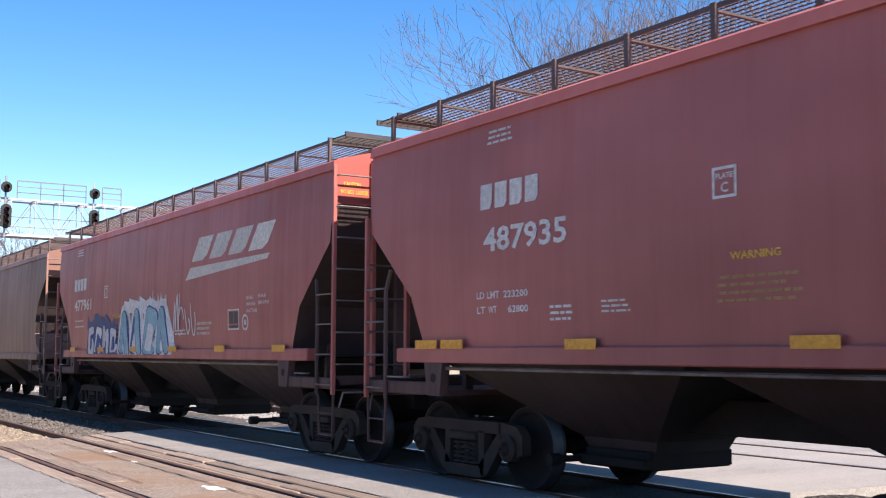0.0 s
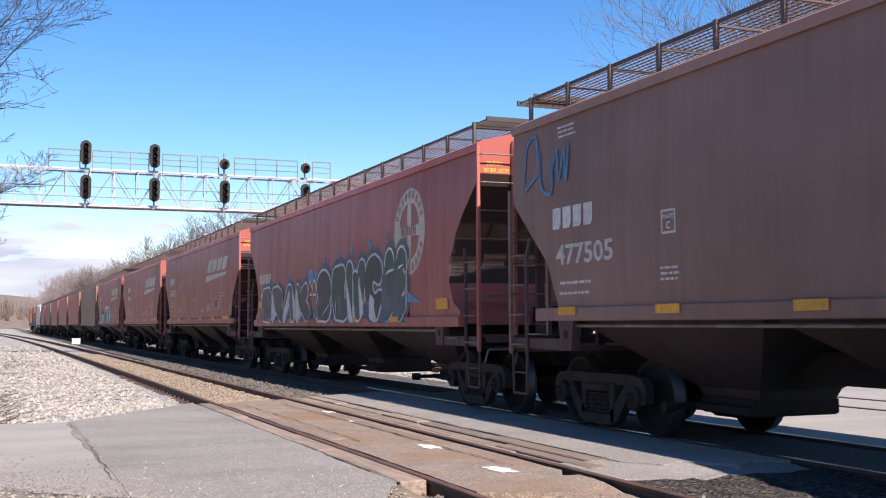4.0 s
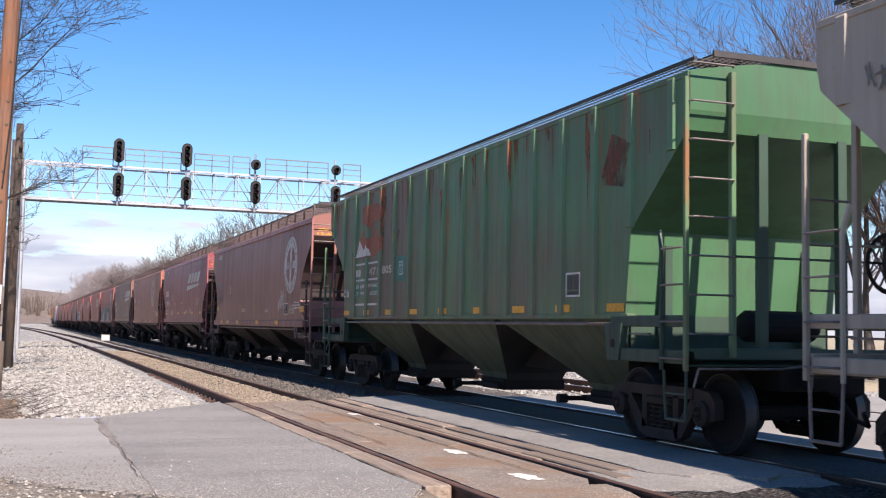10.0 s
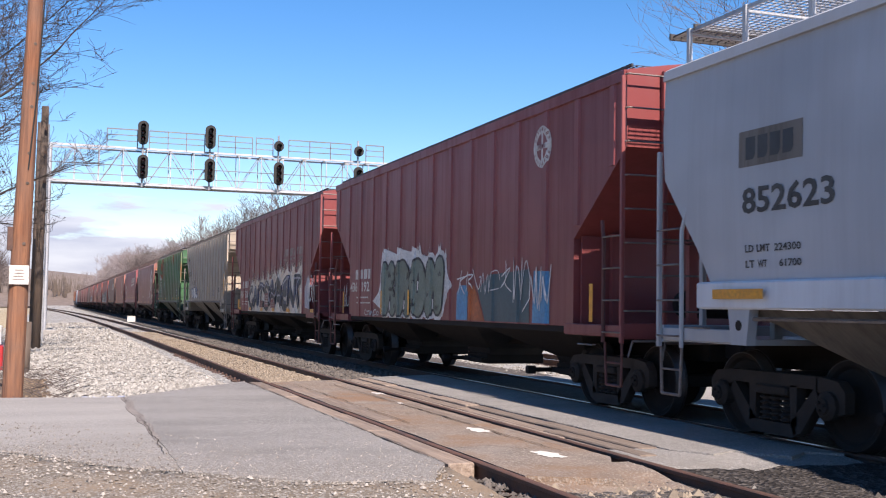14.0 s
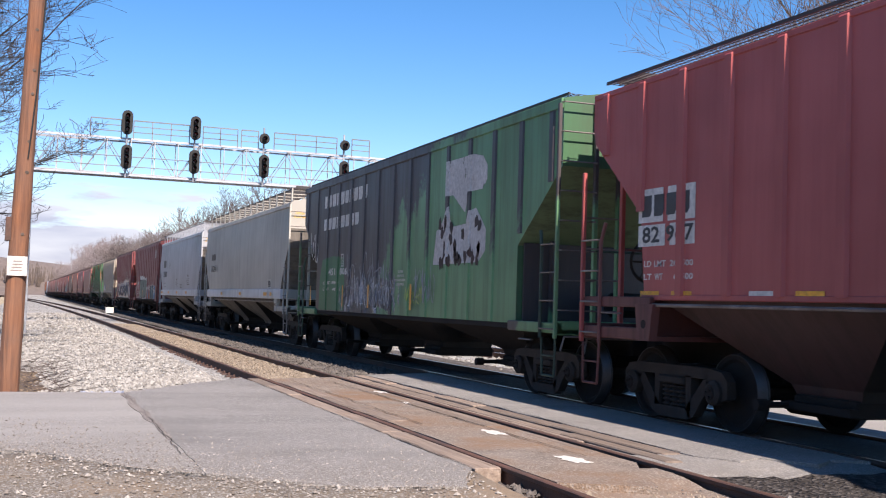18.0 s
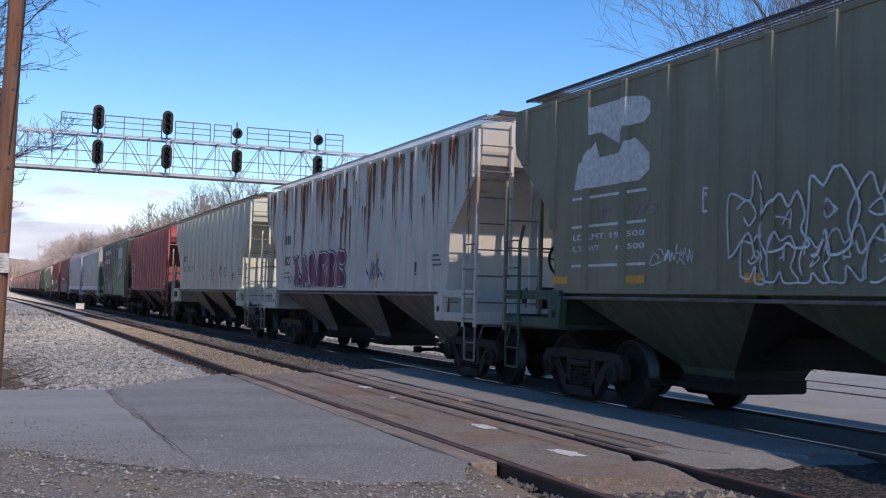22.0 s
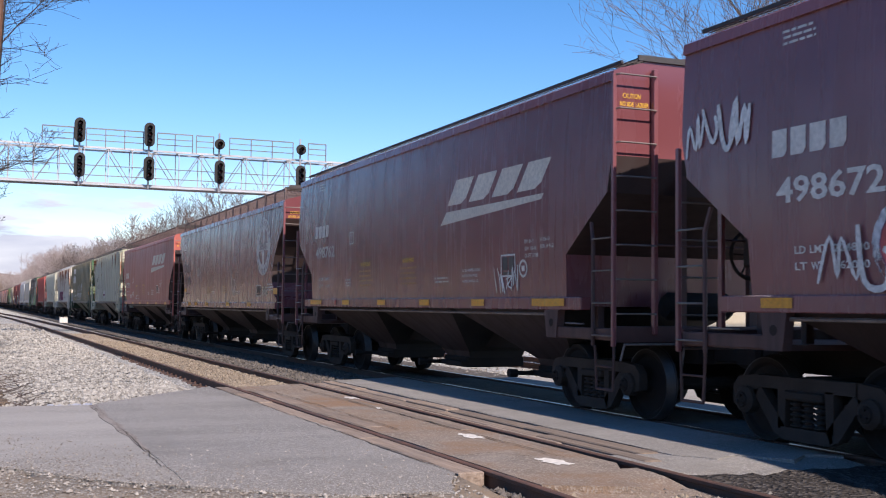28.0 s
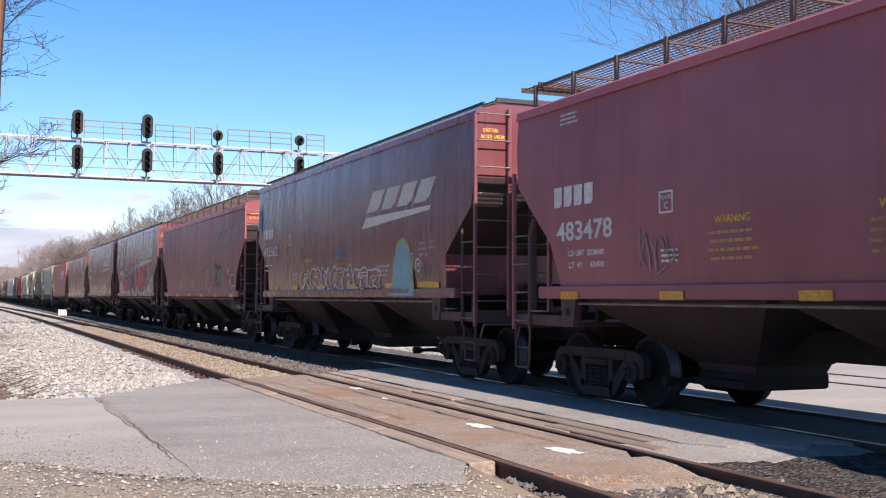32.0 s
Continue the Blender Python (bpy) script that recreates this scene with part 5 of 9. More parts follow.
# the train, from its head to its tail: ends of each body along the track at the start
ROLL = [
    ("B", "swoosh", 15.73, 1.22, M_BROWN, "brown covered hopper with graffiti along its lower side"),
    ("C", "swoosh", 0.2, -14.5, M_BROWN, "reddish brown smooth-sided covered hopper"),
    ("D", "swoosh", -15.8, -30.6, M_BROWN, "reddish brown smooth-sided covered hopper with a rippled side"),
    ("E", "emblem", -32.0, -47.5, M_BROWN, "brown covered hopper with a long grey-green graffiti piece"),
    ("F", "swoosh", -48.7, -63.0, M_DULL, "dull brown dirty covered hopper"),
    ("H", "emblem", -64.3, -79.8, M_BROWN2, "brown covered hopper with a round cream emblem"),
    ("I", "swoosh", -80.9, -95.4, M_WINE, "glossy plum brown covered hopper with upright seams"),
    ("J", "emblem", -96.75, -111.9, M_DUSTY, "dark brown covered hopper with a round white emblem"),
    ("K", "ribbed", -113.4, -128.4, M_GREEN, "faded green ribbed covered hopper with rust stains"),
    ("L", "ribbed", -130.4, -145.1, M_GREYWARM, "pale grey ribbed covered hopper with small graffiti"),
    ("M", "box", -146.5, -161.2, M_BOXRED, "dark red ribbed deep-sided hopper with graffiti"),
    ("N", "box", -162.5, -177.3, M_BOXRED, "dark red ribbed deep-sided hopper with large grey graffiti"),
    ("O", "smooth_grey", -178.3, -192.9, M_GREYBLUE, "pale blue-grey smooth covered hopper with white sills"),
    ("P", "smooth_grey", -194.2, -209.2, M_GREY, "grey smooth covered hopper"),
    ("Q", "box", -210.7, -225.9, M_GREENBLACK, "green ribbed hopper half covered in blackened paint"),
    ("R", "ribbed", -226.8, -241.8, M_RED, "red oxide ribbed covered hopper"),
    ("S", "ribbed", -243.3, -257.9, M_GREYPALE, "pale grey ribbed covered hopper with scrawled tags"),
    ("T", "ribbed", -259.6, -274.5, M_GREYRUST, "grey ribbed covered hopper streaked with rust and maroon graffiti"),
    ("U", "ribbed", -275.7, -291.0, M_OLIVE, "olive brown ribbed covered hopper with white outlined graffiti"),
    ("W", "ribbed", -292.3, -307.0, M_GREYGREEN, "green-grey ribbed covered hopper with rusty seams"),
    ("X", "swoosh", -308.4, -323.5, M_BROWN, "reddish brown covered hopper with pale tags"),
    ("Y", "emblem", -324.8, -339.8, M_PLUM, "dark brown covered hopper with a round white emblem"),
    ("Z", "late", -341.2, -355.2, M_PLUM, "dark plum covered hopper with low roof walkway"),
    ("a", "late", -356.6, -370.5, M_PLUM, "dark plum covered hopper with red and blue graffiti"),
    ("b", "swoosh", -371.7, -386.3, M_WINE, "brown covered hopper with scribbled white tags"),
    ("c", "late", -387.8, -401.9, M_PLUM, "dark plum covered hopper with outlined graffiti and a pale cyan figure"),
    ("d", "swoosh", -403.3, -417.9, M_WINE, "reddish brown smooth-sided covered hopper"),
    ("e", "swoosh", -419.4, -434.0, M_WINE, "reddish brown smooth-sided covered hopper at the tail"),
]
for key, kind, front, back, paint, label in ROLL:
    add_car(key, kind, front, back, paint, label, None)
FAR = [("emblem", M_DULL), ("swoosh", M_BROWN), ("swoosh", M_BROWN2), ("emblem", M_BROWN), ("swoosh", M_DULL), ("swoosh", M_BROWN), ("smooth_grey", M_SILVER)]
y = 17.1
for i, (kind, paint) in enumerate(FAR):
    add_car("far%d" % i, kind, y + 14.8, y, paint, "weathered brown covered hopper near the head of the train" if paint is not M_SILVER else "pale grey covered hopper behind the locomotives", None, near=False)
    y += 16.15
LOCO_Y = y


def locomotive(y0, flip):
    lo = thing("locomotive", "orange and black diesel road locomotive at the head of the train", "locomotive", "locomotives")
    s = -1 if flip else 1
    part("frame", Geo().box(-1.5, 1.5, -11.0, 11.0, 1.25, 1.6, 0.03), M_BLACKP, lo)
    part("long_hood", Geo().box(-0.95, 0.95, *sorted((-s * 10.2, s * 5.2)), 1.6, 4.35, 0.12), M_ORANGE, lo)
    part("radiator", Geo().box(-1.5, 1.5, *sorted((-s * 10.0, -s * 6.2)), 3.4, 4.6, 0.1), M_ORANGE, lo)
    part("cab", Geo().box(-1.5, 1.5, *sorted((s * 5.2, s * 8.0)), 1.6, 4.65, 0.15), M_ORANGE, lo)
    part("nose", Geo().box(-0.9, 0.9, *sorted((s * 8.0, s * 10.0)), 1.6, 3.3, 0.2), M_ORANGE, lo)
    part("roof_band", Geo().box(-0.9, 0.9, *sorted((-s * 6.0, s * 5.0)), 4.34, 4.6, 0.05), M_BLACKP, lo)
    for x in (-1.51, 1.47):
        part("cab_window", Geo().box(x, x + 0.04, *sorted((s * 5.7, s * 7.3)), 3.3, 4.1, 0.01), M_GLASS, lo)
    part("end_window", Geo().box(-1.2, 1.2, *sorted((s * 7.99, s * 8.03)), 3.4, 4.2, 0.01), M_GLASS, lo)
    part("fuel_tank", Geo().box(-1.4, 1.4, -3.0, 3.0, 0.35, 1.25, 0.15), M_BLACKP, lo)
    for q in (-1, 1):
        part("handrail", Geo().path([(q * 1.45, -10.5, 2.6), (q * 1.45, 5.0, 2.6)], 0.025, 5), M_YELLOW, lo)
        for yy in (-6.8, 6.8):
            part("truck", Geo().box(q * 1.0 - 0.12, q * 1.0 + 0.12, yy - 2.6, yy + 2.6, 0.4, 0.85, 0.05), M_STEEL, lo)
    for yy in (-8.8, -6.8, -4.8, 4.8, 6.8, 8.8):
        part("wheelset", cached("wheelset", wheelset_mesh), M_DARK, lo, "", (0, yy, 0.455))
    CARS["loco%g" % y0] = (lo, "loco", 11.0, y0)


locomotive(LOCO_Y + 11.2, True)
locomotive(LOCO_Y + 33.8, False)


# ---- signal bridge ----
GY = 47.0
bridge = thing("signal_bridge", "galvanised steel signal bridge spanning the tracks", "signal bridge")
ZT, ZB, X0, X1 = 9.27, 7.42, -7.75, 17.0
for y in (GY - 0.55, GY + 0.55):
    for z in (ZT, ZB):
        part("chord", Geo().box(X0, X1, y - 0.045, y + 0.045, z - 0.05, z + 0.05), M_GALV, bridge)
panels = 21
for i in range(panels + 1):
    x = X0 + (X1 - X0) * i / panels
    for y in (GY - 0.55, GY + 0.55):
        part("web_post", cached("web_post", lambda: Geo().box(-0.022, 0.022, -0.022, 0.022, ZB, ZT)), M_GALV, bridge, "", (x, y, 0))
    part("tie_bar", cached("tie_bar", lambda: Geo().box(-0.025, 0.025, -0.55, 0.55, -0.025, 0.025)), M_GALV, bridge, "", (x, GY, ZT))
    part("tie_bar", cached("tie_bar", lambda: Geo()), M_GALV, bridge, "", (x, GY, ZB))
    if i < panels:
        dx = (X1 - X0) / panels
        up = i % 2 == 0
        for y in (GY - 0.55, GY + 0.55):
            part("diagonal", cached(("diag", up), lambda: Geo().tube((0, 0, ZB if up else ZT), (dx, 0, ZT if up else ZB), 0.022, 5)), M_GALV, bridge, "", (x, y, 0))
        part("walkway", cached("bwalk", lambda: Geo().box(0.01, dx - 0.01, -0.5, 0.5, ZB + 0.07, ZB + 0.10)), M_GALV, bridge, "", (x, GY, 0))
for z in (7.85, 8.35):
    part("guard_rail", Geo().box(X0, X1, GY - 0.62, GY - 0.59, z - 0.02, z + 0.02), M_GALVDK, bridge)
for xa, xb in ((-5.05, -3.55), (-2.95, -0.15), (0.55, 2.35), (2.55, 3.45), (4.3, 7.75), (8.6, 9.6)):
    cage = part("railing", Geo().box(xa, xb, GY - 0.61, GY - 0.56, 10.19, 10.245), M_GALVDK, bridge)
    for z in (9.6, 9.9):
        part("rail_bar", Geo().box(xa, xb, GY - 0.605, GY - 0.565, z, z + 0.04), M_GALVDK, cage)
    n = max(1, int((xb - xa) / 0.9))
    for i in range(n + 1):
        x = xa + (xb - xa) * i / n
        part("rail_post", Geo().box(x - 0.022, x + 0.022, GY - 0.605, GY - 0.56, ZT, 10.22), M_GALVDK, cage)
for x, y in ((X0, GY - 0.5), (X0, GY + 0.5), (X1, GY - 0.5), (X1, GY + 0.5)):
    part("column", Geo().tube((x, y, -0.6), (x, y, ZT), 0.11, 10), M_GALV, bridge)
for i in range(9):
    z = 0.6 + i * 0.85
    for x in (X0, X1):
        part("column_brace", Geo().tube((x, GY - 0.5, z), (x, GY + 0.5, z + 0.85), 0.03, 5), M_GALV, bridge)
for x in (X0, X1):
    part("footing", Geo().box(x - 0.6, x + 0.6, GY - 0.9, GY + 0.9, -1.2, -0.05, 0.04), M_CONC, bridge, "concrete footing")


def signal_head(x, z, lamps):
    """A black signal head with hooded lamps, facing along the track towards the crossing."""
    tall = lamps > 1
    h, w, k = (0.62 if tall else 0.28), 0.27, 12
    ring = []
    for i in range(2 * k):
        a = math.pi * i / k
        ring.append((w * math.cos(a), (h - w) * (1 if math.sin(a) >= 0 else -1) + w * math.sin(a)))
    m = len(ring)
    g = Geo().add([(px, -0.03, pz) for px, pz in ring] + [(px, 0.03, pz) for px, pz in ring], [tuple(range(m)), tuple(range(2 * m - 1, m - 1, -1))] + [(i, m + i, m + (i + 1) % m, (i + 1) % m) for i in range(m)])
    g.box(-0.16, 0.16, 0.03, 0.30, -h + 0.12, h - 0.12, 0.03)
    sg = part("signal_head", g, M_SIGBLACK, bridge, "black hooded signal head, unlit", (x, GY - 0.95, z))
    for i in range(lamps):
        zz = (i - (lamps - 1) / 2) * 0.33
        part("hood", cached("hood", lambda: Geo().lathe([(-0.28, 0.115), (-0.03, 0.125), (-0.03, 0.105), (-0.27, 0.10)], 14, "y")), M_SIGBLACK, sg, "", (0, 0, zz))
        part("lens", cached("lens", lambda: Geo().lathe([(-0.045, 0.0), (-0.04, 0.06), (-0.03, 0.10)], 12, "y", (0, 0, 0))), M_LENS, sg, "dark glass lens", (0, 0, zz))
    part("bracket", cached(("sigbr", tall), lambda: Geo().tube((0, 0.18, -h - 0.12), (0, 0.18, h - 0.2), 0.045, 8)), M_GALV, sg)
    return sg


M_LENS = plain("dark_red_lens_glass", (0.16, 0.03, 0.03), None, 0.12, 0.0, 1.0, 6.0, 0.0)
for x, z, n in ((-3.30, 10.05, 3), (-3.28, 8.30, 3), (0.10, 10.05, 3), (0.10, 8.30, 3), (3.70, 9.80, 1), (3.72, 8.33, 3), (8.1, 9.80, 1), (8.1, 8.33, 3)):
    signal_head(x, z, n)
for x in (-3.29, 0.10, 3.71, 8.1):
    part("signal_mast", Geo().tube((x, GY - 0.75, ZB - 0.15), (x, GY - 0.75, 10.4), 0.05, 8), M_GALV, bridge)

# ---- poles ----
pole = thing("utility_pole", "new brown wooden utility pole beside the road, leaning slightly", "utility pole")
pl = [(-7.98, 5.9, -0.4), (-7.94, 5.9, 1.5), (-7.88, 5.9, 4.0), (-7.80, 5.9, 8.0), (-7.76, 5.9, 10.5)]
part("shaft", Geo().loft(pl, (0.150, 0.140, 0.118, 0.10, 0.09)).mesh("shaft", True), M_POLE, pole)
part("cable", Geo().path([(-7.86, 5.77, 3.3), (-7.78, 5.79, 4.4), (-7.70, 5.82, 6.2), (-7.68, 5.82, 10.0)], 0.012, 6), M_SIGBLACK, pole, "black cable stapled to the pole")
for z in (2.2, 3.1, 3.55, 4.25, 4.6, 5.2):
    part("knot", cached("knot", lambda: Geo().lathe([(-0.012, 0.0), (-0.01, 0.022), (0.01, 0.03)], 8, "y")), M_POLEOLD, pole, "", (-7.93 + 0.02 * z, 5.755 + z * 0.008, z))
part("bracket", Geo().box(-8.12, -8.03, 5.83, 5.93, 2.1, 2.45, 0.01), M_RAIL, pole, "rusty bracket")
notice = part("notice", Geo().box(-8.07, -7.80, 5.735, 5.745, 1.60, 1.88), M_PAPER, pole, "weathered white paper notice")
for i in range(4):
    part("notice_bar", Geo().box(-8.02 + 0.01 * i, -7.86 - 0.012 * (i % 2), 5.730, 5.7345, 1.67 + 0.045 * i, 1.68 + 0.045 * i), M_FAINT, notice)
for px, py, top, r in ((-7.86, 28.0, 8.0, 0.15), (-8.05, 33.0, 8.2, 0.14), (-7.95, 14.5, 0.9, 0.12)):
    old = thing("old_pole", "old dark weathered wooden pole with rusty hardware" if top > 2 else "short old wooden stub beside the gravel", "utility pole", "old poles")
    part("shaft", Geo().tube((px - 0.05, py, -0.6), (px, py, top), r, 14, r * 0.8).mesh("shaft", True), M_POLEOLD, old)
    if top > 2:
        for z in (4.6, 5.4, 6.4, 7.2):
            part("insulator", Geo().tube((px + 0.05, py - r, z), (px + 0.05, py - r - 0.16, z), 0.05, 8), M_RAIL, old)
        part("conduit", Geo().tube((px + r, py - 0.05, 0.0), (px + r * 0.9, py - 0.05, top - 0.6), 0.03, 6), M_GALV, old)

mast = thing("radio_mast", "thin steel radio mast far beyond the trees", "mast")
part("lattice", Geo().tube((7.8, 400, -1.5), (7.8, 400, 18.5), 0.16, 5, 0.08), M_GALV, mast)
box = thing("switch_box", "small white box on the ballast beside the switch", "switch box")
part("case", Geo().box(-1.75, -1.15, 78.0, 78.5, -0.15, 0.28, 0.03), M_WHITE, box)
part("lid", Geo().box(-1.78, -1.12, 77.97, 78.53, 0.28, 0.32, 0.01), M_WHITE, box)
hut = thing("relay_case", "low white cabinet with a red base in the weeds", "cabinet")
part("case", Geo().box(-9.5, -8.5, 15.0, 15.6, 0.35, 0.8, 0.03), M_WHITE, hut)
part("base", Geo().box(-9.5, -8.45, 14.98, 15.62, -0.3, 0.35, 0.02), M_REDTAPE, hut, "red base")


# ---- bare trees ----
def tree_parts(seed, height, spread, lean, fine, girth=0.012, droop=0.0, least=0.004):
    """Segments of a bare tree: trunk, limbs and twigs."""
    rnd = random.Random(seed)
    trunk, limbs, twigs = Geo(), Geo(), Geo()

    def grow(p, d, ln, r, depth):
        n = 4
        for i in range(n):
            d = (d + Vector((rnd.gauss(0, 0.10 + 0.03 * depth), rnd.gauss(0, 0.10 + 0.03 * depth), rnd.gauss(0.02, 0.08) + (0.015 if depth > 0 else 0) - (droop if depth > 2 else 0)))).normalized()
            q = p + d * ln / n
            r2 = max(r * 0.86, least)
            tgt = trunk if depth == 0 else limbs if r > 0.022 else twigs
            tgt.tube(p, q, r, 7 if depth == 0 else 4 if r > 0.022 else 3, r2, False)
            if depth < fine and (depth > 0 or i > 0) and (depth < 2 or rnd.random() < 0.78):
                for _ in range(2 if depth < 2 else 1):
                    a = rnd.uniform(0, 2 * math.pi)
                    side = Vector((math.cos(a), math.sin(a), rnd.uniform(-0.35, 0.40))) * spread
                    grow(q, (d * 0.75 + side).normalized(), ln * rnd.uniform(0.48, 0.72), r2 * rnd.uniform(0.45, 0.62), depth + 1)
            p, r = q, r2
        if depth < fine:
            for _ in range(2):
                a = rnd.uniform(0, 2 * math.pi)
                grow(p, (d + Vector((math.cos(a), math.sin(a), 0.3)) * spread * 0.6).normalized(), ln * 0.6, r * 0.8, depth + 1)

    grow(Vector((0, 0, -1.0)), (Vector((lean[0], lean[1], 1.0))).normalized(), height * 0.55, height * girth, 0)
    return trunk, limbs, twigs


def bare_tree(seed, height, spread, lean, fine, at, twig, label, group, girth=0.012, droop=0.0, least=0.004):
    t, l, w = tree_parts(seed, height, spread, lean, fine, girth, droop, least)
    tr = thing("bare_tree", label, "tree", group)
    part("trunk", t.mesh("trunk", True), M_BARKGREY, tr)
    l.add(w.v, w.f)
    part("crown", mesh_from("crown", l.v, l.f), twig, tr)
    tr.location = at
    return tr


def spreading_tree(seed, height, reach, low, at, twig, label, group):
    """A bare tree with long limbs that leave the trunk low and curve upwards, with short upright twigs all along them."""
    rnd = random.Random(seed)
    trunk, crown = Geo(), Geo()

    def run(p, d, ln, r, depth):
        n = (9, 6, 5, 3)[depth]
        step = ln / n
        for i in range(n):
            d = (d + Vector((rnd.gauss(0, 0.10 + 0.05 * depth), rnd.gauss(0, 0.10 + 0.05 * depth), rnd.gauss(0.03, 0.09)))).normalized()
            q = p + d * step
            r2 = max(r * 0.87, 0.0062)
            crown.tube(p, q, r, 5 if r > 0.03 else 3, r2, False)
            if depth < 3 and (depth > 0 or i > 1):
                for _ in range((2, 1, 1)[depth]):
                    a = rnd.uniform(0, 2 * math.pi)
                    off = Vector((math.cos(a), math.sin(a), rnd.uniform(-0.45, 0.6)))
                    run(q, (d * 0.8 + off * 0.85).normalized(), ln * (1.0 - 0.55 * i / n) * rnd.uniform(0.42, 0.66), max(r2 * 0.5, 0.0062), depth + 1)
            p, r = q, r2

    p, r = Vector((0, 0, -1.0)), height * 0.017
    for i in range(12):
        q = Vector((rnd.gauss(0, 0.06) * i / 3, rnd.gauss(0, 0.06) * i / 3, -1.0 + (height + 1.0) * (i + 1) / 12))
        trunk.tube(p, q, r, 9, r * 0.88, False)
        if q.z > low:
            f = (q.z - low) / (height - low)
            for k in range(3):
                a = 2.1 * k + 1.3 * i + rnd.uniform(-0.4, 0.4)
                up = 0.12 + 0.9 * f + rnd.uniform(-0.1, 0.2)
                run(q, Vector((math.cos(a), math.sin(a), up)).normalized(), reach * (0.66 + f if f < 0.35 else 1.02 - 0.6 * (f - 0.35)) * rnd.uniform(0.85, 1.08), r * 0.42, 0)
        p, r = q, r * 0.88
    tr = thing("bare_tree", label, "tree", group)
    part("trunk", trunk.mesh("trunk", True), M_BARKGREY, tr)
    part("crown", mesh_from("crown", crown.v, crown.f), twig, tr)
    tr.location = at
    return tr


L_NEAR = "bare winter tree with long upcurved limbs beside the line"
spreading_tree(6, 13.5, 7.0, 3.0, (-11.3, 21.5, -0.6), M_TWIG, L_NEAR, "trees beside the line")
spreading_tree(9, 14.5, 6.8, 3.0, (-12.6, 27.5, -0.6), M_TWIG, L_NEAR, "trees beside the line")
L_FAR = "bare winter tree with reddish twigs behind the train"
for seed, height, spread, lean, at in ((31, 17.5, 0.6, 0.0, (28.2, 27.0, -0.6)), (37, 20.5, 0.6, 0.02, (34.7, 33.0, -0.6)), (39, 18.5, 0.65, -0.03, (30.4, 22.0, -0.6)), (43, 16.0, 0.6, 0.0, (32.4, 25.0, -0.6)), (47, 17.5, 0.6, 0.0, (29.8, 29.5, -0.6)), (59, 17.0, 0.6, 0.0, (31.0, 30.5, -0.6))):
    bare_tree(seed, height, spread, (lean, 0.0), 4, at, M_TWIGRED, L_FAR, "trees behind the train", 0.011, 0.0, 0.009)
L_WOOD = "bare winter tree in the distant tree line"
masters = [bare_tree(s, h, 0.62, (0, 0), 4, at, M_WOODTWIG, L_WOOD, "tree line", 0.013, 0.0, 0.016) for s, h, at in ((51, 12.8, (14.5, 100, -0.8)), (52, 12.0, (18.0, 108, -0.8)), (53, 13.2, (14.5, 120, -0.9)))]
rnd = random.Random(5)
for i in range(60):
    yy = 128 + i * 7.5 + rnd.uniform(-3, 3)
    size = 0.95 + 0.25 * min(1.0, max(0.0, (yy - 210) / 150)) + rnd.uniform(-0.08, 0.08)
    tree = copy_thing(masters[i % 3], pose(12.0 + 9 * rnd.random() ** 1.5, yy, -1.0 - 0.004 * max(0, yy - 150), 0, 0, rnd.uniform(0, 360)) @ Matrix.Scale(size, 4))
    # distant copies swap to the twig colour with haze mixed in
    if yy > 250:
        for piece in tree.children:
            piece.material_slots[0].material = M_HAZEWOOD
for i in range(22):
    yy = 40 + i * 12.0 + rnd.uniform(-4, 4)
    copy_thing(masters[(i + 1) % 3], pose(-14.5 - rnd.uniform(0, 9) - 0.02 * yy, yy, -1.0 - 0.004 * max(0, yy - 150), 0, 0, rnd.uniform(0, 360)))


# far woods: rows of bare crowns on a low ridge
def woods(name, x0, x1, y0, h0, h1, seed, label):
    g, rnd = Geo(), random.Random(seed)
    x = x0
    while x < x1:
        for row in range(3):
            px, py = x + rnd.uniform(-3, 3), y0 + row * 16 + rnd.uniform(-6, 6)
            h = (h0 + (h1 - h0) * (x - x0) / (x1 - x0)) * rnd.uniform(0.75, 1.15)
            for k in range(9):
                a, r = rnd.uniform(0, 6.3), rnd.uniform(0.4, 3.2)
                zz = h * rnd.uniform(0.5, 1.0)
                g.tube((px, py, h * 0.15), (px + r * math.cos(a), py + r * math.sin(a), zz), 0.35, 3, 0.10, False)
            g.tube((px, py, -3), (px, py, h * 0.8), 0.4, 3, 0.15, False)
        x += rnd.uniform(2.2, 4.2)
    me = mesh_from(name, g.v, g.f)
    me.materials.append(M_FARWOOD)
    return tagged(new(name, me), label, "woods", "", "stuff")


def ridge_h(x, y):
    return -4.0 + 24.0 * math.exp(-((y - 760) / 130.0) ** 2) * (1.0 - 0.4 * math.tanh((x - 10) / 90)) + rough(x, y, 0.02, 1.2)


sheet("ridge", -420, 320, 560, 980, 60, 20, ridge_h, M_FARWOOD, "low wooded ridge on the horizon, tan and brown", "hill")
woods("far_woods", -260, 120, 620, 20.0, 14.0, 3, "distant bare woods along the horizon")

# a brushy bank with bare woods closes the far side of the road, away from the tracks
def bank_h(x, y):
    return -1.0 + 6.0 / (1.0 + math.exp((x + 52.0) / 4.0)) + rough(x, y, 0.08, 1.0)


sheet("brush_bank", -140, -30, -110, 90, 40, 60, bank_h, M_FARWOOD, "low brushy bank across the road", "hill")


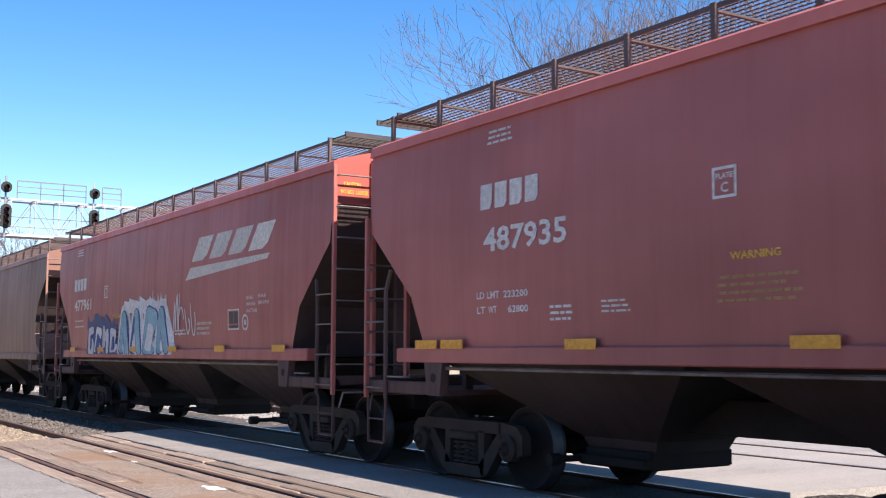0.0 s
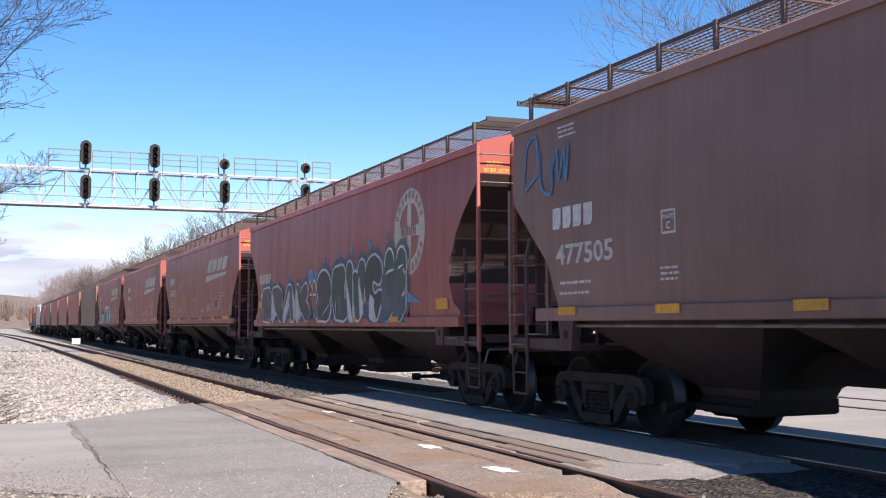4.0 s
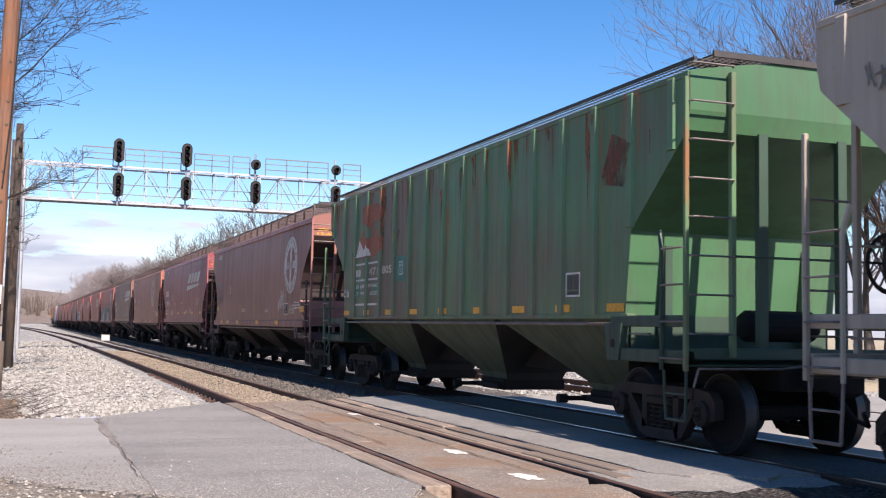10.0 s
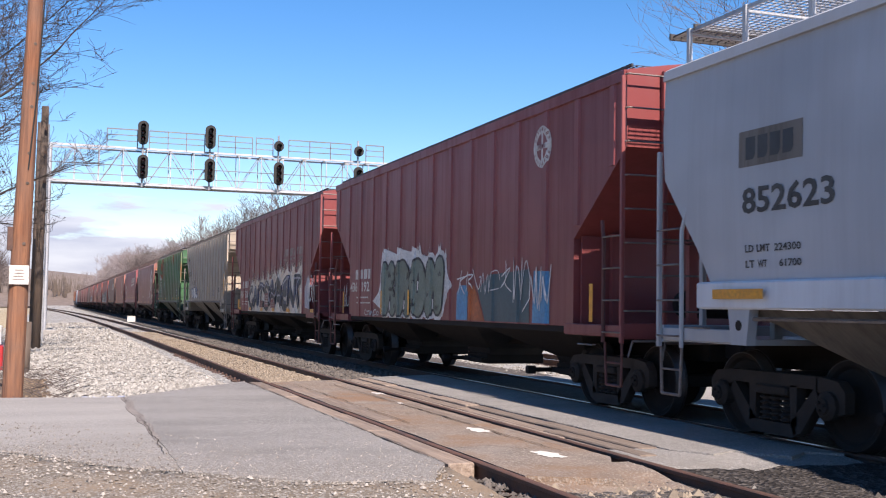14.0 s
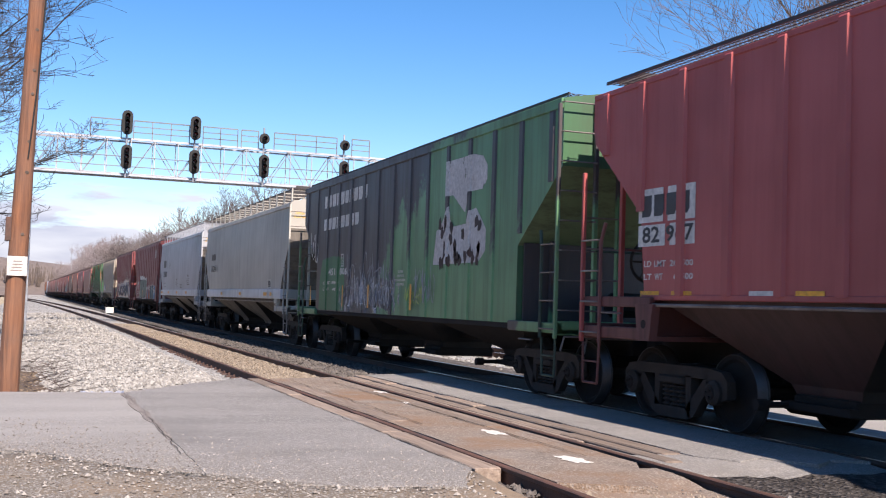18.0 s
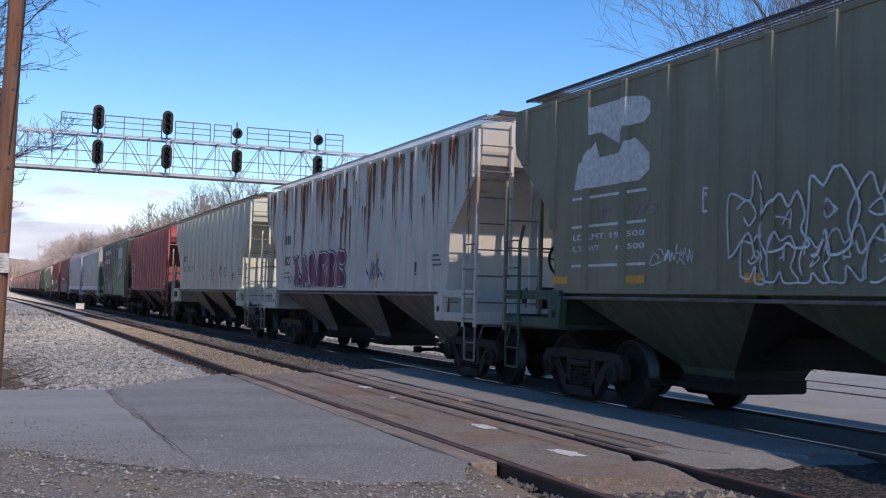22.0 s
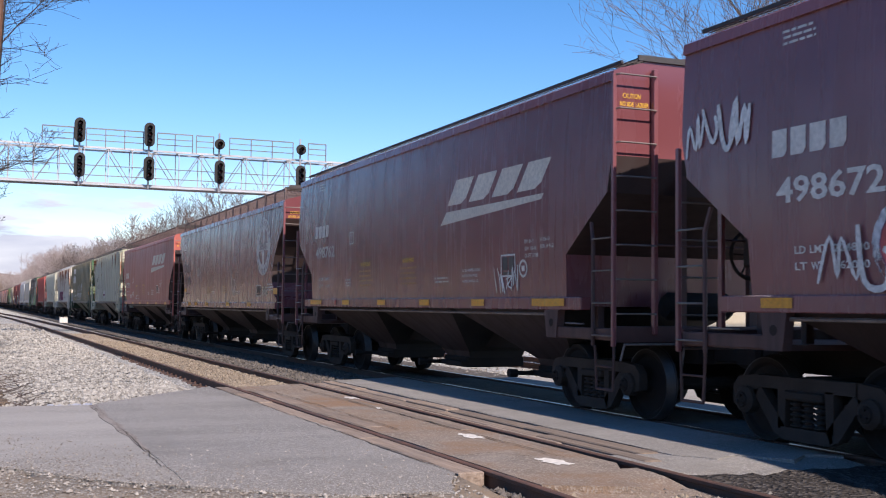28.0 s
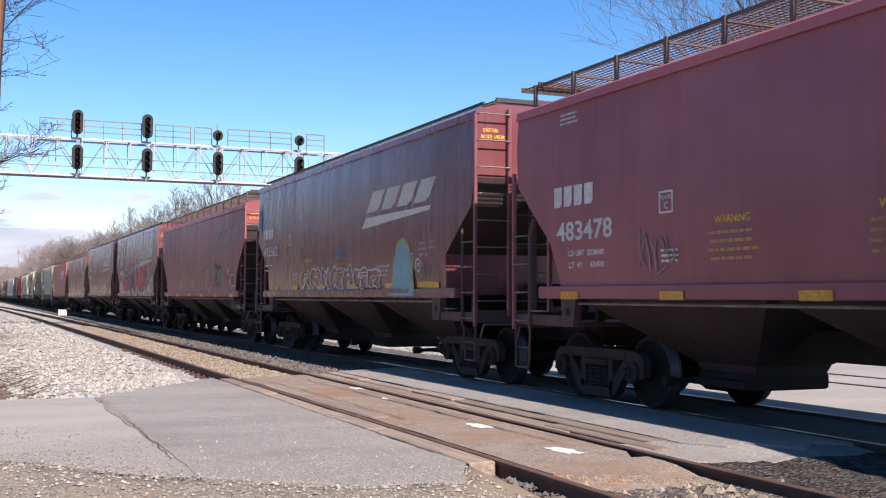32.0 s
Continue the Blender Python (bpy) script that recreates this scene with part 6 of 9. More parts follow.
def belt(name, seed, label):
    g, rnd = Geo(), random.Random(seed)
    for _ in range(1500):
        py = rnd.uniform(-105, 420)
        px = rnd.uniform(-76, -55) if py < 60 else rnd.uniform(-62, -34) - 0.02 * py
        h = rnd.uniform(3.5, 7.5)
        g.tube((px, py, 3.0), (px + rnd.uniform(-0.4, 0.4), py, 4.5 + h), 0.16, 3, 0.05, False)
        for k in range(7):
            a, r, z = rnd.uniform(0, 6.3), rnd.uniform(0.5, 2.4), 4.5 + h * rnd.uniform(0.35, 1.0)
            g.tube((px, py, z - 1.4), (px + r * math.cos(a), py + r * math.sin(a), z), 0.10, 3, 0.03, False)
    me = mesh_from(name, g.v, g.f)
    me.materials.append(M_BRUSH)
    return tagged(new(name, me), label, "woods", "", "stuff")


belt("side_woods", 14, "belt of bare woods on the bank across the road")

# loose stones of the bed and verge, brush beside the pole
def stones(name, count, area, size, zfun, material, label, seed):
    g, rnd = Geo(), random.Random(seed)
    vs, fs = [], []
    base = [(1, 0, 0), (-1, 0, 0), (0, 1, 0), (0, -1, 0), (0, 0, 1), (0, 0, -0.6), (0.6, 0.6, 0.5), (-0.6, -0.5, 0.45)]
    tri = [(4, 0, 2), (4, 2, 1), (4, 1, 3), (4, 3, 0), (5, 2, 0), (5, 1, 2), (5, 3, 1), (5, 0, 3)]
    for _ in range(count):
        x, y = area(rnd)
        s = size * (0.45 + 0.6 * rnd.random() + 0.9 * rnd.random() ** 6)
        a = rnd.uniform(0, 6.3)
        c, q = math.cos(a), math.sin(a)
        k = len(vs)
        z0 = zfun(x, y) + s * 0.25
        for bx, by, bz in base[:6]:
            px, py, pz = bx * rnd.uniform(0.7, 1.2), by * rnd.uniform(0.6, 1.1), bz * rnd.uniform(0.5, 0.9)
            vs.append((x + s * (px * c - py * q), y + s * (px * q + py * c), z0 + s * pz))
        fs += [tuple(i + k for i in f) for f in tri]
    me = mesh_from(name, vs, fs)
    me.materials.append(material)
    return tagged(new(name, me), label, "gravel", "", "stuff")


def stone_mat(name, base, other):
    m, n, l, p = nodes_of(name)
    ge = n.new("ShaderNodeNewGeometry")
    c = mix_node(n, l, ge.outputs["Random Per Island"], base, other)
    f = noise_node(n, l, 30.0, detail=4.0)
    c = mix_node(n, l, f, c, mix_node(n, l, 0.3, c, (0.05, 0.045, 0.04)))
    l.new(c, p.inputs["Base Color"])
    p.inputs["Roughness"].default_value = 0.9
    return m


M_STONE = stone_mat("pale_crushed_stone", (0.405, 0.39, 0.355), (0.165, 0.154, 0.137))
M_STONEDK = stone_mat("brown_crushed_stone", (0.135, 0.117, 0.102), (0.055, 0.048, 0.042))
M_STONEMIX = stone_mat("mixed_road_grit", (0.40, 0.37, 0.33), (0.13, 0.108, 0.088))
M_STONETAN = stone_mat("tan_crushed_stone", (0.30, 0.245, 0.18), (0.15, 0.12, 0.09))


def bank(rnd):
    y = 5.0 + 30.0 * rnd.random() ** 1.7
    lo = -7.7 if y > 6.5 else -6.4
    x = rnd.uniform(lo, -4.35)
    if y < 8.2 and x > -6.5 + (y - 5.0) * 0.72:
        y += 3.4
    return x, y


stones("bank_stones", 15000, bank, 0.042, bed_h, M_STONE, "pale crushed stones of the ballast bank", 1)
stones("bank_stones_far", 9000, lambda r: ((lambda y: (r.uniform(-10.3, -7.6 if y < 30 else -4.4), y))(12.0 + 60.0 * r.random() ** 1.4)), 0.065, bed_h, M_STONE, "pale crushed stones of the ballast bank, farther off", 9)
stones("track_stones", 5500, lambda r: (r.uniform(RA + 0.15, RB - 0.12), 8.6 + 25 * r.random() ** 1.6), 0.026, lambda x, y: -0.09, M_STONETAN, "tan ballast stones between rusty rails", 2)
stones("between_stones", 5000, lambda r: (r.uniform(RB + 0.15, -0.2), 9.2 + 25 * r.random() ** 1.6), 0.04, lambda x, y: -0.12, M_STONEDK, "dark ballast stones between the tracks", 3)
stones("verge_stones", 3600, lambda r: ((lambda x: (x, road_edge(x) - 3.4 * r.random() ** 1.2))(r.uniform(-9.5, -4.3))), 0.017, verge_h, M_STONEMIX, "small pale stones strewn on the verge", 4)
stones("road_grit", 5600, lambda r: ((lambda x: (x, road_edge(x) + 2.7 * r.random() ** 2.2))(r.uniform(-9.4, -4.25))), 0.0085, lambda x, y: -0.010, M_STONEMIX, "fine loose grit carried onto the road edge", 8)
stones("front_stones", 3600, lambda r: (r.uniform(-4.8, -0.3), -2.7 - 3.2 * r.random() ** 1.3), 0.035, lambda x, y: -0.13, M_STONEDK, "broken asphalt and brown stones before the crossing", 5)
stones("beyond_stones", 6000, lambda r: (r.uniform(2.6, 13.0), 9.5 + 40 * r.random() ** 1.5), 0.05, bed_h, M_STONE, "pale crushed stones beyond the train", 6)
stones("asphalt_chunks", 170, lambda r: (r.uniform(-2.1, -0.3), r.uniform(-3.9, -2.5)), 0.04, lambda x, y: -0.12, M_STONEDK, "broken lumps of asphalt at the road edge", 7)

stones("pale_lumps", 26, lambda r: (r.uniform(-2.2, -0.4), r.uniform(-3.9, -2.6)), 0.045, lambda x, y: -0.11, M_STONE, "pale broken stones strewn on the black dirt", 15)
stones("tan_lumps", 150, lambda r: (r.uniform(RA + 0.15, RB - 0.15), r.uniform(-4.4, -3.25)), 0.045, lambda x, y: -0.12, M_STONETAN, "tan stones before the end of the crossing", 16)

litter = sheet("leaf_litter", -9.2, -7.2, 5.5, 13.0, 30, 70, lambda x, y: -0.11 - 0.30 * max(0.0, max(abs(x + 8.3) / 0.95, abs(y - 8.6) / 3.6) - 0.45) + rough(x, y, 2.0, 0.10) + rough(x, y, 7.0, 0.06), M_LITTER, "dark leaf litter and dirt around the pole foot", "ground")
g, rnd = Geo(), random.Random(12)
for i in range(260):
    x, y, a = rnd.uniform(-8.7, -7.15), rnd.uniform(5.5, 14.0), rnd.uniform(0, 6.3)
    ln = rnd.uniform(0.15, 0.6)
    g.tube((x, y, -0.12), (x + ln * math.cos(a), y + ln * math.sin(a), -0.08 + rnd.uniform(0, 0.14)), 0.006, 3, 0.003, False)
me = mesh_from("dead_stalks", g.v, g.f)
me.materials.append(M_TWIGRED)
tagged(new("dead_stalks", me), "dead twigs and weed stalks beside the pole", "weeds", "", "stuff")
rag = Geo()
rnd = random.Random(4)
n = 9
vs = [(-7.0 + 0.075 * i, 5.35 + 0.04 * j, -0.10 + 0.075 * noise.noise(Vector((i * 0.7, j * 0.7, 3))) + 0.06 * math.sin(i * 1.3 + j)) for j in range(n) for i in range(n)]
rag.add(vs, [(j * n + i, j * n + i + 1, (j + 1) * n + i + 1, (j + 1) * n + i) for j in range(n - 1) for i in range(n - 1)])
M_RAG = plain("blue_grey_plastic", (0.22, 0.25, 0.33), (0.4, 0.41, 0.45), 0.4, 0.0, 6.0, 20.0, 0.2)
rg = solid("crumpled_tarp", rag, M_RAG, "crumpled blue-grey plastic scrap lying on the gravel", "litter")


# ---- a thin cloud that crosses the sun, high behind the camera ----
def cloud_mat(width, density):
    m, n, l, p = nodes_of("thin_cloud")
    n.remove(p)
    tc, sep, ln, mr, mul = n.new("ShaderNodeTexCoord"), n.new("ShaderNodeMapping"), n.new("ShaderNodeVectorMath"), n.new("ShaderNodeMapRange"), n.new("ShaderNodeMath")
    sep.inputs["Scale"].default_value = (1 / width, 1 / 150, 0.0)
    l.new(tc.outputs["Object"], sep.inputs[0])
    ln.operation = "LENGTH"
    l.new(sep.outputs[0], ln.inputs[0])
    l.new(ln.outputs["Value"], mr.inputs["Value"])
    mr.interpolation_type = "SMOOTHSTEP"
    mr.inputs["From Min"].default_value, mr.inputs["From Max"].default_value = 0.95, 0.45
    wisp = noise_node(n, l, 0.02, detail=4.0, lo=0.2, hi=0.6)
    mul.operation = "MULTIPLY"
    l.new(mr.outputs[0], mul.inputs[0])
    l.new(wisp, mul.inputs[1])
    k = n.new("ShaderNodeMath")
    k.operation = "MULTIPLY"
    k.inputs[1].default_value = density
    l.new(mul.outputs[0], k.inputs[0])
    tr, di, mx = n.new("ShaderNodeBsdfTransparent"), n.new("ShaderNodeBsdfTranslucent"), n.new("ShaderNodeMixShader")
    di.inputs["Color"].default_value = (0.9, 0.9, 0.9, 1)
    l.new(k.outputs[0], mx.inputs[0])
    l.new(tr.outputs[0], mx.inputs[1])
    l.new(di.outputs[0], mx.inputs[2])
    l.new(mx.outputs[0], n["Material Output"].inputs["Surface"])
    return m


CLOUDS = []
for width, density, when in ((80, 0.44, 22.5), (62, 0.17, 28.4)):
    bm = bmesh.new()
    bmesh.ops.create_icosphere(bm, subdivisions=4, radius=1.0)
    for v in bm.verts:
        d = 1.0 + 0.22 * noise.noise(v.co * 2.2)
        v.co = Vector((v.co.x * width * d, v.co.y * 150 * d, v.co.z * 9 * d))
    me = bpy.data.meshes.new("cloud")
    bm.to_mesh(me)
    bm.free()
    for pl in me.polygons:
        pl.use_smooth = True
    me.materials.append(cloud_mat(width, density))
    CLOUDS.append((tagged(new("cloud", me), "thin white cloud drifting across the sun", "cloud", "", "structure"), when))


# ---- lettering, marks and graffiti on the cars ----
RIBS = {}


def rib_depth(kind, half, y):
    k = KINDS[kind]
    n = k["ribs"]
    if not n:
        return 0.0
    step = (2 * half - 0.7) / (n - 1)
    off = abs((y + half - 0.35 + step / 2) % step - step / 2)
    d = 0.038 if kind == "ribbed" else 0.026
    return d if off < 0.0601 else d * (0.085 - off) / 0.025 if off < 0.085 else 0.0


SILL = {"swoosh": (0.125, 1.636), "emblem": (0.125, 1.636), "late": (0.125, 1.636), "smooth_grey": (0.28, 1.649)}


def decal(key, name, polys, material, lift=0.006, follow=False, label="", step=0.0, strip=(), flat=False):
    """Flat painted shapes of (u, z) on the side of a car: u runs from the leading end. follow: also over the ribs."""
    car, kind, half, _ = CARS[key]
    bm = bmesh.new()
    for left, right in strip:
        side = [[bm.verts.new((0.0004 * i, half - u, z)) for i, (u, z) in enumerate(edge)] for edge in (left, right)]
        for i in range(len(left) - 1):
            bm.faces.new((side[0][i], side[0][i + 1], side[1][i + 1], side[1][i]))
    last = None
    for i, poly in enumerate(polys):
        # overlapping strokes lie a hair above one another and hang together at their joints
        vs = [bm.verts.new((step * i, half - u, z)) for u, z in poly]
        try:
            bm.faces.new(vs)
        except ValueError:
            pass
        if last and step > 0.0001:
            a, k = min(((p, q) for p in last for q in range(len(vs))), key=lambda e: (e[0].co.yz - vs[e[1]].co.yz).length)
            try:
                bm.faces.new((a, vs[k], vs[(k + 1) % len(vs)]))
            except ValueError:
                pass
        last = vs
    if follow and KINDS[kind]["ribs"]:
        n = KINDS[kind]["ribs"]
        step = (2 * half - 0.7) / (n - 1)
        lo, hi = min(v.co.y for v in bm.verts), max(v.co.y for v in bm.verts)
        bmesh.ops.triangulate(bm, faces=bm.faces)
        for i in range(n):
            yc = -half + 0.35 + step * i
            for e in (-0.085, -0.060, 0.060, 0.085):
                if lo < yc + e < hi:
                    bmesh.ops.bisect_plane(bm, geom=bm.verts[:] + bm.edges[:] + bm.faces[:], plane_co=(0, yc + e, 0), plane_no=(0, 1, 0))
    proud = 0.0
    if flat and kind in SILL and min(v.co.z for v in bm.verts) < KINDS[kind]["zs"] + SILL[kind][0]:
        proud = SILL[kind][1] + (min(lift, 0.012) + max(0.0, lift - 0.024) * 0.7)
    for v in bm.verts:
        d = rib_depth(kind, half, v.co.y) if follow else 0.0
        x = half_width(kind, v.co.z) + d + lift
        if kind in SILL and v.co.z < KINDS[kind]["zs"] + SILL[kind][0]:
            x = max(x, SILL[kind][1] + (min(lift, 0.012) + max(0.0, lift - 0.024) * 0.7))
        v.co.x = -(max(x, proud) + v.co.x)
    me = bpy.data.meshes.new(name)
    bm.to_mesh(me)
    bm.free()
    ob = part(name, me, material, car, label)
    if name in ("small_print", "rust_run", "emblem_bar", "spray_halo"):
        ob["kind"] = "stuff"
    return ob


def rect(u0, u1, z0, z1):
    return [(u0, z0), (u1, z0), (u1, z1), (u0, z1)]


GLYPHS = {}


def glyph_mesh(text):
    """The outline of a piece of writing as vertices and faces, set 1 high from the origin."""
    if text not in GLYPHS:
        cu = bpy.data.curves.new("writing", "FONT")
        cu.body, cu.resolution_u, cu.offset = text, 2, 0.022
        ob = new("writing", cu)
        me = bpy.data.meshes.new_from_object(ob.evaluated_get(bpy.context.evaluated_depsgraph_get()))
        co = [tuple(v.co) for v in me.vertices]
        fs = [tuple(p.vertices) for p in me.polygons]
        bpy.data.objects.remove(ob)
        bpy.data.curves.remove(cu)
        bpy.data.meshes.remove(me)
        x0, x1 = min(c[0] for c in co), max(c[0] for c in co)
        y0, y1 = min(c[1] for c in co), max(c[1] for c in co)
        GLYPHS[text] = ([((c[0] - x0) / (x1 - x0), (c[1] - y0) / (y1 - y0)) for c in co], fs)
    return GLYPHS[text]


def write(key, text, u0, u1, z0, z1, material=None, lift=0.006):
    """A line of writing on a car's side, each word a part of its own."""
    car, kind, half, _ = CARS[key]
    at, total = 0.0, sum(1.0 if c != " " else 0.7 for c in text)
    for word in text.split(" "):
        w = float(len(word))
        if word:
            co, fs = glyph_mesh(word)
            a, b = u0 + (u1 - u0) * at / total, u0 + (u1 - u0) * (at + w) / total
            vs = [(a + (b - a) * p, z0 + (z1 - z0) * q) for p, q in co]
            part("lettering", mesh_from("lettering", [(-(half_width(kind, z) + lift), half - u, z) for u, z in vs], fs), material or M_WHITE, car)
        at += w + 0.7


def write_bays(key, pieces, u0, z0, z1, material, width=0.5):
    """Writing broken up between the ribs: one piece to a bay, from the first bay past u0."""
    kind, half = CARS[key][1], CARS[key][2]
    n = KINDS[kind]["ribs"]
    step = (2 * half - 0.7) / (n - 1)
    i = math.ceil((u0 - 0.35) / step - 0.5)
    for piece in pieces:
        c = 0.35 + (i + 0.5) * step
        w = min(width, step * 0.68) * len(piece) / 2.4
        write(key, piece, c - min(w, step * 0.74) / 2, c + min(w, step * 0.74) / 2, z0, z1, material)
        i += 1


def lines(key, u0, u1, z0, z1, n, material, seed=0):
    """Small print too fine to read: rows of thin broken bars, ragged at their ends."""
    rnd, polys = random.Random(seed + int(u0 * 100)), []
    h = min((z1 - z0) / (n * 2.3), 0.034)
    for i in range(n):
        u, zz = u0 + rnd.uniform(0, 0.06) * (u1 - u0), z1 - (i + 0.5) * (z1 - z0) / n
        end = u1 - rnd.uniform(0, 0.22) * (u1 - u0)
        while u < end - 0.02:
            w = rnd.uniform(0.05, 0.15)
            polys.append(rect(u, min(u + w, end), zz - h / 2, zz + h / 2))
            u += w + 0.022
    return decal(key, "small_print", polys, material)


def marks(key, u0, u1, z0, z1, n, material, slant=0.0):
    """An owner's mark as a row of plain blocks, each with one corner cut."""
    w = (u1 - u0) / n
    h = z1 - z0
    for i in range(n):
        a, b = u0 + i * w, u0 + i * w + w * 0.80
        sk = lambda u, z: (u + slant * (z - z0), z)
        c = w * 0.16
        decal(key, "mark_block", [[sk(a, z0), sk(b - c, z0), sk(b, z0 + h * 0.2), sk(b, z1), sk(a, z1)]], material)


def swoosh(key, u0, material):
    """Slanted block mark with a long wedge under it."""
    marks(key, u0 + 0.28, u0 + 3.62, 3.07, 3.47, 4, material, 0.85)
    decal(key, "wedge", [[(u0, 2.76), (u0 + 0.25, 2.97), (u0 + 3.6, 2.99), (u0 + 3.52, 2.91)]], material, label="pale wedge under the mark")


def emblem(key, uc, zc, r, material, band):
    """Round badge: a pale disc, a cross cut out of it, short bars round its rim."""
    car, kind, half, _ = CARS[key]
    polys, n = [], 40
    for ra, rb in ((0.66, 0.80), (0.80, 0.93), (0.93, 1.0)):
        for i in range(n):
            a, b = 2 * math.pi * i / n, 2 * math.pi * (i + 1) / n
            polys.append([(uc + r * q * math.cos(t), zc + r * q * math.sin(t)) for q, t in ((ra, a), (rb, a), (rb, b), (ra, b))])
    # inner field: the cross stays pale, four quarters stay bare
    for s in (-1, 1):
        polys.append(rect(uc - r * 0.13, uc + r * 0.13, *sorted((zc + s * r * 0.10, zc + s * r * 0.65))))
        polys.append([(uc + s * r * 0.13, zc - r * 0.10), (uc + s * r * 0.66, zc - r * 0.14), (uc + s * r * 0.66, zc + r * 0.14), (uc + s * r * 0.13, zc + r * 0.10)])
    polys.append(rect(uc - r * 0.13, uc + r * 0.13, zc - r * 0.10, zc + r * 0.10))
    decal(key, "emblem", polys, material, 0.005, True, label="round pale badge with a cross")
    ticks = []
    for i in range(22):
        t = 2 * math.pi * (i + 0.5) / 22
        if abs(math.cos(t)) > 0.985:
            continue
        for e in (-0.055, 0.02):
            ticks.append([(uc + r * q * math.cos(t + d), zc + r * q * math.sin(t + d)) for q, d in ((0.76, e), (0.94, e), (0.94, e + 0.045), (0.76, e + 0.045))])
    ticks += [rect(uc - r * 0.5 + i * r * 0.125, uc - r * 0.5 + i * r * 0.125 + r * 0.07, zc - r * 0.09, zc + r * (0.10 if i % 3 else 0.15)) for i in range(8)]
    decal(key, "emblem_bar", ticks, band, 0.011, True)


def boxed(key, u0, u1, z0, z1, material, inner=None):
    t = 0.025
    decal(key, "stencil_frame", [rect(u0, u1, z0, z0 + t), rect(u0, u1, z1 - t, z1), rect(u0, u0 + t, z0 + t, z1 - t), rect(u1 - t, u1, z0 + t, z1 - t)], material)
    if inner == "plate":
        w = u1 - u0
        write(key, "PLATE", u0 + 0.15 * w, u1 - 0.15 * w, z0 + (z1 - z0) * 0.62, z0 + (z1 - z0) * 0.80, material)
        write(key, "C", u0 + 0.35 * w, u1 - 0.35 * w, z0 + (z1 - z0) * 0.18, z0 + (z1 - z0) * 0.50, material)
    elif inner:
        w, h = u1 - u0, z1 - z0
        decal(key, "stencil_panel", [rect(u0 + 0.12 * w, u0 + 0.46 * w, z0 + 0.3 * h, z1 - 0.12 * h), rect(u0 + 0.54 * w, u1 - 0.12 * w, z0 + 0.3 * h, z1 - 0.12 * h), rect(u0 + 0.12 * w, u1 - 0.12 * w, z0 + 0.1 * h, z0 + 0.22 * h)], inner, 0.005)


def ringed(key, uc, zc, r, material):
    polys = []
    for i in range(16):
        a, b = 2 * math.pi * i / 16, 2 * math.pi * (i + 1) / 16
        polys.append([(uc + q * math.cos(t), zc + q * math.sin(t)) for q, t in ((r * 0.72, a), (r, a), (r, b), (r * 0.72, b))])
    polys.append(rect(uc - r * 0.35, uc + r * 0.35, zc - r * 0.3, zc + r * 0.3))
    decal(key, "inspection_ring", polys, material)


def strips(key, us, z0, z1, material=None, width=0.45, lift=0.024):
    for u in us:
        w = u[1] - u[0] if isinstance(u, tuple) else width
        a = u[0] if isinstance(u, tuple) else u
        decal(key, "reflector", [rect(a, a + w, z0, z1)], material or M_YELLOW, lift, flat=True)


def stroke(p, q, r):
    """A fat stroke with round ends as one polygon."""
    a = math.atan2(q[1] - p[1], q[0] - p[0])
    out = []
    for c, s in ((q, -0.5), (p, 0.5)):
        for i in range(6):
            t = a + math.pi * (s + i / 5)
            out.append((c[0] + r * math.cos(t), c[1] + r * math.sin(t)))
    return out


def arc(cx, cz, rx, rz, a0, a1, n=7):
    return [(cx + rx * math.cos(radians(a0 + (a1 - a0) * i / n)), cz + rz * math.sin(radians(a0 + (a1 - a0) * i / n))) for i in range(n + 1)]


STROKES = {
    "A": [[(0.05, 0), (0.42, 1), (0.62, 1), (0.95, 0)], [(0.25, 0.34), (0.75, 0.34)]],
    "C": [arc(0.55, 0.5, 0.48, 0.5, 50, 310)],
    "D": [[(0.1, 0), (0.1, 1)] + arc(0.35, 0.5, 0.58, 0.5, 90, -90) + [(0.1, 0)]],
    "E": [[(0.9, 1), (0.3, 0.95), (0.12, 0.5), (0.3, 0.05), (0.92, 0)], [(0.2, 0.5), (0.75, 0.52)]],
    "H": [[(0.1, 0), (0.1, 1)], [(0.9, 0), (0.9, 1)], [(0.1, 0.48), (0.9, 0.55)]],
    "K": [[(0.12, 0), (0.1, 1)], [(0.85, 1), (0.25, 0.42)], [(0.35, 0.55), (0.98, 0)]],
    "M": [[(0.0, 0), (0.12, 1), (0.5, 0.35), (0.88, 1), (1, 0)]],
    "N": [[(0.08, 0), (0.08, 0.95), (0.88, 0.08), (0.92, 1)]],
    "O": [arc(0.5, 0.5, 0.46, 0.5, 0, 360, 12)],
    "R": [[(0.12, 0), (0.12, 0.95), (0.6, 1), (0.9, 0.8), (0.78, 0.55), (0.25, 0.48)], [(0.45, 0.48), (0.95, 0)]],
    "T": [[(0.0, 0.95), (1.0, 1)], [(0.5, 0.95), (0.48, 0)]],
    "W": [[(0.0, 1), (0.22, 0), (0.5, 0.7), (0.76, 0), (1, 1)]],
    "2": [arc(0.5, 0.70, 0.42, 0.30, 160, -40) + [(0.1, 0.05), (0.95, 0.0)]],
}


